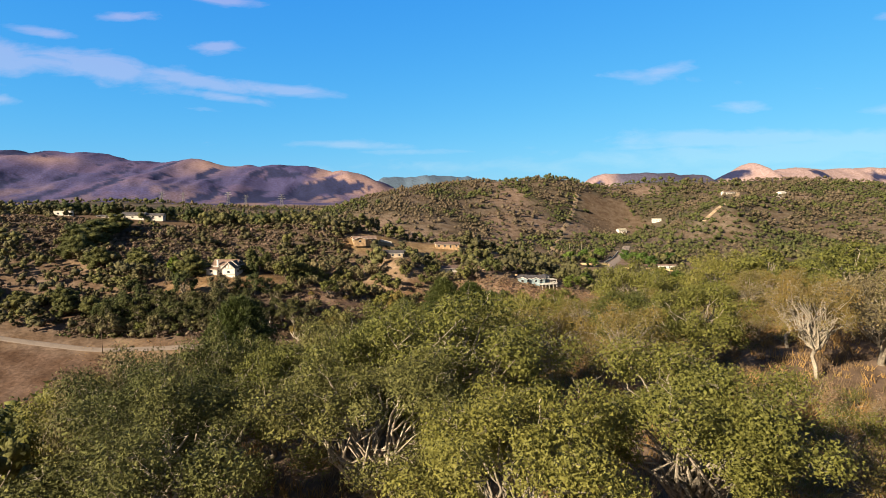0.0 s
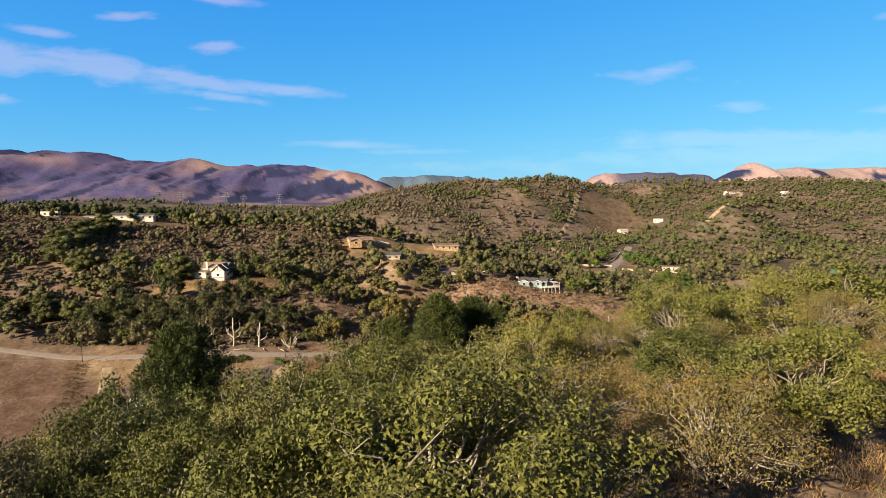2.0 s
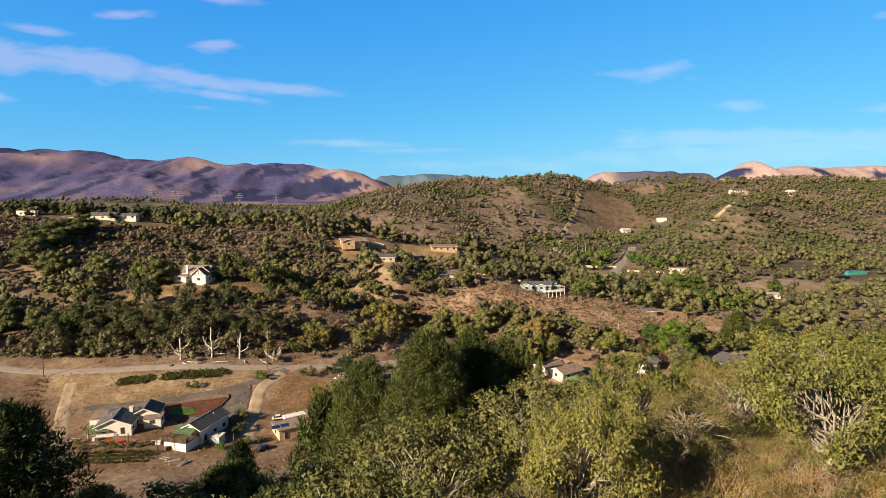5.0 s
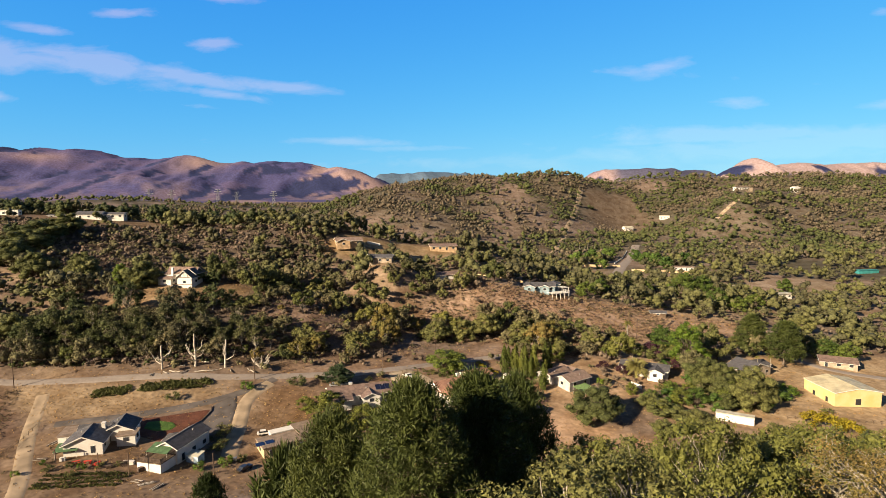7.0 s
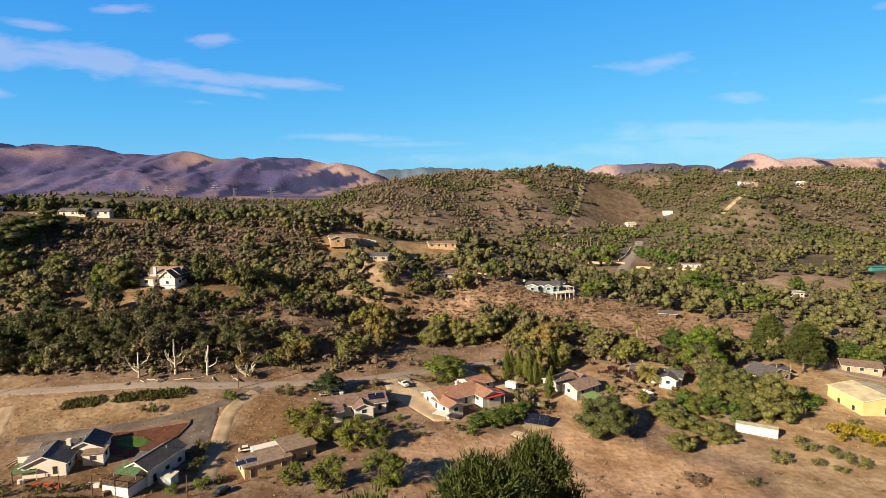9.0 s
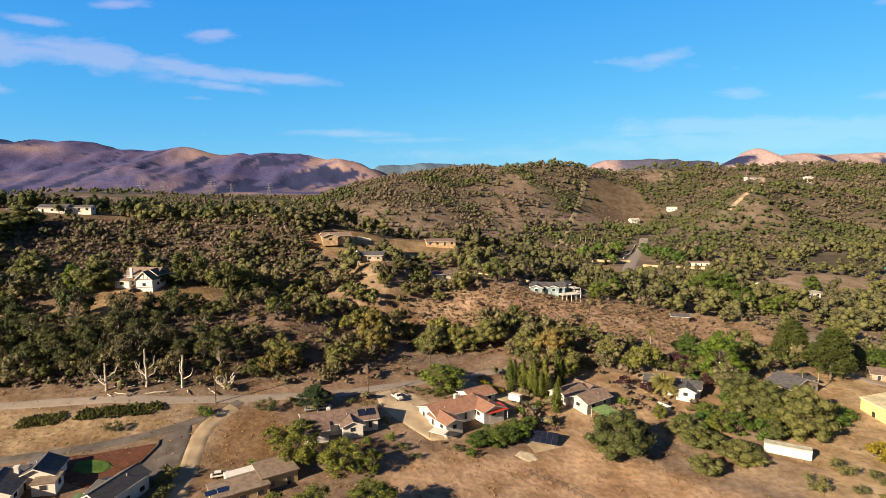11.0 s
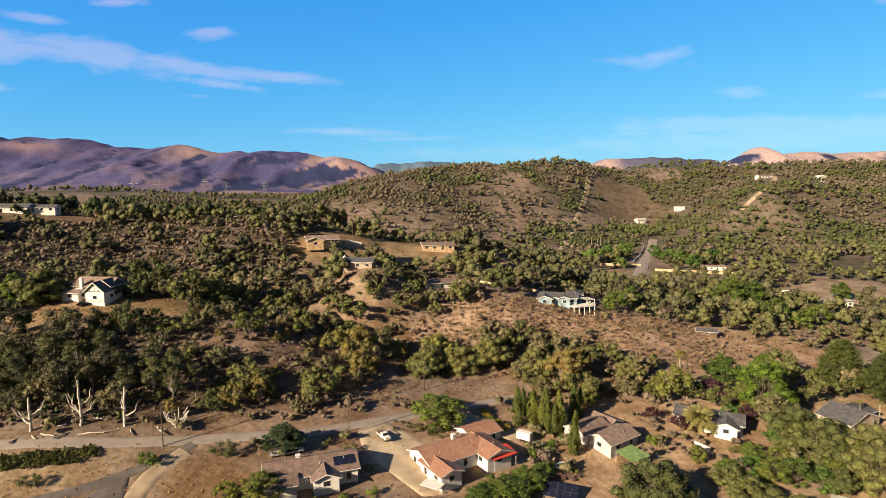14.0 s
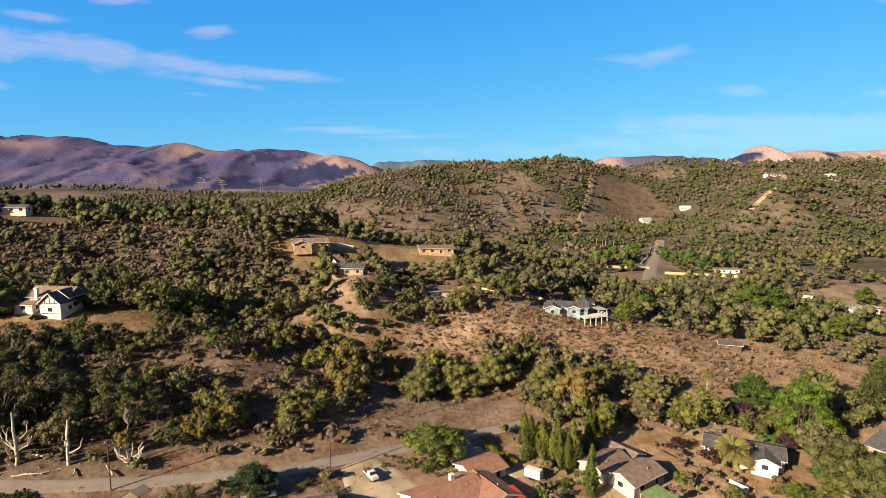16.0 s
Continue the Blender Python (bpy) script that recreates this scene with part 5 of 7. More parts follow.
limey = plant("poplar_tree", oak(np.random.default_rng(107), 4.4, 10.5, 76, 13000, 0.34, 1.15, 0, 0.08, 0.55, True, -0.8, 0.75, True, (0.15, 0.30), 0.6), LIME, BARK, "tall tree with bright yellow-green leaves", "tree", "garden trees")
plum_bush = plant("shrub", oak(np.random.default_rng(115), 2.0, 2.2, 14, 800, 0.26, twigs=0, base=0.05, light=True, low=-0.8, three=True, fill=0.5, lean=0.9, cores=0.4), PLUM, BARK, "dark purple clipped garden shrub", "shrub", "garden shrubs")
red_bush = plant("shrub", oak(np.random.default_rng(116), 2.0, 2.4, 14, 800, 0.26, twigs=0, base=0.05, light=True, low=-0.8, three=True, fill=0.5, lean=0.9, cores=0.4), material("red_flowers", (0.26, 0.04, 0.05), 0.7, 0.4, 0.3, by="island", leaf=0.3), BARK, "red flowering bush against the house", "shrub", "garden shrubs")
goldy = plant("shrub", oak(np.random.default_rng(108), 3.0, 3.0, 14, 900, 0.4, 1.0, 1, 0.06, 0.4), YELLOW, BARK, "spreading bush with yellow leaves", "shrub", "garden shrubs")
plummy = plant("plum_tree", oak(np.random.default_rng(109), 3.0, 4.4, 14, 900, 0.45, 1.0, 1, 0.15, 0.4), PLUM, BARK, "small purple-leaved plum tree", "tree", "garden trees")
cedar = plant("cedar_tree", pine(np.random.default_rng(110), 5.0, 9.5, 190, 9000, 0.7), material("cedar_needle", (0.045, 0.075, 0.035), 0.7, 0.5, 0.2, by="island", leaf=0.3), BARK, "broad blue-green cedar beside the lane", "tree")
cypress = plant("cypress_tree", column(np.random.default_rng(111), 1.7, 9.5, 1500, 0.5), material("cypress_leaf", (0.11, 0.135, 0.025), 0.7, 0.5, 0.3, by="island", leaf=0.3), BARK, "narrow upright cypress in a row", "tree", "cypress row")
feather = plant("palm_tree", palm(np.random.default_rng(112), 4.2, 170, 5.0, 0.5, 0.7), material("palm_frond", (0.27, 0.265, 0.085), 0.5, 0.4, 0.4, by="island", leaf=0.3), BARK, "date palm with a wide crown of arching fronds", "palm")
tall_palm = plant("palm_tree", palm(np.random.default_rng(113), 13.0, 34, 2.4, 0.28, 1.4), material("palm_frond_dry", (0.21, 0.19, 0.05), 0.6, 0.4, 0.4, by="island", leaf=0.3), PALE, "tall slender palm with a small crown", "palm", "tall palms")
for table, kind, base in ((SHRUB_AT, bushy, 4.0), (LIME_SHRUB_AT, bright, 4.2), (WILLOW_AT, willow, 10.5), (BROAD_AT, broad, 10.5), (OAK_AT, round_oak, 10.5), (YELLOWISH_AT, limey, 9.0), (CYPRESS_AT, cypress, 3.6),
                          (LIME_AT, limey, 9.5), (PLUM_AT, plummy, 6.3), (YELLOW_AT, goldy, 6.2), (DRYBRUSH_AT, drybush, 4.2), (HILL_OAK_AT, round_oak, 10.5), (FARM_AT, crest_oak, 10.5), (GREEN_AT, broad, 10.5), (LUSH_AT, lush, 10.5), (CEDAR_AT, cedar, 10.5), (DARK_CONIFER_AT, low_pine, 13.5), (PALM_AT, feather, 8.4)):
    for x, y, w in table:
        k = w / base
        put(kind, x, y, k, sz=(1.05 * k if kind is limey and y < 300 else 0.78 if kind is cedar else 0.74 * k if kind is willow else 0.62 * k if kind is broad and w > 16 and y < 300 else 0.8 if 74 < x < 91 and y < 256 else 0.85 * k if kind is low_pine else min(k, 1.9)) * RNG.uniform(0.85, 1.0))
for x, y, k in ((-100, 196, 0.7), (-96, 195, 0.8), (-92, 197, 0.7), (-104, 194, 0.8), (-88, 198, 0.6), (-97, 192, 0.7), (-108, 197, 0.6), (-111, 191, 0.7), (-60, 203, 1.2), (-66, 199, 1.0), (-56, 206, 0.9), (-70, 215, 0.8), (-18, 238, 1.0), (-12, 241, 0.9), (-8, 236, 1.0), (-4, 232, 0.9),
                (8, 238, 0.9), (12, 236, 1.0), (-14, 250, 0.9), (-20, 258, 1.0), (-26, 260, 0.8), (2, 270, 0.7), (6, 272, 0.8), (-2, 272, 0.7), (30, 262, 1.1), (34, 258, 0.9), (40, 256, 0.8), (62, 264, 0.9), (66, 270, 1.1), (88, 266, 1.0), (94, 262, 1.2)):
    put(bushy if int(x) % 3 else bright, x, y, k)
for i, (x, y, w) in enumerate(((80.9, 254.6, 9), (87.7, 256.2, 10), (91.6, 252.5, 9), (96.7, 251.3, 10), (101.8, 249.1, 9), (111.1, 254.3, 12), (118.3, 257.2, 12), (121.9, 250.0, 9), (80.9, 244.8, 7), (86.1, 245.7, 7), (130.9, 256.3, 8), (76, 262, 6), (92, 264, 7), (104, 271, 8), (98.8, 262.2, 7))):
    put((broad, lush, willow)[i % 3], x, y, w / 10.5, sz=w / 10.5 * RNG.uniform(0.62, 0.85))
for x, y, w, h in ((20, 245, 1.2, 0.5), (27, 250, 1.0, 0.5), (14.5, 242.5, 0.85, 0.42), (24, 246, 0.9, 0.45), (31, 254, 0.7, 0.4)):
    put(broad, x, y, w, sz=h)
for x, y, h in CREST_AT:
    put(crest_oak, x, y, RNG.uniform(1.4, 2.1), sz=h / 6.4)
put(cypress, 45.7, 280.5, 1.2, sz=1.35)
put(tall_palm, 86.7, 300.5, 1.15)
for x, y, k in ((165, 708, 0.9), (175, 710, 1.0), (170, 704, 0.8), (160, 712, 0.9), (182, 706, 0.7), (138, 285, 0.5), (142, 282, 0.6)):
    put(tall_palm, x, y, k)
# pale eucalyptus and pines above the lane and along the crest
euca = plant("eucalyptus_tree", oak(np.random.default_rng(70), 3.6, 13.0, 34, 2600, 0.48, 1.0, 1, 0.35, 0.4, True, -0.35, 1.0, True, (0.16, 0.36), 0.0), WOOD_LEAF, PALE, "tall thin eucalyptus with drooping olive foliage", "tree", "eucalyptus row")
for x, y, k in ((-122, 264, 0.9), (-116, 268, 1.0), (-110, 266, 0.85), (-86, 270, 0.95), (-79, 272, 1.0), (-73, 271, 0.9), (-97, 272, 0.9), (-128, 268, 1.0), (-136, 266, 0.9), (-87, 408, 0.9), (-80, 419, 1.0),
                (-70, 428, 1.0), (-60, 435, 1.1), (-52, 438, 1.0), (-90, 424, 0.9), (-38, 440, 0.8), (-100, 430, 0.8), (118, 412, 0.9), (126, 418, 1.0), (110, 420, 0.8), (135, 424, 0.8)):
    put(euca, x, y, k, sz=k * RNG.uniform(0.8, 1.05))
for x, y, k in ((-160, 266, 1.0), (-154, 272, 1.1), (-147, 268, 0.95), (-141, 276, 1.1), (-133, 274, 1.05), (-125, 277, 1.1), (-119, 275, 0.95), (-112, 279, 1.1), (-104, 277, 1.0), (-98, 281, 1.05), (-92, 277, 0.9), (-84, 281, 1.0), (-76, 279, 1.05), (-69, 277, 0.9), (-150, 262, 0.7), (-106, 268, 0.7)):
    put(euca, x, y, k * 1.1, sz=k * RNG.uniform(0.75, 1.0))
# clipped shrubs in the bed before the tiled house, and its hedges
for x, y in itertools.product(np.arange(-9, 12, 1.9), (268.5, 270.4, 272.3, 274.2)):
    if abs(y - 271.5 + 0.12 * (x - 2)) < 3.2 and RNG.uniform() < 0.8:
        put(bushy if RNG.uniform() < 0.8 else plum_bush, x + RNG.normal() * 0.3, y + RNG.normal() * 0.3, RNG.uniform(0.28, 0.46))
for x, y, k in ((19, 281, 0.6), (20, 279, 0.7), (22, 277, 0.65), (24, 275, 0.6), (18, 283, 0.6), (37, 268, 0.9), (40, 271, 0.8), (35, 266, 0.8), (42, 268, 0.7)):
    put(goldy if k < 0.66 else bright, x, y, k)
for x, y, k in ((13, 274, 0.45), (15, 272, 0.5)):
    put(red_bush, x, y, k)
for x, y in ((29, 286), (30.5, 283.5), (32, 281), (33, 278.5), (35, 276), (36.5, 274.5), (38.5, 274), (47, 285), (48.2, 283), (44, 271)):
    put(cypress, x, y, RNG.uniform(0.85, 1.05), sz=RNG.uniform(0.85, 1.1))
for i, x in enumerate(np.arange(-310, -168, 10.5)):
    put(round_oak, x + RNG.normal() * 2, 272 + 0.03 * (-170 - x) + RNG.uniform(-3, 10), RNG.uniform(1.0, 1.6), sz=RNG.uniform(0.9, 1.4))
# low ground cover beside the lane
mat_cards = oak(np.random.default_rng(120), 1.0, 0.6, 6, 60, 0.4, twigs=0, base=0.02)[0]
strip = [(x, 239.5 + 0.27 * (x + 117) + RNG.uniform(-2.3, 2.3), RNG.uniform(1.0, 1.6)) for x in np.arange(-119, -83, 0.17) if not -108.5 < x < -104.5]
scatter("groundcover", [mat_cards], strip, IVY, "low dark green groundcover strips beside the lane", "shrubs")
# dry tufts and brush over the open ground
def blades(n, spread_by, length, seed, thin=0.06):
    rng = np.random.default_rng(seed)
    foot = np.stack([rng.normal(size=n) * spread_by, rng.normal(size=n) * spread_by, np.zeros(n)], 1)
    tip = foot + np.stack([rng.normal(size=n) * 0.4, rng.normal(size=n) * 0.4, rng.uniform(0.6, 1.2, n)], 1) * length
    side = unit(rng.normal(size=(n, 3)) * np.array((1, 1, 0.1))) * length * thin
    return np.stack([foot - side, foot + side, tip], 1).reshape(-1, 3), np.arange(3 * n).reshape(-1, 3)


tuft = [cards(np.stack([RNG.normal(size=6) * 0.22, RNG.normal(size=6) * 0.22, RNG.uniform(0.04, 0.22, 6)], 1), np.tile((0.6, 0.2, 0.6), (6, 1)), 0.42, np.random.default_rng(130 + i), 1.0, 0.25) for i in range(4)]
long_grass = [blades(16, 0.16, 0.42, 150 + i) for i in range(4)]
scatter("dry_grass", long_grass, spread(-35, 60, 14, 90, 0.42, lambda x, y: 0.22 + 0.78 * np.maximum(np.maximum(inside(GLADE, x, y, 3), inside(BRUSHY, x, y, 2)), inside(GLADE_B, x, y, 3)), 24000, (0.8, 1.7)), STRAW, "dry golden grass on the knoll", "grass")
dead_twigs = [join([blades(110, 0.5, 0.8, 160 + i, 0.018), cards(RNG.normal(size=(70, 3)) * np.array((0.5, 0.5, 0.25)) + np.array((0, 0, 0.55)), RNG.normal(size=(70, 3)), 0.11, np.random.default_rng(170 + i), 0.6, three=True)]) for i in range(3)]
scatter("dry_brush", dead_twigs, spread(-32, 60, 15, 90, 1.5, lambda x, y: 0.5 + 0 * x, 1500, (0.6, 1.5)), DRY_TWIG, "dead twiggy brush between the oaks", "shrubs")


def tufty(x, y):
    k = 0.12 + 0.75 * inside(BANK, x, y, 3) + 0.5 * inside(WEDGE, x, y, 2) + 0.35 * inside(VERGE, x, y, 2) + 0.25 * (fbm(x, y, 12, 3, 17) > 0.52)
    return k * (1 - 0.8 * inside(MOWN, x, y, 2)) * off_road(x, y, -1.0)


scatter("dry_grass", tuft, spread(-160, 170, 180, 365, 0.8, tufty, 40000, (0.6, 1.7)), STRAW, "dry straw-coloured grass tufts on open ground", "grass")
twiggy = [oak(np.random.default_rng(140 + i), 1.2, 1.1, 6, 60, 0.45, twigs=0, base=0.05, fill=0.3, lean=1.0, three=True)[0] for i in range(3)]
scatter("dry_brush", twiggy, spread(-62, 90, 276, 342, 2.4, lambda x, y: 0.75 * inside(SLOPE_B, x, y, 2) * (1 - inside(TURNING, x, y, 2)) * (fbm(x, y, 14, 3, 29) > 0.42), 3500, (0.5, 1.5)) + spread(-5, 150, 316, 364, 2.2, lambda x, y: 0.9 * inside(BANK, x, y, 2) * ((fbm(x, y, 16, 3, 27) > 0.44) | (x < 60)), 6000, (0.5, 1.7))
        + spread(-152, -100, 176, 244, 1.5, lambda x, y: 0.9 * inside([(-146, 240), (-131, 212), (-113, 184), (-119, 180), (-138, 212), (-152, 238)], x, y, 1), 2500, (0.4, 0.9)) + spread(-120, 160, 176, 215, 2.4, lambda x, y: 0.35 * (fbm(x, y, 20, 3, 37) > 0.5), 1500, (0.4, 1.0)), SCRUB, "dry grey-brown brush on bare slopes", "shrubs")
scatter("dry_brush", brush, spread(-10, 190, 314, 366, 2.2, lambda x, y: inside(BANK, x, y, 2) * (0.95 - 0.75 * step(40, 90, x)), 4500, (0.35, 0.95)), DRY_TWIG, "tan and grey dry brush covering the bank", "shrubs")
for o in dry_bush + close_kinds + near_kinds + mid_knoll + rim_kinds + [tall_oak] + pine_kinds + [low_pine] + mid_kinds + high_kinds + [bare_oak, bushy, bright, drybush, willow, broad, lush, round_oak, crest_oak, limey, plum_bush, red_bush, goldy, plummy, cedar, cypress, feather, tall_palm, euca]:
    drop_proto(o)


# ---- buildings ----
def part(name, bm, mat, parent, label=""):
    me = bpy.data.meshes.new(name)
    bm.normal_update()
    bm.to_mesh(me)
    bm.free()
    me.materials.append(mat)
    ob = new(name, me)
    ob.parent = parent
    if label:
        tagged(ob, label)
    return ob


def add_box(bm, x0, x1, y0, y1, z0, z1):
    vs = [bm.verts.new((x, y, z)) for z in (z0, z1) for x, y in ((x0, y0), (x1, y0), (x1, y1), (x0, y1))]
    for f in ((3, 2, 1, 0), (4, 5, 6, 7), (0, 1, 5, 4), (1, 2, 6, 5), (2, 3, 7, 6), (3, 0, 4, 7)):
        bm.faces.new([vs[i] for i in f])


def box(x0, x1, y0, y1, z0, z1):
    bm = bmesh.new()
    add_box(bm, x0, x1, y0, y1, z0, z1)
    return bm


def prism(profile, a0, a1, axis):
    """A solid with the outline profile ((across, up), ...) drawn out from a0 to a1 along the axis."""
    bm = bmesh.new()
    ends = []
    for a in (a0, a1):
        ends.append([bm.verts.new((a, p, z) if axis == "x" else (p, a, z)) for p, z in profile])
    n = len(profile)
    bm.faces.new(ends[0])
    bm.faces.new(ends[1][::-1])
    for i in range(n):
        j = (i + 1) % n
        bm.faces.new((ends[0][j], ends[0][i], ends[1][i], ends[1][j]))
    bmesh.ops.recalc_face_normals(bm, faces=bm.faces)
    return bm


def wing(root, cx, cy, w, d, h, axis, pitch, wall, roof, over=0.6, down=2.0, flat=False, windows=True):
    """One block of a house: walls up to the gables, a roof with eaves, windows along its sides."""
    x0, x1, y0, y1 = cx - w / 2, cx + w / 2, cy - d / 2, cy + d / 2
    half = (d if axis == "x" else w) / 2
    mid = cy if axis == "x" else cx
    a0, a1 = (x0, x1) if axis == "x" else (y0, y1)
    rise = half * pitch
    if flat:
        part("wall", box(x0, x1, y0, y1, -down, h), wall, root)
        part("roof", box(x0 - over, x1 + over, y0 - over, y1 + over, h + 0.004, h + 0.3), roof, root)
    else:
        part("wall", prism(((mid - half, -down), (mid + half, -down), (mid + half, h), (mid, h + rise), (mid - half, h)), a0, a1, axis), wall, root)
        e, t = half + over, 0.22
        z = h - over * pitch
        part("roof", prism(((mid - e, z + 0.03), (mid, h + rise + 0.03), (mid + e, z + 0.03), (mid + e, z + t), (mid, h + rise + t + 0.06), (mid - e, z + t)), a0 - over, a1 + over, axis), roof, root)
        for a in (a0 - over - 0.05, a1 + over + 0.003):
            part("barge_board", prism(((mid - e, z - 0.06), (mid, h + rise - 0.06), (mid + e, z - 0.06), (mid + e, z + t - 0.03), (mid, h + rise + t + 0.03), (mid - e, z + t - 0.03)), a, a + 0.047, axis), WHITE, root)
        part("ridge_cap", prism(((mid - 0.2, h + rise + t - 0.02), (mid + 0.2, h + rise + t - 0.02), (mid, h + rise + t + 0.14)), a0 - over, a1 + over, axis), roof, root)
        for y_e in (mid - e - 0.10, mid + e + 0.003):
            part("gutter", box(a0 - over, a1 + over, y_e, y_e + 0.097, z + 0.04, z + 0.18) if axis == "x" else box(y_e, y_e + 0.097, a0 - over, a1 + over, z + 0.04, z + 0.18), WHITE, root)
    if not windows:
        return
    for side in ("-y", "-x", "+x"):
        length = w if side == "-y" else d
        n = max(1, int(length / 4.2))
        for i in range(n):
            p = -length / 2 + length * (i + 0.5) / n
            ww, z0, z1 = (1.5, 0.9, 2.1) if (i + n) % 3 else (1.1, 0.05, 2.1)
            for nm, g, out_by, mat in (("window_frame", 0.09, 0.05, WHITE), ("pane", 0.0, 0.075, PANE)):
                a, b, z_a, z_b = p - ww / 2 - g, p + ww / 2 + g, z0 - g, z1 + g
                if side == "-y":
                    bm = box(cx + a, cx + b, y0 - out_by, y0 + 0.05, z_a, z_b)
                elif side == "-x":
                    bm = box(x0 - out_by, x0 + 0.05, cy + a, cy + b, z_a, z_b)
                else:
                    bm = box(x1 - 0.05, x1 + out_by, cy + a, cy + b, z_a, z_b)
                if nm == "window_frame":
                    fr = part("window", bm, mat, root)
                else:
                    part("pane", bm, mat, fr)


def house(name, x, y, rot, label, wings, wall, roof, z=None, category="house", chimney=None):
    root = tagged(new(name), label, category)
    zz = z if z is not None else ground_z(x, y)
    root.matrix_basis = pose(x, y, zz, 0, 0, rot)
    for wg in wings:
        kw = dict(wg[7]) if len(wg) > 7 else {}
        wing(root, *wg[:7], kw.pop("wall", wall), kw.pop("roof", roof), **kw)
    if chimney:
        px, py, pz = chimney
        bm = box(px - 0.5, px + 0.5, py - 0.5, py + 0.5, 1.5, pz)
        add_box(bm, px - 0.6, px + 0.6, py - 0.6, py + 0.6, pz, pz + 0.25)
        part("chimney", bm, wall, root)
    return root


house("house", 8, 259, 33, "long white ranch house with a terracotta tiled roof", [(-2, 0, 17, 11, 2.8, "x", 0.34), (8, -4, 8, 12, 2.8, "y", 0.34), (13, 6, 10, 8, 2.6, "x", 0.3), (-8, -6, 6, 10, 2.7, "y", 0.34)], WHITE, TERRA, chimney=(1, 1.5, 5.6))
house("house", -28, 247, 18, "white house with a brown shingled roof", [(0, 0, 22, 10, 2.8, "x", 0.38), (3, -5.5, 6, 5, 2.7, "y", 0.4), (-7.5, -5, 7, 6, 2.5, "x", 0.3)], WHITE, BROWN_ROOF, chimney=(-3, 1, 5.2))
house("house", 53, 272, 35, "pale grey house with stepped tan shingled gables", [(0, -3, 12, 8, 2.8, "x", 0.38), (-2, 5, 11, 8, 3.0, "x", 0.38), (7, 6, 6, 8, 2.6, "y", 0.36)], GREYWALL, TAN_ROOF)
house("house", 88.5, 282, -28, "pale house with a grey shingled roof", [(0, 0, 19, 9, 2.7, "x", 0.3), (5, -5, 6, 6, 2.7, "y", 0.38)], WHITE, GREY_ROOF)
house("house", 133, 283, 25, "low house with a dark grey roof and pergola", [(0, 0, 15, 10, 2.8, "y", 0.34), (8, 2, 8, 7, 2.6, "x", 0.3)], TAN, GREY_ROOF)
house("barn", 157, 260, 2, "long pale yellow metal barn with a low gable", [(0, 0, 18, 17, 5.0, "y", 0.16, dict(over=0.3, windows=False))], BARNY, BARN_ROOF, category="barn")
house("shed", 104.5, 238.5, -30, "long low white flat-roofed shed among trees", [(0, 0, 12, 2.8, 2.5, "x", 0.12, dict(flat=True, over=0.08, windows=False))], WHITE, PALE_ROOF, category="shed")
house("house", -101, 210, 14, "white house with a dark shingled roof of several gables", [(-1, -3, 10, 9, 2.9, "y", 0.42), (6, 4, 8, 8, 3.0, "y", 0.45), (-1, 4, 8, 6, 2.9, "x", 0.4), (-7, 3.5, 6, 7, 2.7, "x", 0.2, dict(flat=True, roof=GRAVEL_ROOF, over=0.3)), (9, -1, 5, 5, 2.5, "x", 0.2, dict(flat=True, roof=GRAVEL_ROOF, over=0.3))], WHITE, GREY_ROOF, chimney=(2, 1, 5.4))
house("house", -75, 205, -14, "tall white house with a dark gabled roof and front terrace", [(0, 3.5, 6.6, 14, 4.4, "y", 0.5), (-1.0, -6.5, 7.6, 6, 2.5, "x", 0.1, dict(flat=True, over=0.05, windows=False, roof=WOOD)), (-4.3, 5, 3, 7, 3.0, "x", 0.3)], WHITE, GREY_ROOF)
terrace = tagged(new("balustrade"), "dark timber railing round the roof terrace", "railing")
for px in np.linspace(-4.7, 2.7, 8):
    part("post", box(px - 0.05, px + 0.05, -9.45, -9.35, 2.8, 3.9), POLEWOOD, terrace)
for pz in (3.05, 3.35, 3.65, 3.9):
    part("rail", box(-4.8, 2.8, -9.48, -9.4, pz, pz + 0.12), POLEWOOD, terrace)
    part("rail", box(2.74, 2.82, -9.4, -3.6, pz, pz + 0.12), POLEWOOD, terrace)
    part("rail", box(-4.82, -4.74, -9.4, -3.6, pz, pz + 0.12), POLEWOOD, terrace)
terrace.matrix_basis = pose(-75, 205, ground_z(-75, 205), 0, 0, -14)
house("house", -47, 214, 33, "cream stucco house with a flat gravel roof", [(0, 0, 13, 8, 2.9, "x", 0.1, dict(flat=True, over=0.3)), (10, 3, 9, 9, 3.4, "x", 0.1, dict(flat=True, over=0.4)), (3, 5.5, 10, 3, 3.3, "x", 0.1, dict(flat=True, over=0.1, roof=WHITE, wall=WHITE))], CREAM, GRAVEL_ROOF)
farm = house("house", -122.5, 319.5, -6, "white farmhouse with a timbered gable and grey roof", [(-2.2, 4, 14, 8.5, 4.6, "x", 0.6, dict(roof=TAN_ROOF)), (3, -1.5, 7.2, 8, 3.7, "y", 0.85), (-8.0, -1.6, 6.5, 4.5, 2.6, "x", 0.3, dict(roof=TAN_ROOF)), (3.6, 3, 5.6, 9, 5.0, "y", 0.7)], WHITE, GREY_ROOF, chimney=(-5.6, -0.6, 7.4))
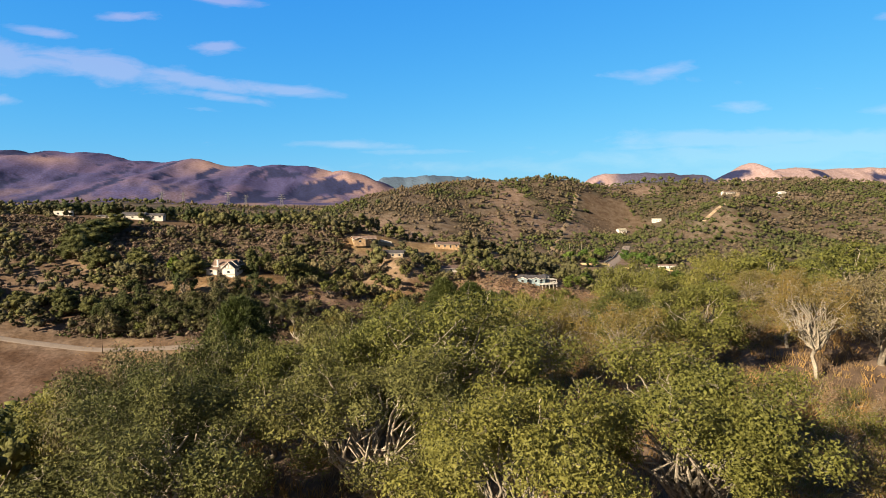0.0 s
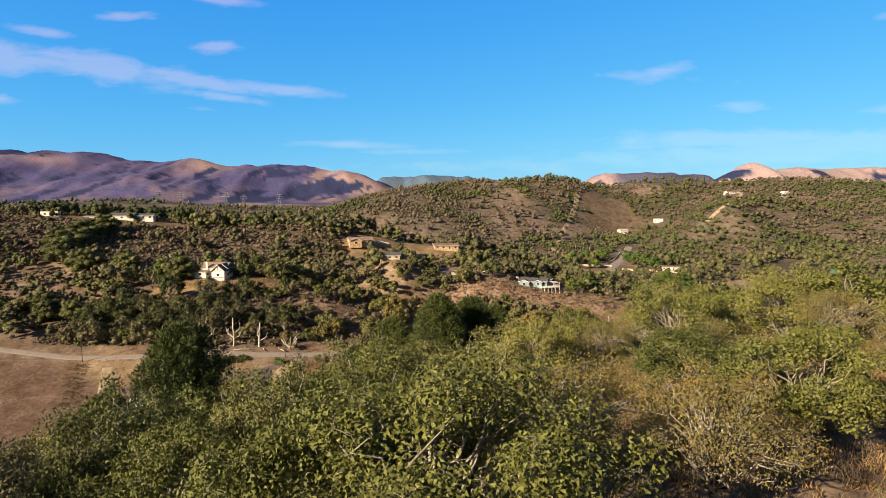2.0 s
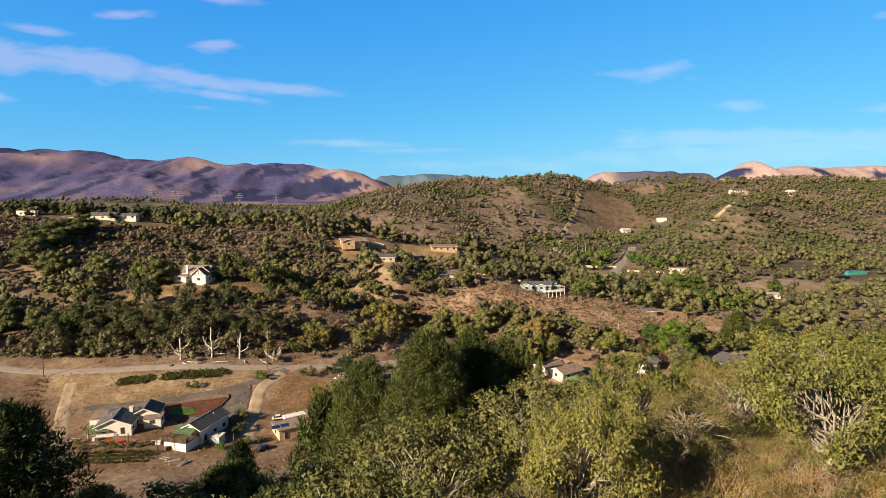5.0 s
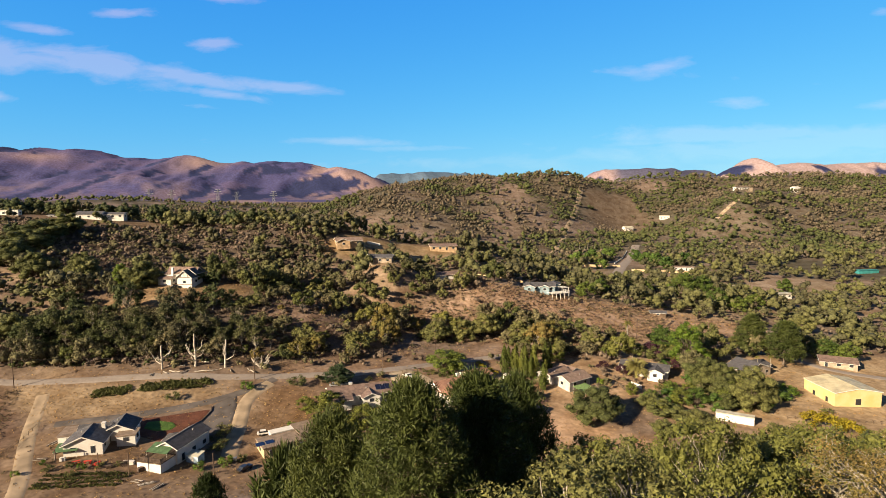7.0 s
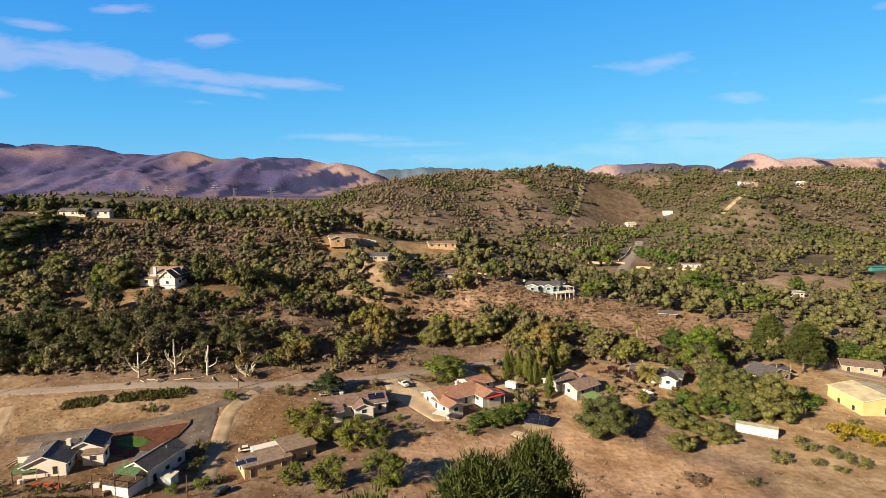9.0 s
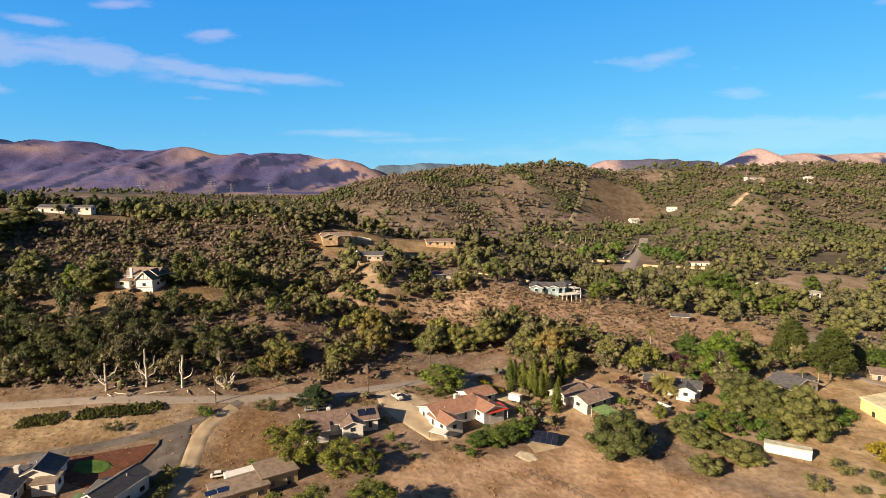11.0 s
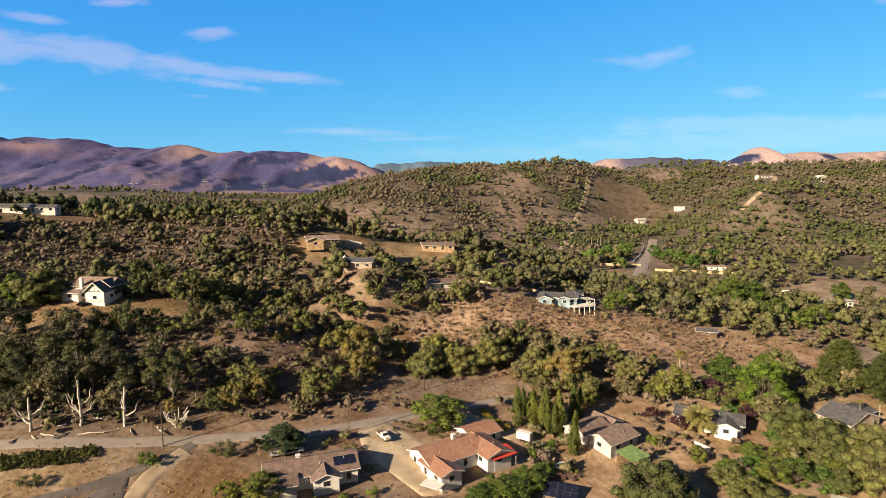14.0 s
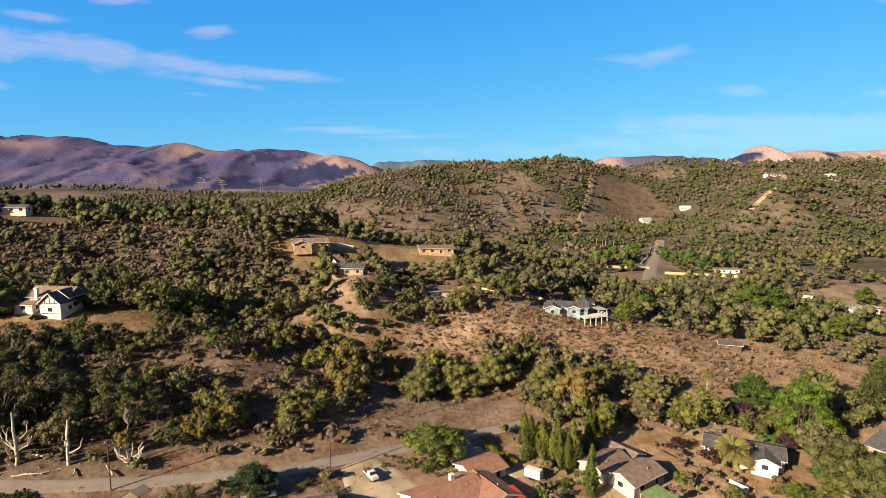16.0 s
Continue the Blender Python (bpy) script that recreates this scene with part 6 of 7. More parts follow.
for bx0, bx1, bz0, bz1 in ((-0.6, 6.6, 3.5, 3.7), (2.9, 3.1, 3.7, 6.4), (1.2, 1.4, 3.7, 5.0), (4.6, 4.8, 3.7, 5.0), (-0.6, 6.6, 0.1, 0.3)):
    part("beam", box(bx0, bx1, -5.58, -5.48, bz0, bz1), WOOD, farm, "dark timber beam")
for sgn in (-1, 1):
    part("beam", prism(((3 + sgn * 3.4, 3.65), (3 + sgn * 3.05, 3.65), (3, 6.25), (3, 6.5)), -5.6, -5.48, "y"), WOOD, farm, "dark timber beam")
house("house", 58, 366, -12, "pale blue house on the bank's edge with a white deck", [(0, 0, 17, 8, 2.9, "x", 0.32), (8, 5, 6, 6, 3.2, "y", 0.3), (-5.5, -4.5, 6, 6, 2.8, "y", 0.36), (3, -3.6, 5, 5, 2.8, "y", 0.34)], BLUE, GREY_ROOF)
house("shed", 122, 356, -18, "small dark hut on the dry bank", [(0, 0, 8, 5, 2.0, "x", 0.3)], WOOD, GREY_ROOF, category="hut")
house("shed", 241, 443, 12, "long white shed beside the field", [(0, 0, 19, 5, 3.2, "x", 0.1, dict(flat=True))], WHITE, PALE_ROOF, category="shed")
house("house", -57, 405, 18, "peach stucco house with a low brown roof", [(0, 0, 16, 10, 3.0, "x", 0.3), (-4, -5, 8, 6, 3.0, "y", 0.34)], PEACH, TAN_ROOF)
house("house", 3, 434, 8, "low house with a dark roof under oaks", [(0, 0, 18, 8, 2.8, "x", 0.28)], PEACH, BROWN_ROOF)
house("house", -32, 366, -5, "house with a blue-grey roof among oaks", [(0, 0, 13, 8, 2.8, "x", 0.34)], TAN, GREY_ROOF)
house("house", 4, 372, 18, "white-walled house with a brown roof among oaks", [(0, 0, 14, 8, 2.8, "x", 0.3)], WHITE, BROWN_ROOF)
house("house", -126, 481, 8, "two-storey white hillside house with a terrace", [(0, 0, 13, 8, 5.2, "x", 0.1, dict(flat=True))], WHITE, PALE_ROOF)
house("house", -240, 440, 10, "white ranch house with long low roofs", [(0, 0, 16, 9, 3.2, "x", 0.34), (-18, -2, 14, 6, 2.4, "x", 0.15), (14, 2, 14, 7, 2.8, "x", 0.3)], WHITE, GREY_ROOF)
house("shed", -289, 431, 8, "white storage shed on the hilltop", [(0, 0, 12, 4, 3.2, "x", 0.1, dict(flat=True, over=0.1))], WHITE, PALE_ROOF, category="shed")
house("house", 224, 562, -8, "pale low house behind a white wall", [(0, 0, 18, 7, 2.8, "x", 0.2)], WHITE, TAN_ROOF)
house("house", 245, 392, 25, "white gabled house beside gardens", [(0, 0, 14, 8, 3.0, "x", 0.3)], WHITE, GREY_ROOF)
house("house", 181, 297, -25, "house with a brown shingled roof", [(0, 0, 14, 9, 2.5, "x", 0.32)], TAN, BROWN_ROOF)
house("house", 290, 918, 15, "white gabled house at the head of the valley", [(0, 0, 14, 9, 4, "x", 0.5)], WHITE, PALE_ROOF)
house("house", 358, 948, -10, "white house on the far slope", [(0, 0, 14, 8, 5, "x", 0.2, dict(flat=True))], WHITE, PALE_ROOF)
house("house", 566, 956, 10, "white mansion with a tower on the far hill", [(0, 0, 30, 12, 7, "x", 0.2, dict(flat=True)), (4, 0, 10, 10, 12, "x", 0.3), (-20, 0, 14, 8, 4, "x", 0.2)], WHITE, WHITE)
house("house", 451, 896, 10, "long pale house on the ridge", [(0, 0, 22, 8, 3, "x", 0.2)], WHITE, TAN_ROOF)
house("stable", 370, 531, 4, "long low shelter with a turquoise roof", [(0, 0, 18, 5, 2.6, "x", 0.1, dict(flat=True, windows=False))], TURQ, TURQ, category="stable")

for x, y, z, rot in ((-52.2, 209.6, 3.25, 33), (-49.8, 211.2, 3.25, 33)):
    ob = tagged(new("roof_panel"), "dark solar panel lying on the gravel roof", "solar panel", "rooftop panels")
    part("panel", box(-1.2, 1.2, -1.0, 1.0, 0.1, 0.16), SOLAR, ob)
    part("frame", box(-1.25, 1.25, -1.05, 1.05, 0.0, 0.1), STEEL, ob)
    ob.matrix_basis = pose(x, y, ground_z(-47, 214) + z - 0.05, 6, 0, rot)
dr = tagged(new("barn_door"), "pair of small dark openings in the barn wall", "door")
part("opening", box(-1.0, 1.0, -8.62, -8.55, 0.3, 2.6), PANE, dr)
part("opening", box(-9.12, -9.02, -5.0, -3.8, 0.4, 2.2), PANE, dr)
part("opening", box(-9.12, -9.02, 2.0, 3.2, 0.4, 2.2), PANE, dr)
dr.matrix_basis = pose(157, 260, ground_z(157, 260), 0, 0, 2)


# ---- things of the valley ----
def rod(a, b, r, sides=6, r2=None):
    """A round bar from a to b as a bmesh."""
    V, F = tube([a, b], [r, r2 or r], sides)
    bm = bmesh.new()
    vs = [bm.verts.new(v) for v in V]
    for f in F:
        bm.faces.new([vs[i] for i in f])
    bm.faces.new(vs[:sides][::-1])
    bm.faces.new(vs[sides:])
    return bm


def lie(ob, x, y, rot=0.0, dz=0.0):
    ob.matrix_basis = pose(x, y, ground_z(x, y) + dz, 0, 0, rot)
    return ob


def utility_pole(x, y, h, rot, tank=False):
    root = tagged(new("utility_pole"), "tall weathered wooden utility pole with a crossarm", "utility pole", "utility poles")
    part("pole", rod((0, 0, -1), (0, 0, h), 0.17, 8, 0.12), POLEWOOD, root)
    arm = part("crossarm", box(-1.2, 1.2, -0.22, -0.12, h - 0.75, h - 0.6), POLEWOOD, root)
    for px in (-1.05, -0.45, 0.45, 1.05):
        part("insulator", rod((px, -0.17, h - 0.6), (px, -0.17, h - 0.42), 0.06), STEEL, arm)
    if tank:
        part("transformer", rod((0.32, 0, h - 2.4), (0.32, 0, h - 1.5), 0.26, 10), STEEL, root, "grey transformer can")
    return lie(root, x, y, rot)


POLES = ((-68.2, 254.2, 11.9, 75, True), (-21.4, 265.6, 11.2, 70, False), (-149, 242, 11.0, 85, False), (-1, 297, 9.5, 60, False), (-27, 442, 10.5, 20, False), (-44, 425, 10.0, 20, False),
         (98, 320, 10.0, 50, False), (134, 440, 10.0, 80, False), (236, 470, 10.0, 80, False))
for p in POLES:
    utility_pole(*p)
for (x, y, h) in ((-82, 193, 6.5), (-61, 197, 6.0), (-92, 196, 4.5), (-105, 198, 4.0)):
    ob = tagged(new("post"), "plain round wooden post standing in the yard", "post", "yard posts")
    part("pole", rod((0, 0, -0.5), (0, 0, h), 0.14, 7), POLEWOOD, ob)
    lie(ob, x, y)


def wire(a, b, sag=1.2):
    za, zb = ground_z(*a[:2]) + a[2] - 0.45, ground_z(*b[:2]) + b[2] - 0.45
    pts = [(a[0] + (b[0] - a[0]) * t, a[1] + (b[1] - a[1]) * t, za + (zb - za) * t - sag * 4 * t * (1 - t)) for t in np.linspace(0, 1, 9)]
    V, F = tube(pts, [0.035] * 9, 4)
    me = mesh_np("cable", V, F)
    me.materials.append(TYRE)
    tagged(new("cable", me), "thin dark overhead cable strung between poles", "cable", "overhead cables")


for a, b in ((2, 0), (0, 1), (1, 3), (7, 8), (4, 5)):
    wire(POLES[a], POLES[b])


def snag(x, y, h, seed, limbs, label):
    """A dead, lopped tree: a bleached stem and sawn-off arms."""
    rng = np.random.default_rng(seed)
    root = tagged(new("dead_tree"), label, "dead tree", "lopped dead trees")
    V, F = limb((0, 0, -0.5), (rng.normal() * 0.3, 0, h), 0.42, 0.24, rng, 0.02, 6, 8)
    me = mesh_np("trunk", V, F, True)
    me.materials.append(SNAG)
    new("trunk", me).parent = root
    for i in range(limbs):
        a = i * 2.4 + rng.uniform(-0.5, 0.5)
        z = h * rng.uniform(0.15, 0.5)
        out_by, up = rng.uniform(2.4, 4.6), rng.uniform(2.5, 5.0)
        elbow = np.array((math.cos(a) * out_by * 0.7, math.sin(a) * out_by * 0.5, z + up * 0.35))
        tip = np.array((math.cos(a) * out_by, math.sin(a) * out_by * 0.7, z + up))
        pieces = [limb((0, 0, z), elbow, 0.22, 0.16, rng, 0.08, 3, 6), limb(elbow, tip, 0.16, 0.08, rng, 0.08, 3, 6)]
        if i % 2:
            pieces.append(limb(elbow, elbow + np.array((0.4, 0.3, up * 0.6)), 0.13, 0.06, rng, 0.1, 3, 5))
        me = mesh_np("branch", *join(pieces), True)
        me.materials.append(SNAG)
        new("branch", me).parent = root
    lie(root, x, y)


snag(-103.4, 255.5, 9.0, 1, 5, "bleached lopped dead tree with forked arms")
snag(-92.3, 258.8, 12.6, 2, 5, "tall bleached dead trunk with sawn arms")
snag(-81.5, 260.5, 11.0, 3, 3, "slim bleached dead trunk with a fork")
snag(-68.5, 262.5, 3.0, 4, 9, "low bleached dead tree with many upright arms")


def log(x, y, length, r, rot, mat=SNAG):
    rng = np.random.default_rng(int(abs(x * 10 + y)))
    V, F = limb((-length / 2, 0, r * 0.8), (length / 2, 0, r * 0.9), r, r * 0.6, rng, 0.03, 5, 7)
    me = mesh_np("log", V, F, True)
    me.materials.append(mat)
    ob = new("log", me)
    tagged(ob, "fallen grey log lying on dry ground", "log", "fallen logs")
    lie(ob, x, y, rot)


for i, (x, y) in enumerate(((-101, 253), (-98, 254), (-88, 256), (-84, 258), (-94, 255), (-105, 252), (-79, 259), (-72, 260), (-90, 262), (-99, 258))):
    log(x, y, 3 + (i * 1.7) % 4, 0.18 + 0.04 * (i % 3), 25 * i - 40)


def pickup(x, y, rot):
    root = tagged(new("pickup_truck"), "white pickup truck with a timber rack on its bed", "truck")
    bm = box(-2.7, 2.7, -0.95, 0.95, 0.55, 1.05)
    add_box(bm, 1.0, 2.6, -0.9, 0.9, 1.05, 1.25)
    bmesh.ops.bevel(bm, geom=bm.edges[:], offset=0.08, segments=2, affect="EDGES")
    part("body", bm, WHITE, root)
    cab = prism(((-0.4, 1.05), (1.3, 1.05), (0.8, 1.85), (-0.3, 1.85)), -0.85, 0.85, "y")
    part("cab", cab, WHITE, root)
    part("windscreen", prism(((0.84, 1.82), (1.32, 1.1), (1.36, 1.12), (0.88, 1.84)), -0.75, 0.75, "y"), PANE, root)
    part("bed", box(-2.7, -0.5, -0.95, 0.95, 1.05, 1.35), WOOD, root, "dark open load bed")
    for px in (-2.6, -1.6, -0.6):
        for py in (-0.9, 0.9):
            part("rack_post", rod((px, py, 1.3), (px, py, 2.5), 0.05, 5), WOOD, root)
    for py in (-0.9, 0.9):
        for pz in (1.9, 2.45):
            part("rack_rail", rod((-2.7, py, pz), (-0.5, py, pz), 0.05, 5), WOOD, root)
    for px in (-1.7, 1.8):
        for py in (-0.9, 0.9):
            w = part("wheel", rod((px, py - 0.12, 0.38), (px, py + 0.12, 0.38), 0.38, 14), TYRE, root)
            part("rim", rod((px, py - 0.13, 0.38), (px, py + 0.13, 0.38), 0.2, 10), STEEL, w)
    lie(root, x, y, rot, 0.18)


pickup(-11.5, 265, -58)


def car(x, y, rot, mat, label):
    root = tagged(new("car"), label, "car", "parked cars")
    bm = box(-2.2, 2.2, -0.88, 0.88, 0.4, 0.95)
    bmesh.ops.bevel(bm, geom=bm.edges[:], offset=0.12, segments=2, affect="EDGES")
    part("body", bm, mat, root)
    part("cabin", prism(((-1.7, 0.93), (1.1, 0.93), (0.5, 1.45), (-1.2, 1.45)), -0.78, 0.78, "y"), PANE, root)
    part("roof", box(-1.2, 0.5, -0.76, 0.76, 1.45, 1.5), mat, root)
    for px in (-1.35, 1.35):
        for py in (-0.82, 0.82):
            part("wheel", rod((px, py - 0.1, 0.32), (px, py + 0.1, 0.32), 0.32, 12), TYRE, root)
    lie(root, x, y, rot, 0.1)


DARKCAR = material("dark_car_paint", (0.02, 0.022, 0.028), 0.3, 0.05, spec=0.5)
SILVER = material("silver_car_paint", (0.45, 0.45, 0.47), 0.35, 0.05, metal=0.3)
car(-54.5, 221, 20, WHITE, "white car parked behind the cream house")
car(-53.5, 200, 60, DARKCAR, "dark car parked on the dirt drive")
car(-38, 254, 15, SILVER, "silver car parked behind the brown-roofed house")
car(-34, 255.5, 25, WHITE, "white car parked beside the lane")
car(-124, 313, 30, DARKCAR, "dark car parked at the white farmhouse")

# horse trailer, garden shelter, solar array
tr = tagged(new("trailer"), "white box trailer parked behind the tiled house", "trailer")
bm = box(-2.2, 2.2, -1.1, 1.1, 0.5, 2.7)
bmesh.ops.bevel(bm, geom=bm.edges[:], offset=0.15, segments=2, affect="EDGES")
part("body", bm, WHITE, tr)
part("drawbar", box(2.2, 3.3, -0.08, 0.08, 0.5, 0.62), STEEL, tr)
for px in (-0.5, 0.5):
    for py in (-1.1, 1.1):
        part("wheel", rod((px, py - 0.1, 0.35), (px, py + 0.1, 0.35), 0.35, 12), TYRE, tr)
lie(tr, 29, 270, -35, 0.1)
cp = tagged(new("carport"), "small shelter with a flat white roof", "carport")
part("roof", box(-2.6, 2.6, -1.7, 1.7, 2.2, 2.32), WHITE, cp)
for px in (-2.4, 2.4):
    for py in (-1.5, 1.5):
        part("post", rod((px, py, -0.4), (px, py, 2.2), 0.07), WOOD, cp)
lie(cp, 2.5, 243.5, -30)
sol = tagged(new("solar_array"), "tilted dark solar panels on a frame over bare soil", "solar panels")
for i in range(5):
    for j in range(2):
        bm = box(-4.3 + i * 1.75, -2.62 + i * 1.75, -2.3 + j * 2.35, -0.02 + j * 2.35, 0, 0.06)
        pn = part("panel", bm, SOLAR, sol)
        pn.matrix_basis = pose(0, 0, 1.45, 24, 0, 0)
        fr = part("frame", box(-4.33 + i * 1.75, -2.59 + i * 1.75, -2.33 + j * 2.35, 0.01 + j * 2.35, -0.05, 0.0), STEEL, pn)
for px in (-3.5, 0, 3.5):
    part("leg", rod((px, -1.9, -0.5), (px, -1.9, 0.65), 0.07), STEEL, sol)
    part("leg", rod((px, 1.9, -0.5), (px, 1.9, 2.2), 0.07), STEEL, sol)
lie(sol, 34.5, 246.5, -22)
slab("pavement", [(28.5, 247), (31, 240.5), (40, 244.5), (38, 250)], DIRT, "pale bare soil round the solar panels", 0.08)
slab("pavement", [(25, 238), (28, 235.5), (31, 237), (30, 239.5), (27, 240.5)], material("white_sand", (0.55, 0.46, 0.33), 0.95, 0.2, 0.5, 0.3, fine=3), "heap of pale sand on the paddock", 0.15)


def fence(pts, gap, h, mat, label, rails=(0.5, 0.95), lean=0.0, seed=1):
    rng = np.random.default_rng(seed)
    root = tagged(new("fence"), label, "fence", "fences")
    P = np.array(pts, float)
    t = np.concatenate([[0], np.cumsum(np.hypot(*np.diff(P, axis=0).T))])
    s = np.arange(0, t[-1] + 0.01, gap)
    X, Y = np.interp(s, t, P[:, 0]), np.interp(s, t, P[:, 1])
    Z = height(X, Y)
    for x, y, z in zip(X, Y, Z):
        part("post", rod((x, y, z - 0.4), (x + rng.normal() * lean, y + rng.normal() * lean, z + h), 0.09, 5), mat, root)
    for i in range(len(s) - 1):
        for r in rails:
            if rng.uniform() < 0.85 or lean == 0:
                part("rail", rod((X[i], Y[i], Z[i] + r * h), (X[i + 1], Y[i + 1], Z[i + 1] + r * h), 0.05, 4), mat, root)


fence([(26, 230), (30, 227), (36, 223.5), (45, 213), (49, 203), (51, 194)], 2.2, 1.3, POLEWOOD, "leaning dark split-rail fence round the paddock", (0.5, 0.9), 0.2, 3)
fence([(-142, 305), (-131, 307.5), (-118, 310), (-112, 314)], 2.4, 1.2, WOOD, "low wooden rail fence in front of the farmhouse", seed=4)
fence([(124, 240), (150, 238), (180, 232)], 2.6, 1.2, WOOD, "low rail fence before the yellow barn", seed=5)
fence([(-124, 218), (-122, 200), (-118, 180)], 2.4, 1.3, WOOD, "old wire and post fence beside the mown field", seed=6, lean=0.1)


def garden_wall(pts, h, mat, label, thick=0.35):
    P = np.array(pts, float)
    t = np.concatenate([[0], np.cumsum(np.hypot(*np.diff(P, axis=0).T))])
    s = np.linspace(0, t[-1], int(t[-1] / 3) + 2)
    X, Y = np.interp(s, t, P[:, 0]), np.interp(s, t, P[:, 1])
    Z = height(X, Y)
    dx, dy = np.gradient(X), np.gradient(Y)
    l = np.hypot(dx, dy)
    nx, ny = -dy / l * thick / 2, dx / l * thick / 2
    V, F = [], []
    for i in range(len(s)):
        for sx, z in ((-1, Z[i] - 1), (1, Z[i] - 1), (1, Z[i] + h), (-1, Z[i] + h)):
            V.append((X[i] + sx * nx[i], Y[i] + sx * ny[i], z))
    for i in range(len(s) - 1):
        for k in range(4):
            F.append((4 * i + k, 4 * i + (k + 1) % 4, 4 * i + 4 + (k + 1) % 4, 4 * i + 4 + k))
    F += [(3, 2, 1, 0), tuple(len(V) - 4 + k for k in range(4))]
    me = mesh_np("garden_wall", V, F)
    me.materials.append(mat)
    tagged(new("garden_wall", me), label, "wall")


garden_wall([(138, 580), (155, 578), (171, 576.5)], 2.0, CREAM, "cream boundary wall before a garden")
garden_wall([(174.5, 555), (200, 549), (230, 542)], 2.0, CREAM, "pale boundary wall along the far road")
garden_wall([(188, 486), (212, 482), (236, 478)], 2.0, WHITE, "long white boundary wall beside the field")
garden_wall([(174, 604), (196, 650), (217, 698)], 1.4, WHITE, "low white wall climbing beside the road")
garden_wall([(66, 283), (71, 277), (78, 270)], 1.0, WOOD, "low weathered board fence round the dry yard", 0.12)
garden_wall([(78.5, 269.5), (81.5, 266)], 1.6, WHITE, "white garden wall beside the palm")
garden_wall([(-76.5, 234.5), (-75.6, 232.0), (-76.6, 224), (-78.5, 215)], 0.5, POLEWOOD, "low dark timber edging round the mulch bed", 0.3)
garden_wall([(10, 392), (22, 396), (30, 388), (38, 384)], 1.1, CREAM, "pale low retaining wall above the brown roof")
garden_wall([(40, 392), (48, 384), (52, 376)], 1.2, CREAM, "pale low wall behind the blue house")
garden_wall([(-50, 402), (-44, 397), (-40, 393)], 1.6, WHITE, "white garden wall stepping down the slope")
garden_wall([(-46, 414), (-38, 416)], 1.5, WHITE, "white wall beside the drive")


def deck(x, y, z, rot):
    root = tagged(new("deck"), "white timber deck on tall posts with railings", "deck")
    part("floor", box(-5.5, 5.5, -3, 3, -0.2, 0), WHITE, root)
    for px in np.linspace(-5.3, 5.3, 5):
        for py in (-2.8, 2.8):
            part("post", box(px - 0.12, px + 0.12, py - 0.12, py + 0.12, -4.5, -0.2), WHITE, root)
    for px in np.linspace(-5.4, 5.4, 10):
        part("railing_post", box(px - 0.06, px + 0.06, -3, -2.88, 0, 1.05), WHITE, root)
    for py in (-3.0, -1.0, 1.0, 2.9):
        part("railing_post", box(5.36, 5.48, py, py + 0.12, 0, 1.05), WHITE, root)
    for pz in (0.45, 0.98):
        part("rail", box(-5.5, 5.5, -3.02, -2.9, pz, pz + 0.12), WHITE, root)
        part("rail", box(5.38, 5.5, -2.9, 3, pz, pz + 0.12), WHITE, root)
    for px in (1.0, 5.2):
        part("pergola_post", box(px - 0.1, px + 0.1, -2.7, -2.5, 0, 2.7), WHITE, root)
    for py in np.linspace(-2.6, 2.6, 6):
        part("pergola_beam", box(0.8, 5.5, py, py + 0.14, 2.7, 2.85), WHITE, root)
    root.matrix_basis = pose(x, y, z, 0, 0, rot)


deck(67, 359, ground_z(60, 366) + 0.3, 20)


def pylon(x, y, h):
    root = tagged(new("pylon"), "grey steel lattice power pylon on the far plain", "pylon", "power pylons")
    w = h * 0.11
    for sx in (-1, 1):
        for sy in (-1, 1):
            part("leg", rod((sx * w, sy * w, -1), (sx * w * 0.2, sy * w * 0.2, h), 0.55, 4, 0.35), STEEL, root)
    for k in range(5):
        a, b = k / 5, (k + 1) / 5
        wa, wb = w * (1 - 0.8 * a), w * (1 - 0.8 * b)
        part("brace", rod((-wa, -wa, a * h), (wb, -wb, b * h), 0.3, 4), STEEL, root)
        part("brace", rod((wa, -wa, a * h), (-wb, -wb, b * h), 0.3, 4), STEEL, root)
    for z, l in ((0.72, 0.26), (0.86, 0.22), (0.98, 0.16)):
        part("crossarm", rod((-h * l, 0, h * z), (h * l, 0, h * z), 0.4, 4), STEEL, root)
    lie(root, x, y)


for x, y in ((-743, 1500), (-700, 1530), (-560, 1480), (-570, 1640), (-455, 1600)):
    pylon(x, y, 42)

# awnings and terraces of the near houses
aw = tagged(new("awning"), "sloping green canvas awning over a terrace", "awning", "awnings")
part("canvas", prism(((-2, 1.6), (2, 2.7), (2, 2.82), (-2, 1.72)), -3.4, 3.4, "x"), GREEN, aw)
for px in (-3.3, 3.3):
    part("post", rod((px, -1.9, 0.3), (px, -1.9, 1.66), 0.06), WHITE, aw)
aw.matrix_basis = pose(-77.3, 201.2, ground_z(-75, 205) + 2.3, 0, 0, -14)
aw2 = tagged(new("awning"), "green and white canvas awning over a yard", "awning", "awnings")
part("canvas", prism(((-2.2, 2.0), (2.2, 2.8), (2.2, 2.9), (-2.2, 2.1)), -3.0, 3.0, "x"), GREEN, aw2)
for px in (-2.7, 2.7):
    part("post", rod((px, -2.0, -0.5), (px, -2.0, 2.05), 0.06), WHITE, aw2)
lie(aw2, -104.5, 202.6, 14)
aw3 = tagged(new("awning"), "bright red canvas awning over a patio", "awning", "awnings")
part("canvas", prism(((-2.4, 2.2), (2.4, 3.0), (2.4, 3.1), (-2.4, 2.3)), -4.0, 4.0, "x"), RED, aw3)
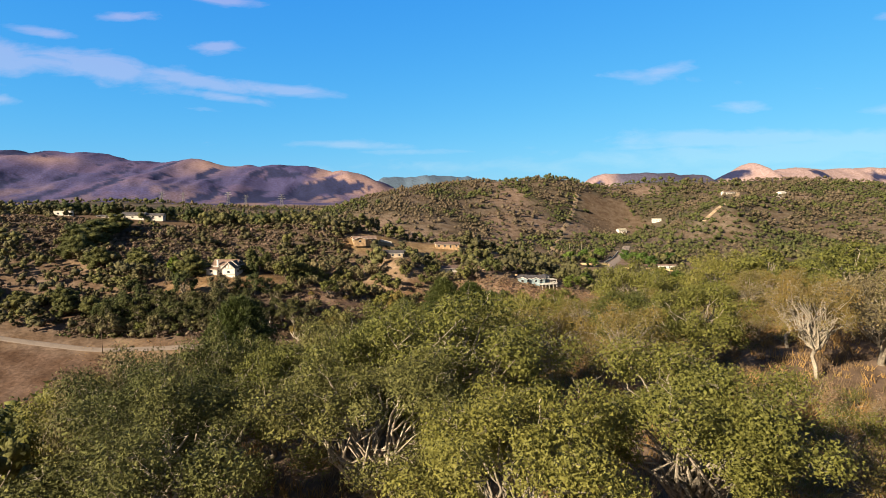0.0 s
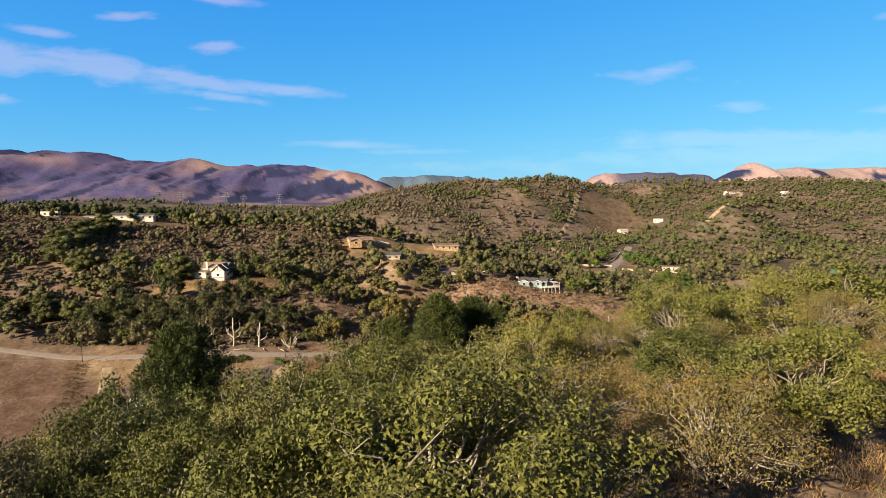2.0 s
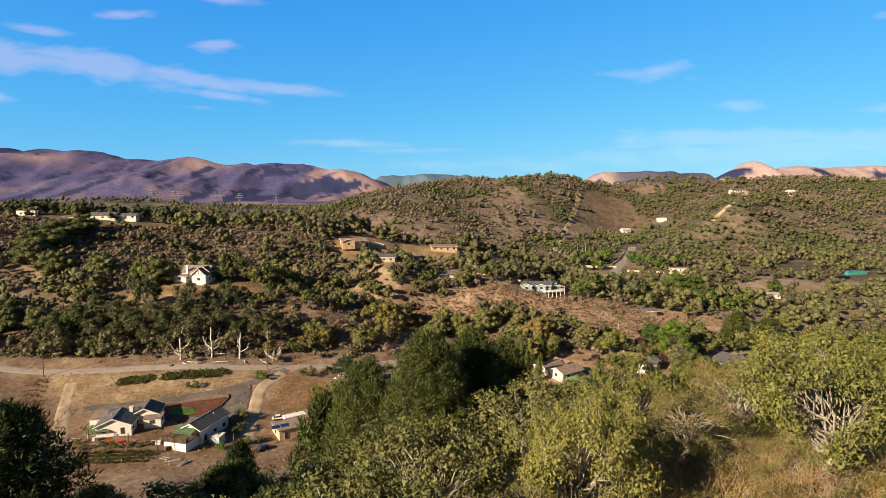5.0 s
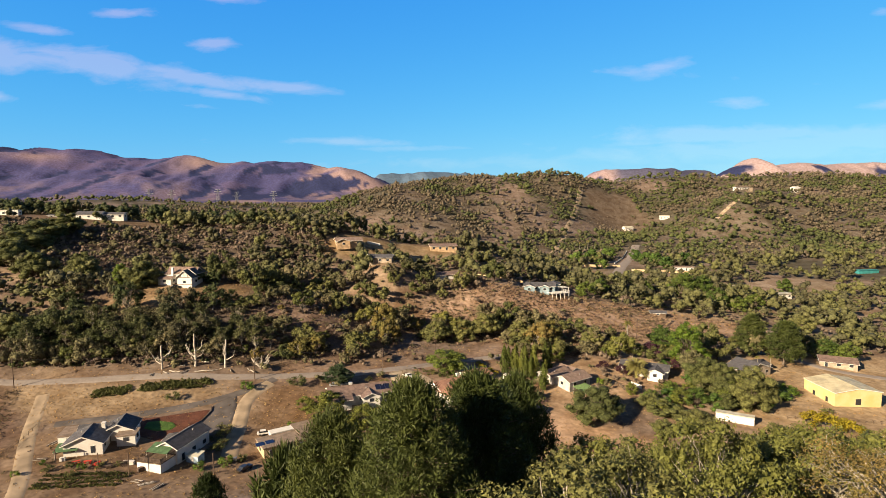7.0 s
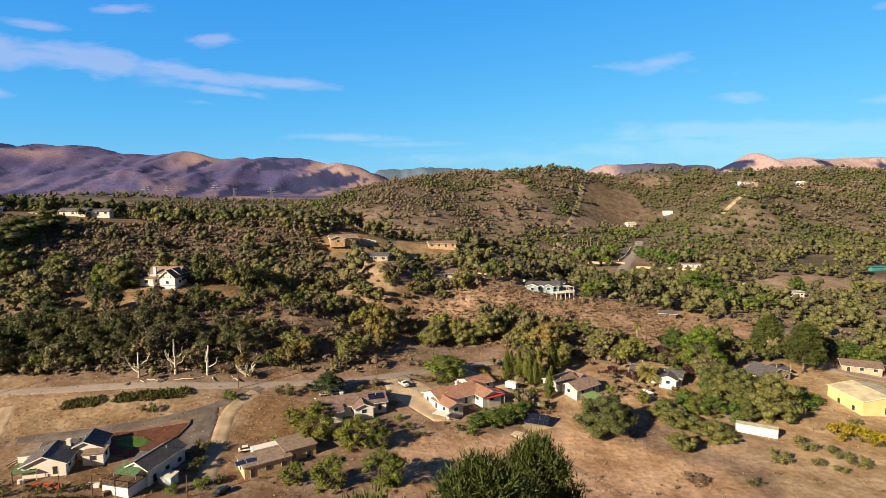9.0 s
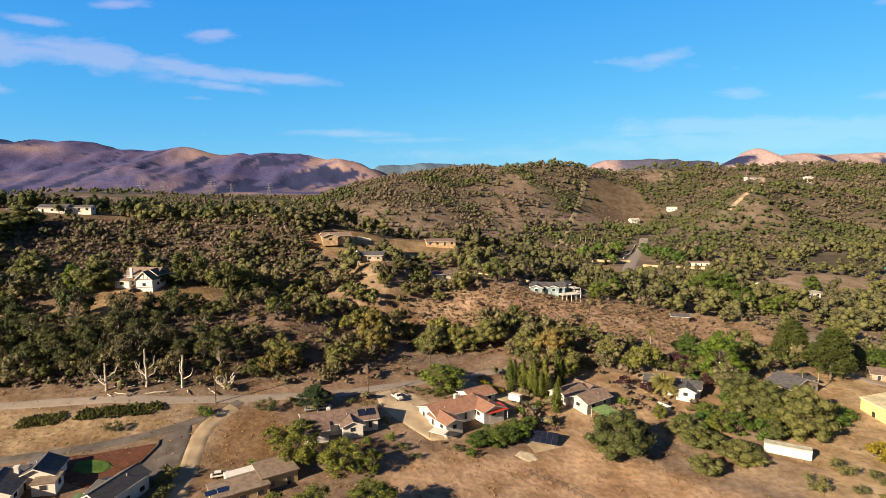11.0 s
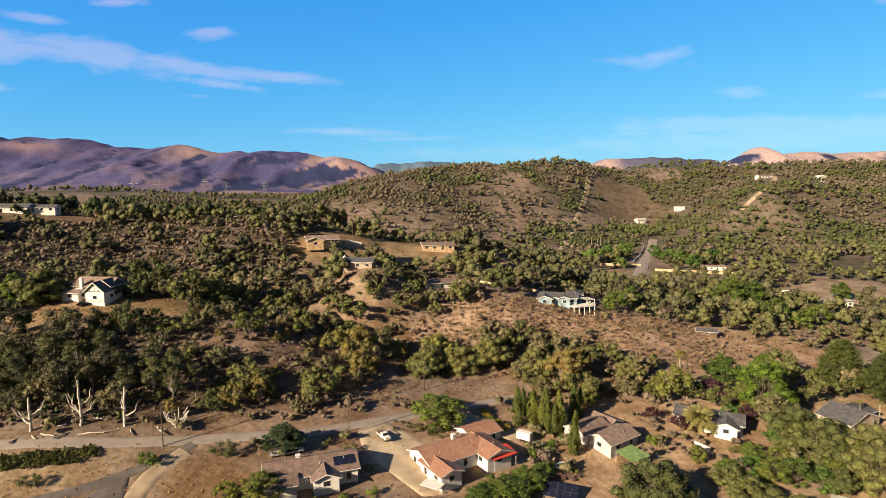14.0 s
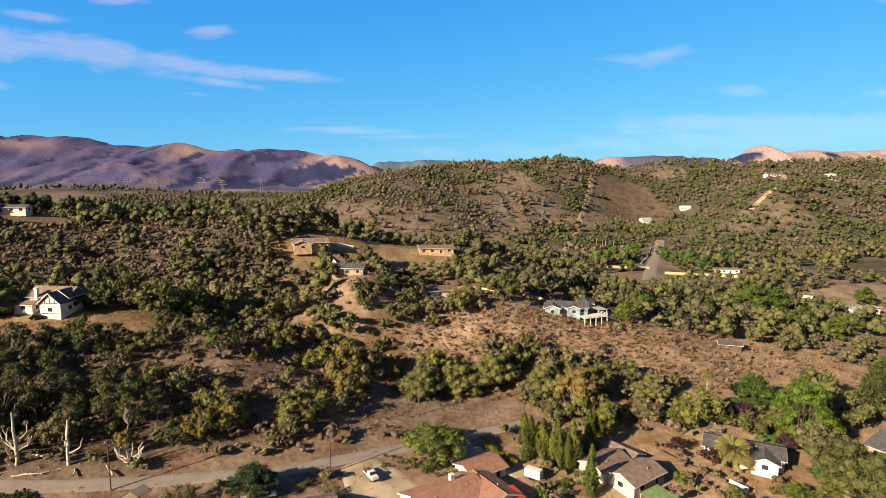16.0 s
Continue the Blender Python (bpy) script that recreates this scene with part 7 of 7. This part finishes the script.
for px in (-3.6, 3.6):
    part("post", rod((px, -2.2, -0.8), (px, -2.2, 2.25), 0.06), WHITE, aw3)
aw3.matrix_basis = pose(20.5, 256.5, ground_z(9, 259) + 0.2, 0, 0, 33)


# ---- small things of the yards ----
def blue_shed(x, y, rot):
    root = tagged(new("shed"), "small pale blue board shed beside the white house", "shed")
    part("wall", box(-1.9, 1.9, -1.4, 1.4, -0.3, 2.2), PALE_BLUE, root)
    part("roof", prism(((-1.7, 2.204), (1.7, 2.504), (1.7, 2.61), (-1.7, 2.31)), -2.1, 2.1, "x"), PALE_ROOF, root)
    part("door", box(-0.45, 0.45, -1.46, -1.402, 0.05, 1.95), WHITE, root)
    lie(root, x, y, rot)


PALE_BLUE = material("pale_blue_board", (0.36, 0.47, 0.56), 0.75, 0.12, 0.6, 0.1, fine=6)
blue_shed(-68.8, 203.5, -14)


def garden_table(x, y, rot):
    root = tagged(new("picnic_table"), "red-painted garden table with benches on the patio", "table")
    for px in (-0.7, 0.7):
        part("leg", box(px - 0.06, px + 0.06, -0.35, 0.35, 0, 0.7), RED, root)
    for i in range(4):
        part("board", box(-1.0, 1.0, -0.4 + 0.2 * i, -0.22 + 0.2 * i, 0.7, 0.75), RED, root)
    for py in (-0.75, 0.75):
        part("bench", box(-1.0, 1.0, py - 0.15, py + 0.15, 0.4, 0.45), RED, root)
        for px in (-0.7, 0.7):
            part("bench_leg", box(px - 0.05, px + 0.05, py - 0.1, py + 0.1, 0, 0.396), RED, root)
    lie(root, x, y, rot)


for x, y, rot in ((-96.5, 198.6, 15), (-93.5, 198.0, 80), (-99.5, 198.2, 40)):
    garden_table(x, y, rot)


def timber_stack(x, y, rot, n, seed):
    rng = np.random.default_rng(seed)
    root = tagged(new("timber_stack"), "untidy stack of weathered boards on bare ground", "timber", "stacked timber")
    for i in range(n):
        o, w, l = rng.normal() * 0.18, rng.uniform(0.12, 0.3), rng.uniform(1.2, 2.2)
        part("board", box(-l + o, l + o, -0.7 + 0.35 * (i % 5), -0.7 + 0.35 * (i % 5) + w, 0.1 * (i // 5), 0.1 * (i // 5) + 0.08), (WOOD, POLEWOOD, SNAG)[i % 3], root)
    lie(root, x, y, rot)


for i, (x, y, rot) in enumerate(((-108.2, 204.6, 60), (-110.5, 200, 10), (-75.4, 189.2, 30), (-78.5, 190.5, -20), (-86.4, 200.8, 5), (-72, 187.5, 70), (-113, 209, 80))):
    timber_stack(x, y, rot, 9 + 2 * (i % 3), 300 + i)


def crate(x, y, rot, size, mat, label):
    root = tagged(new("crate"), label, "crate", "crates and bins")
    bm = box(-size, size, -size * 0.7, size * 0.7, 0, size * 1.3)
    bmesh.ops.bevel(bm, geom=bm.edges[:], offset=0.05, segments=1, affect="EDGES")
    part("body", bm, mat, root)
    part("lid", box(-size * 1.04, size * 1.04, -size * 0.74, size * 0.74, size * 1.304, size * 1.304 + 0.08), mat, root)
    lie(root, x, y, rot)


for x, y, rot, size, mat, label in ((-84.8, 199.2, 10, 0.7, WHITE, "white storage bin standing in the yard"), (-89.5, 196.5, 30, 0.6, WOOD, "brown wooden crate in the yard"), (-80.5, 196.0, 50, 0.8, POLEWOOD, "dark wooden crate in the yard"),
                                    (-58.5, 205.5, 20, 0.7, STEEL, "grey metal bin beside the drive"), (-104, 199.5, 15, 0.7, WHITE, "white storage bin beside the awning"), (3.5, 240.8, 20, 0.5, WOOD, "brown wooden crate beside the carport")):
    crate(x, y, rot, size, mat, label)
# vegetable beds in rows
for i in range(4):
    bed = [(x + RNG.normal() * 0.2, 186.6 + 2.1 * i + 0.16 * (x + 92) + RNG.normal() * 0.25, RNG.uniform(0.45, 0.85)) for x in np.arange(-103, -82, 0.45)]
    scatter("vegetable_bed", [mat_cards], bed, IVY, "row of low green vegetables in a garden bed", "plants")


def trampoline(x, y):
    root = tagged(new("trampoline"), "round trampoline with a blue-grey mat in the garden", "trampoline")
    V, F = tube([(1.9 * math.cos(a), 1.9 * math.sin(a), 0.85) for a in np.linspace(0, 2 * math.pi, 25)], [0.13] * 25, 6)
    me = mesh_np("rim", V, F, True)
    me.materials.append(PALE_BLUE)
    new("rim", me).parent = root
    part("bed", rod((0, 0, 0.83), (0, 0, 0.87), 1.82, 24), GREY_ROOF, root)
    for k in range(6):
        a = k * math.pi / 3
        part("leg", rod((1.85 * math.cos(a), 1.85 * math.sin(a), -0.2), (1.85 * math.cos(a), 1.85 * math.sin(a), 0.8), 0.05), STEEL, root)
    lie(root, x, y)


trampoline(37.7, 257.5)
cn = tagged(new("canopy"), "sloping pale green shade canopy beside the tan house", "canopy")
part("canvas", prism(((-3.2, 2.2), (3.2, 3.0), (3.2, 3.1), (-3.2, 2.3)), -3.6, 3.6, "x"), material("pale_green_canvas", (0.17, 0.26, 0.09), 0.9, 0.15, 0.8, fine=4), cn)
for px in (-3.4, 3.4):
    for py, top in ((-3.0, 2.2), (3.0, 2.95)):
        part("post", rod((px, py, -0.4), (px, py, top), 0.07), WHITE, cn)
lie(cn, 57.8, 261.4, 35)
um = tagged(new("parasol"), "white garden parasol beside the palm", "parasol")
part("pole", rod((0, 0, 0), (0, 0, 2.4), 0.04), STEEL, um)
part("canopy", rod((0, 0, 2.1), (0, 0, 2.6), 1.6, 8, 0.08), WHITE, um)
lie(um, 84.0, 274.0)
# silver and lavender shrubs below the tan house
silver_bush = plant("shrub", oak(np.random.default_rng(117), 2.0, 2.6, 16, 900, 0.22, twigs=0, base=0.05, light=True, low=-0.8, three=True, fill=0.5, lean=0.9, cores=0.5), material("silver_leaf", (0.17, 0.18, 0.12), 0.8, 0.35, 0.3, by="island", leaf=0.2), BARK, "rounded silver-grey garden shrub", "shrub", "garden shrubs")
heather = plant("shrub", oak(np.random.default_rng(118), 2.0, 1.4, 14, 700, 0.2, twigs=0, base=0.05, light=True, low=-0.8, three=True, fill=0.5, lean=0.9, cores=0.4), material("heather_twig", (0.17, 0.11, 0.10), 0.85, 0.4, 0.3, by="island", leaf=0.2), BARK, "low mauve-brown heather bush", "shrub", "garden shrubs")
for x, y, k in ((35.6, 264.3, 0.90), (33.0, 266.8, 0.90), (33.9, 255.5, 0.60), (33.2, 261.1, 0.70)):
    put(silver_bush, x, y, k)
for x, y, k in ((36.4, 253.5, 0.80), (39.2, 253.2, 0.70), (34.2, 252.1, 0.70), (41.4, 254.6, 0.60), (38.2, 255.4, 0.60)):
    put(heather, x, y, k)
drop_proto(silver_bush), drop_proto(heather)


def roof_vent(x, y, z, rot, px, py, tall=0.5):
    ob = tagged(new("roof_vent"), "small metal vent pipe on the roof", "vent", "roof vents")
    part("pipe", rod((0, 0, -0.3), (0, 0, tall), 0.12, 8), PALE_ROOF, ob)
    part("cap", rod((0, 0, tall + 0.004), (0, 0, tall + 0.1), 0.2, 8), STEEL, ob)
    ob.matrix_basis = pose(x, y, ground_z(x, y), 0, 0, rot) @ pose(px, py, z)


for x, y, rot, px, py, z in ((8, 259, 33, -6, -2.5, 3.95), (8, 259, 33, 3, -2.0, 4.1), (8, 259, 33, 8.9, -6, 4.1), (-28, 247, 18, 2, -2.5, 3.95), (-28, 247, 18, -6, 2, 4.15), (-28, 247, 18, 8, -2, 4.15), (88.5, 282, -28, -4, -2, 3.65), (88.5, 282, -28, 3, -1.5, 3.8),
                             (-101, 210, 14, -2.5, -3, 4.6), (-101, 210, 14, 5, 4, 4.55), (53, 272, 35, 2, -5, 3.75), (53, 272, 35, -4, 3, 3.95), (-75, 205, -14, 1.2, 6, 5.65)):
    roof_vent(x, y, z, rot, px, py)
sp = tagged(new("roof_panel"), "dark solar panels on the brown shingled roof", "solar panel", "rooftop panels")
for i in range(3):
    pn = part("panel", box(-2.6 + 1.75 * i, -0.92 + 1.75 * i, -1.4, 1.4, 0.05, 0.1), SOLAR, sp)
    part("frame", box(-2.63 + 1.75 * i, -0.89 + 1.75 * i, -1.43, 1.43, 0.0, 0.046), STEEL, pn)
sp.matrix_basis = pose(-28, 247, ground_z(-28, 247), 0, 0, 18) @ pose(8.0, -2.6, 4.04, math.degrees(math.atan(0.38)), 0, 0)
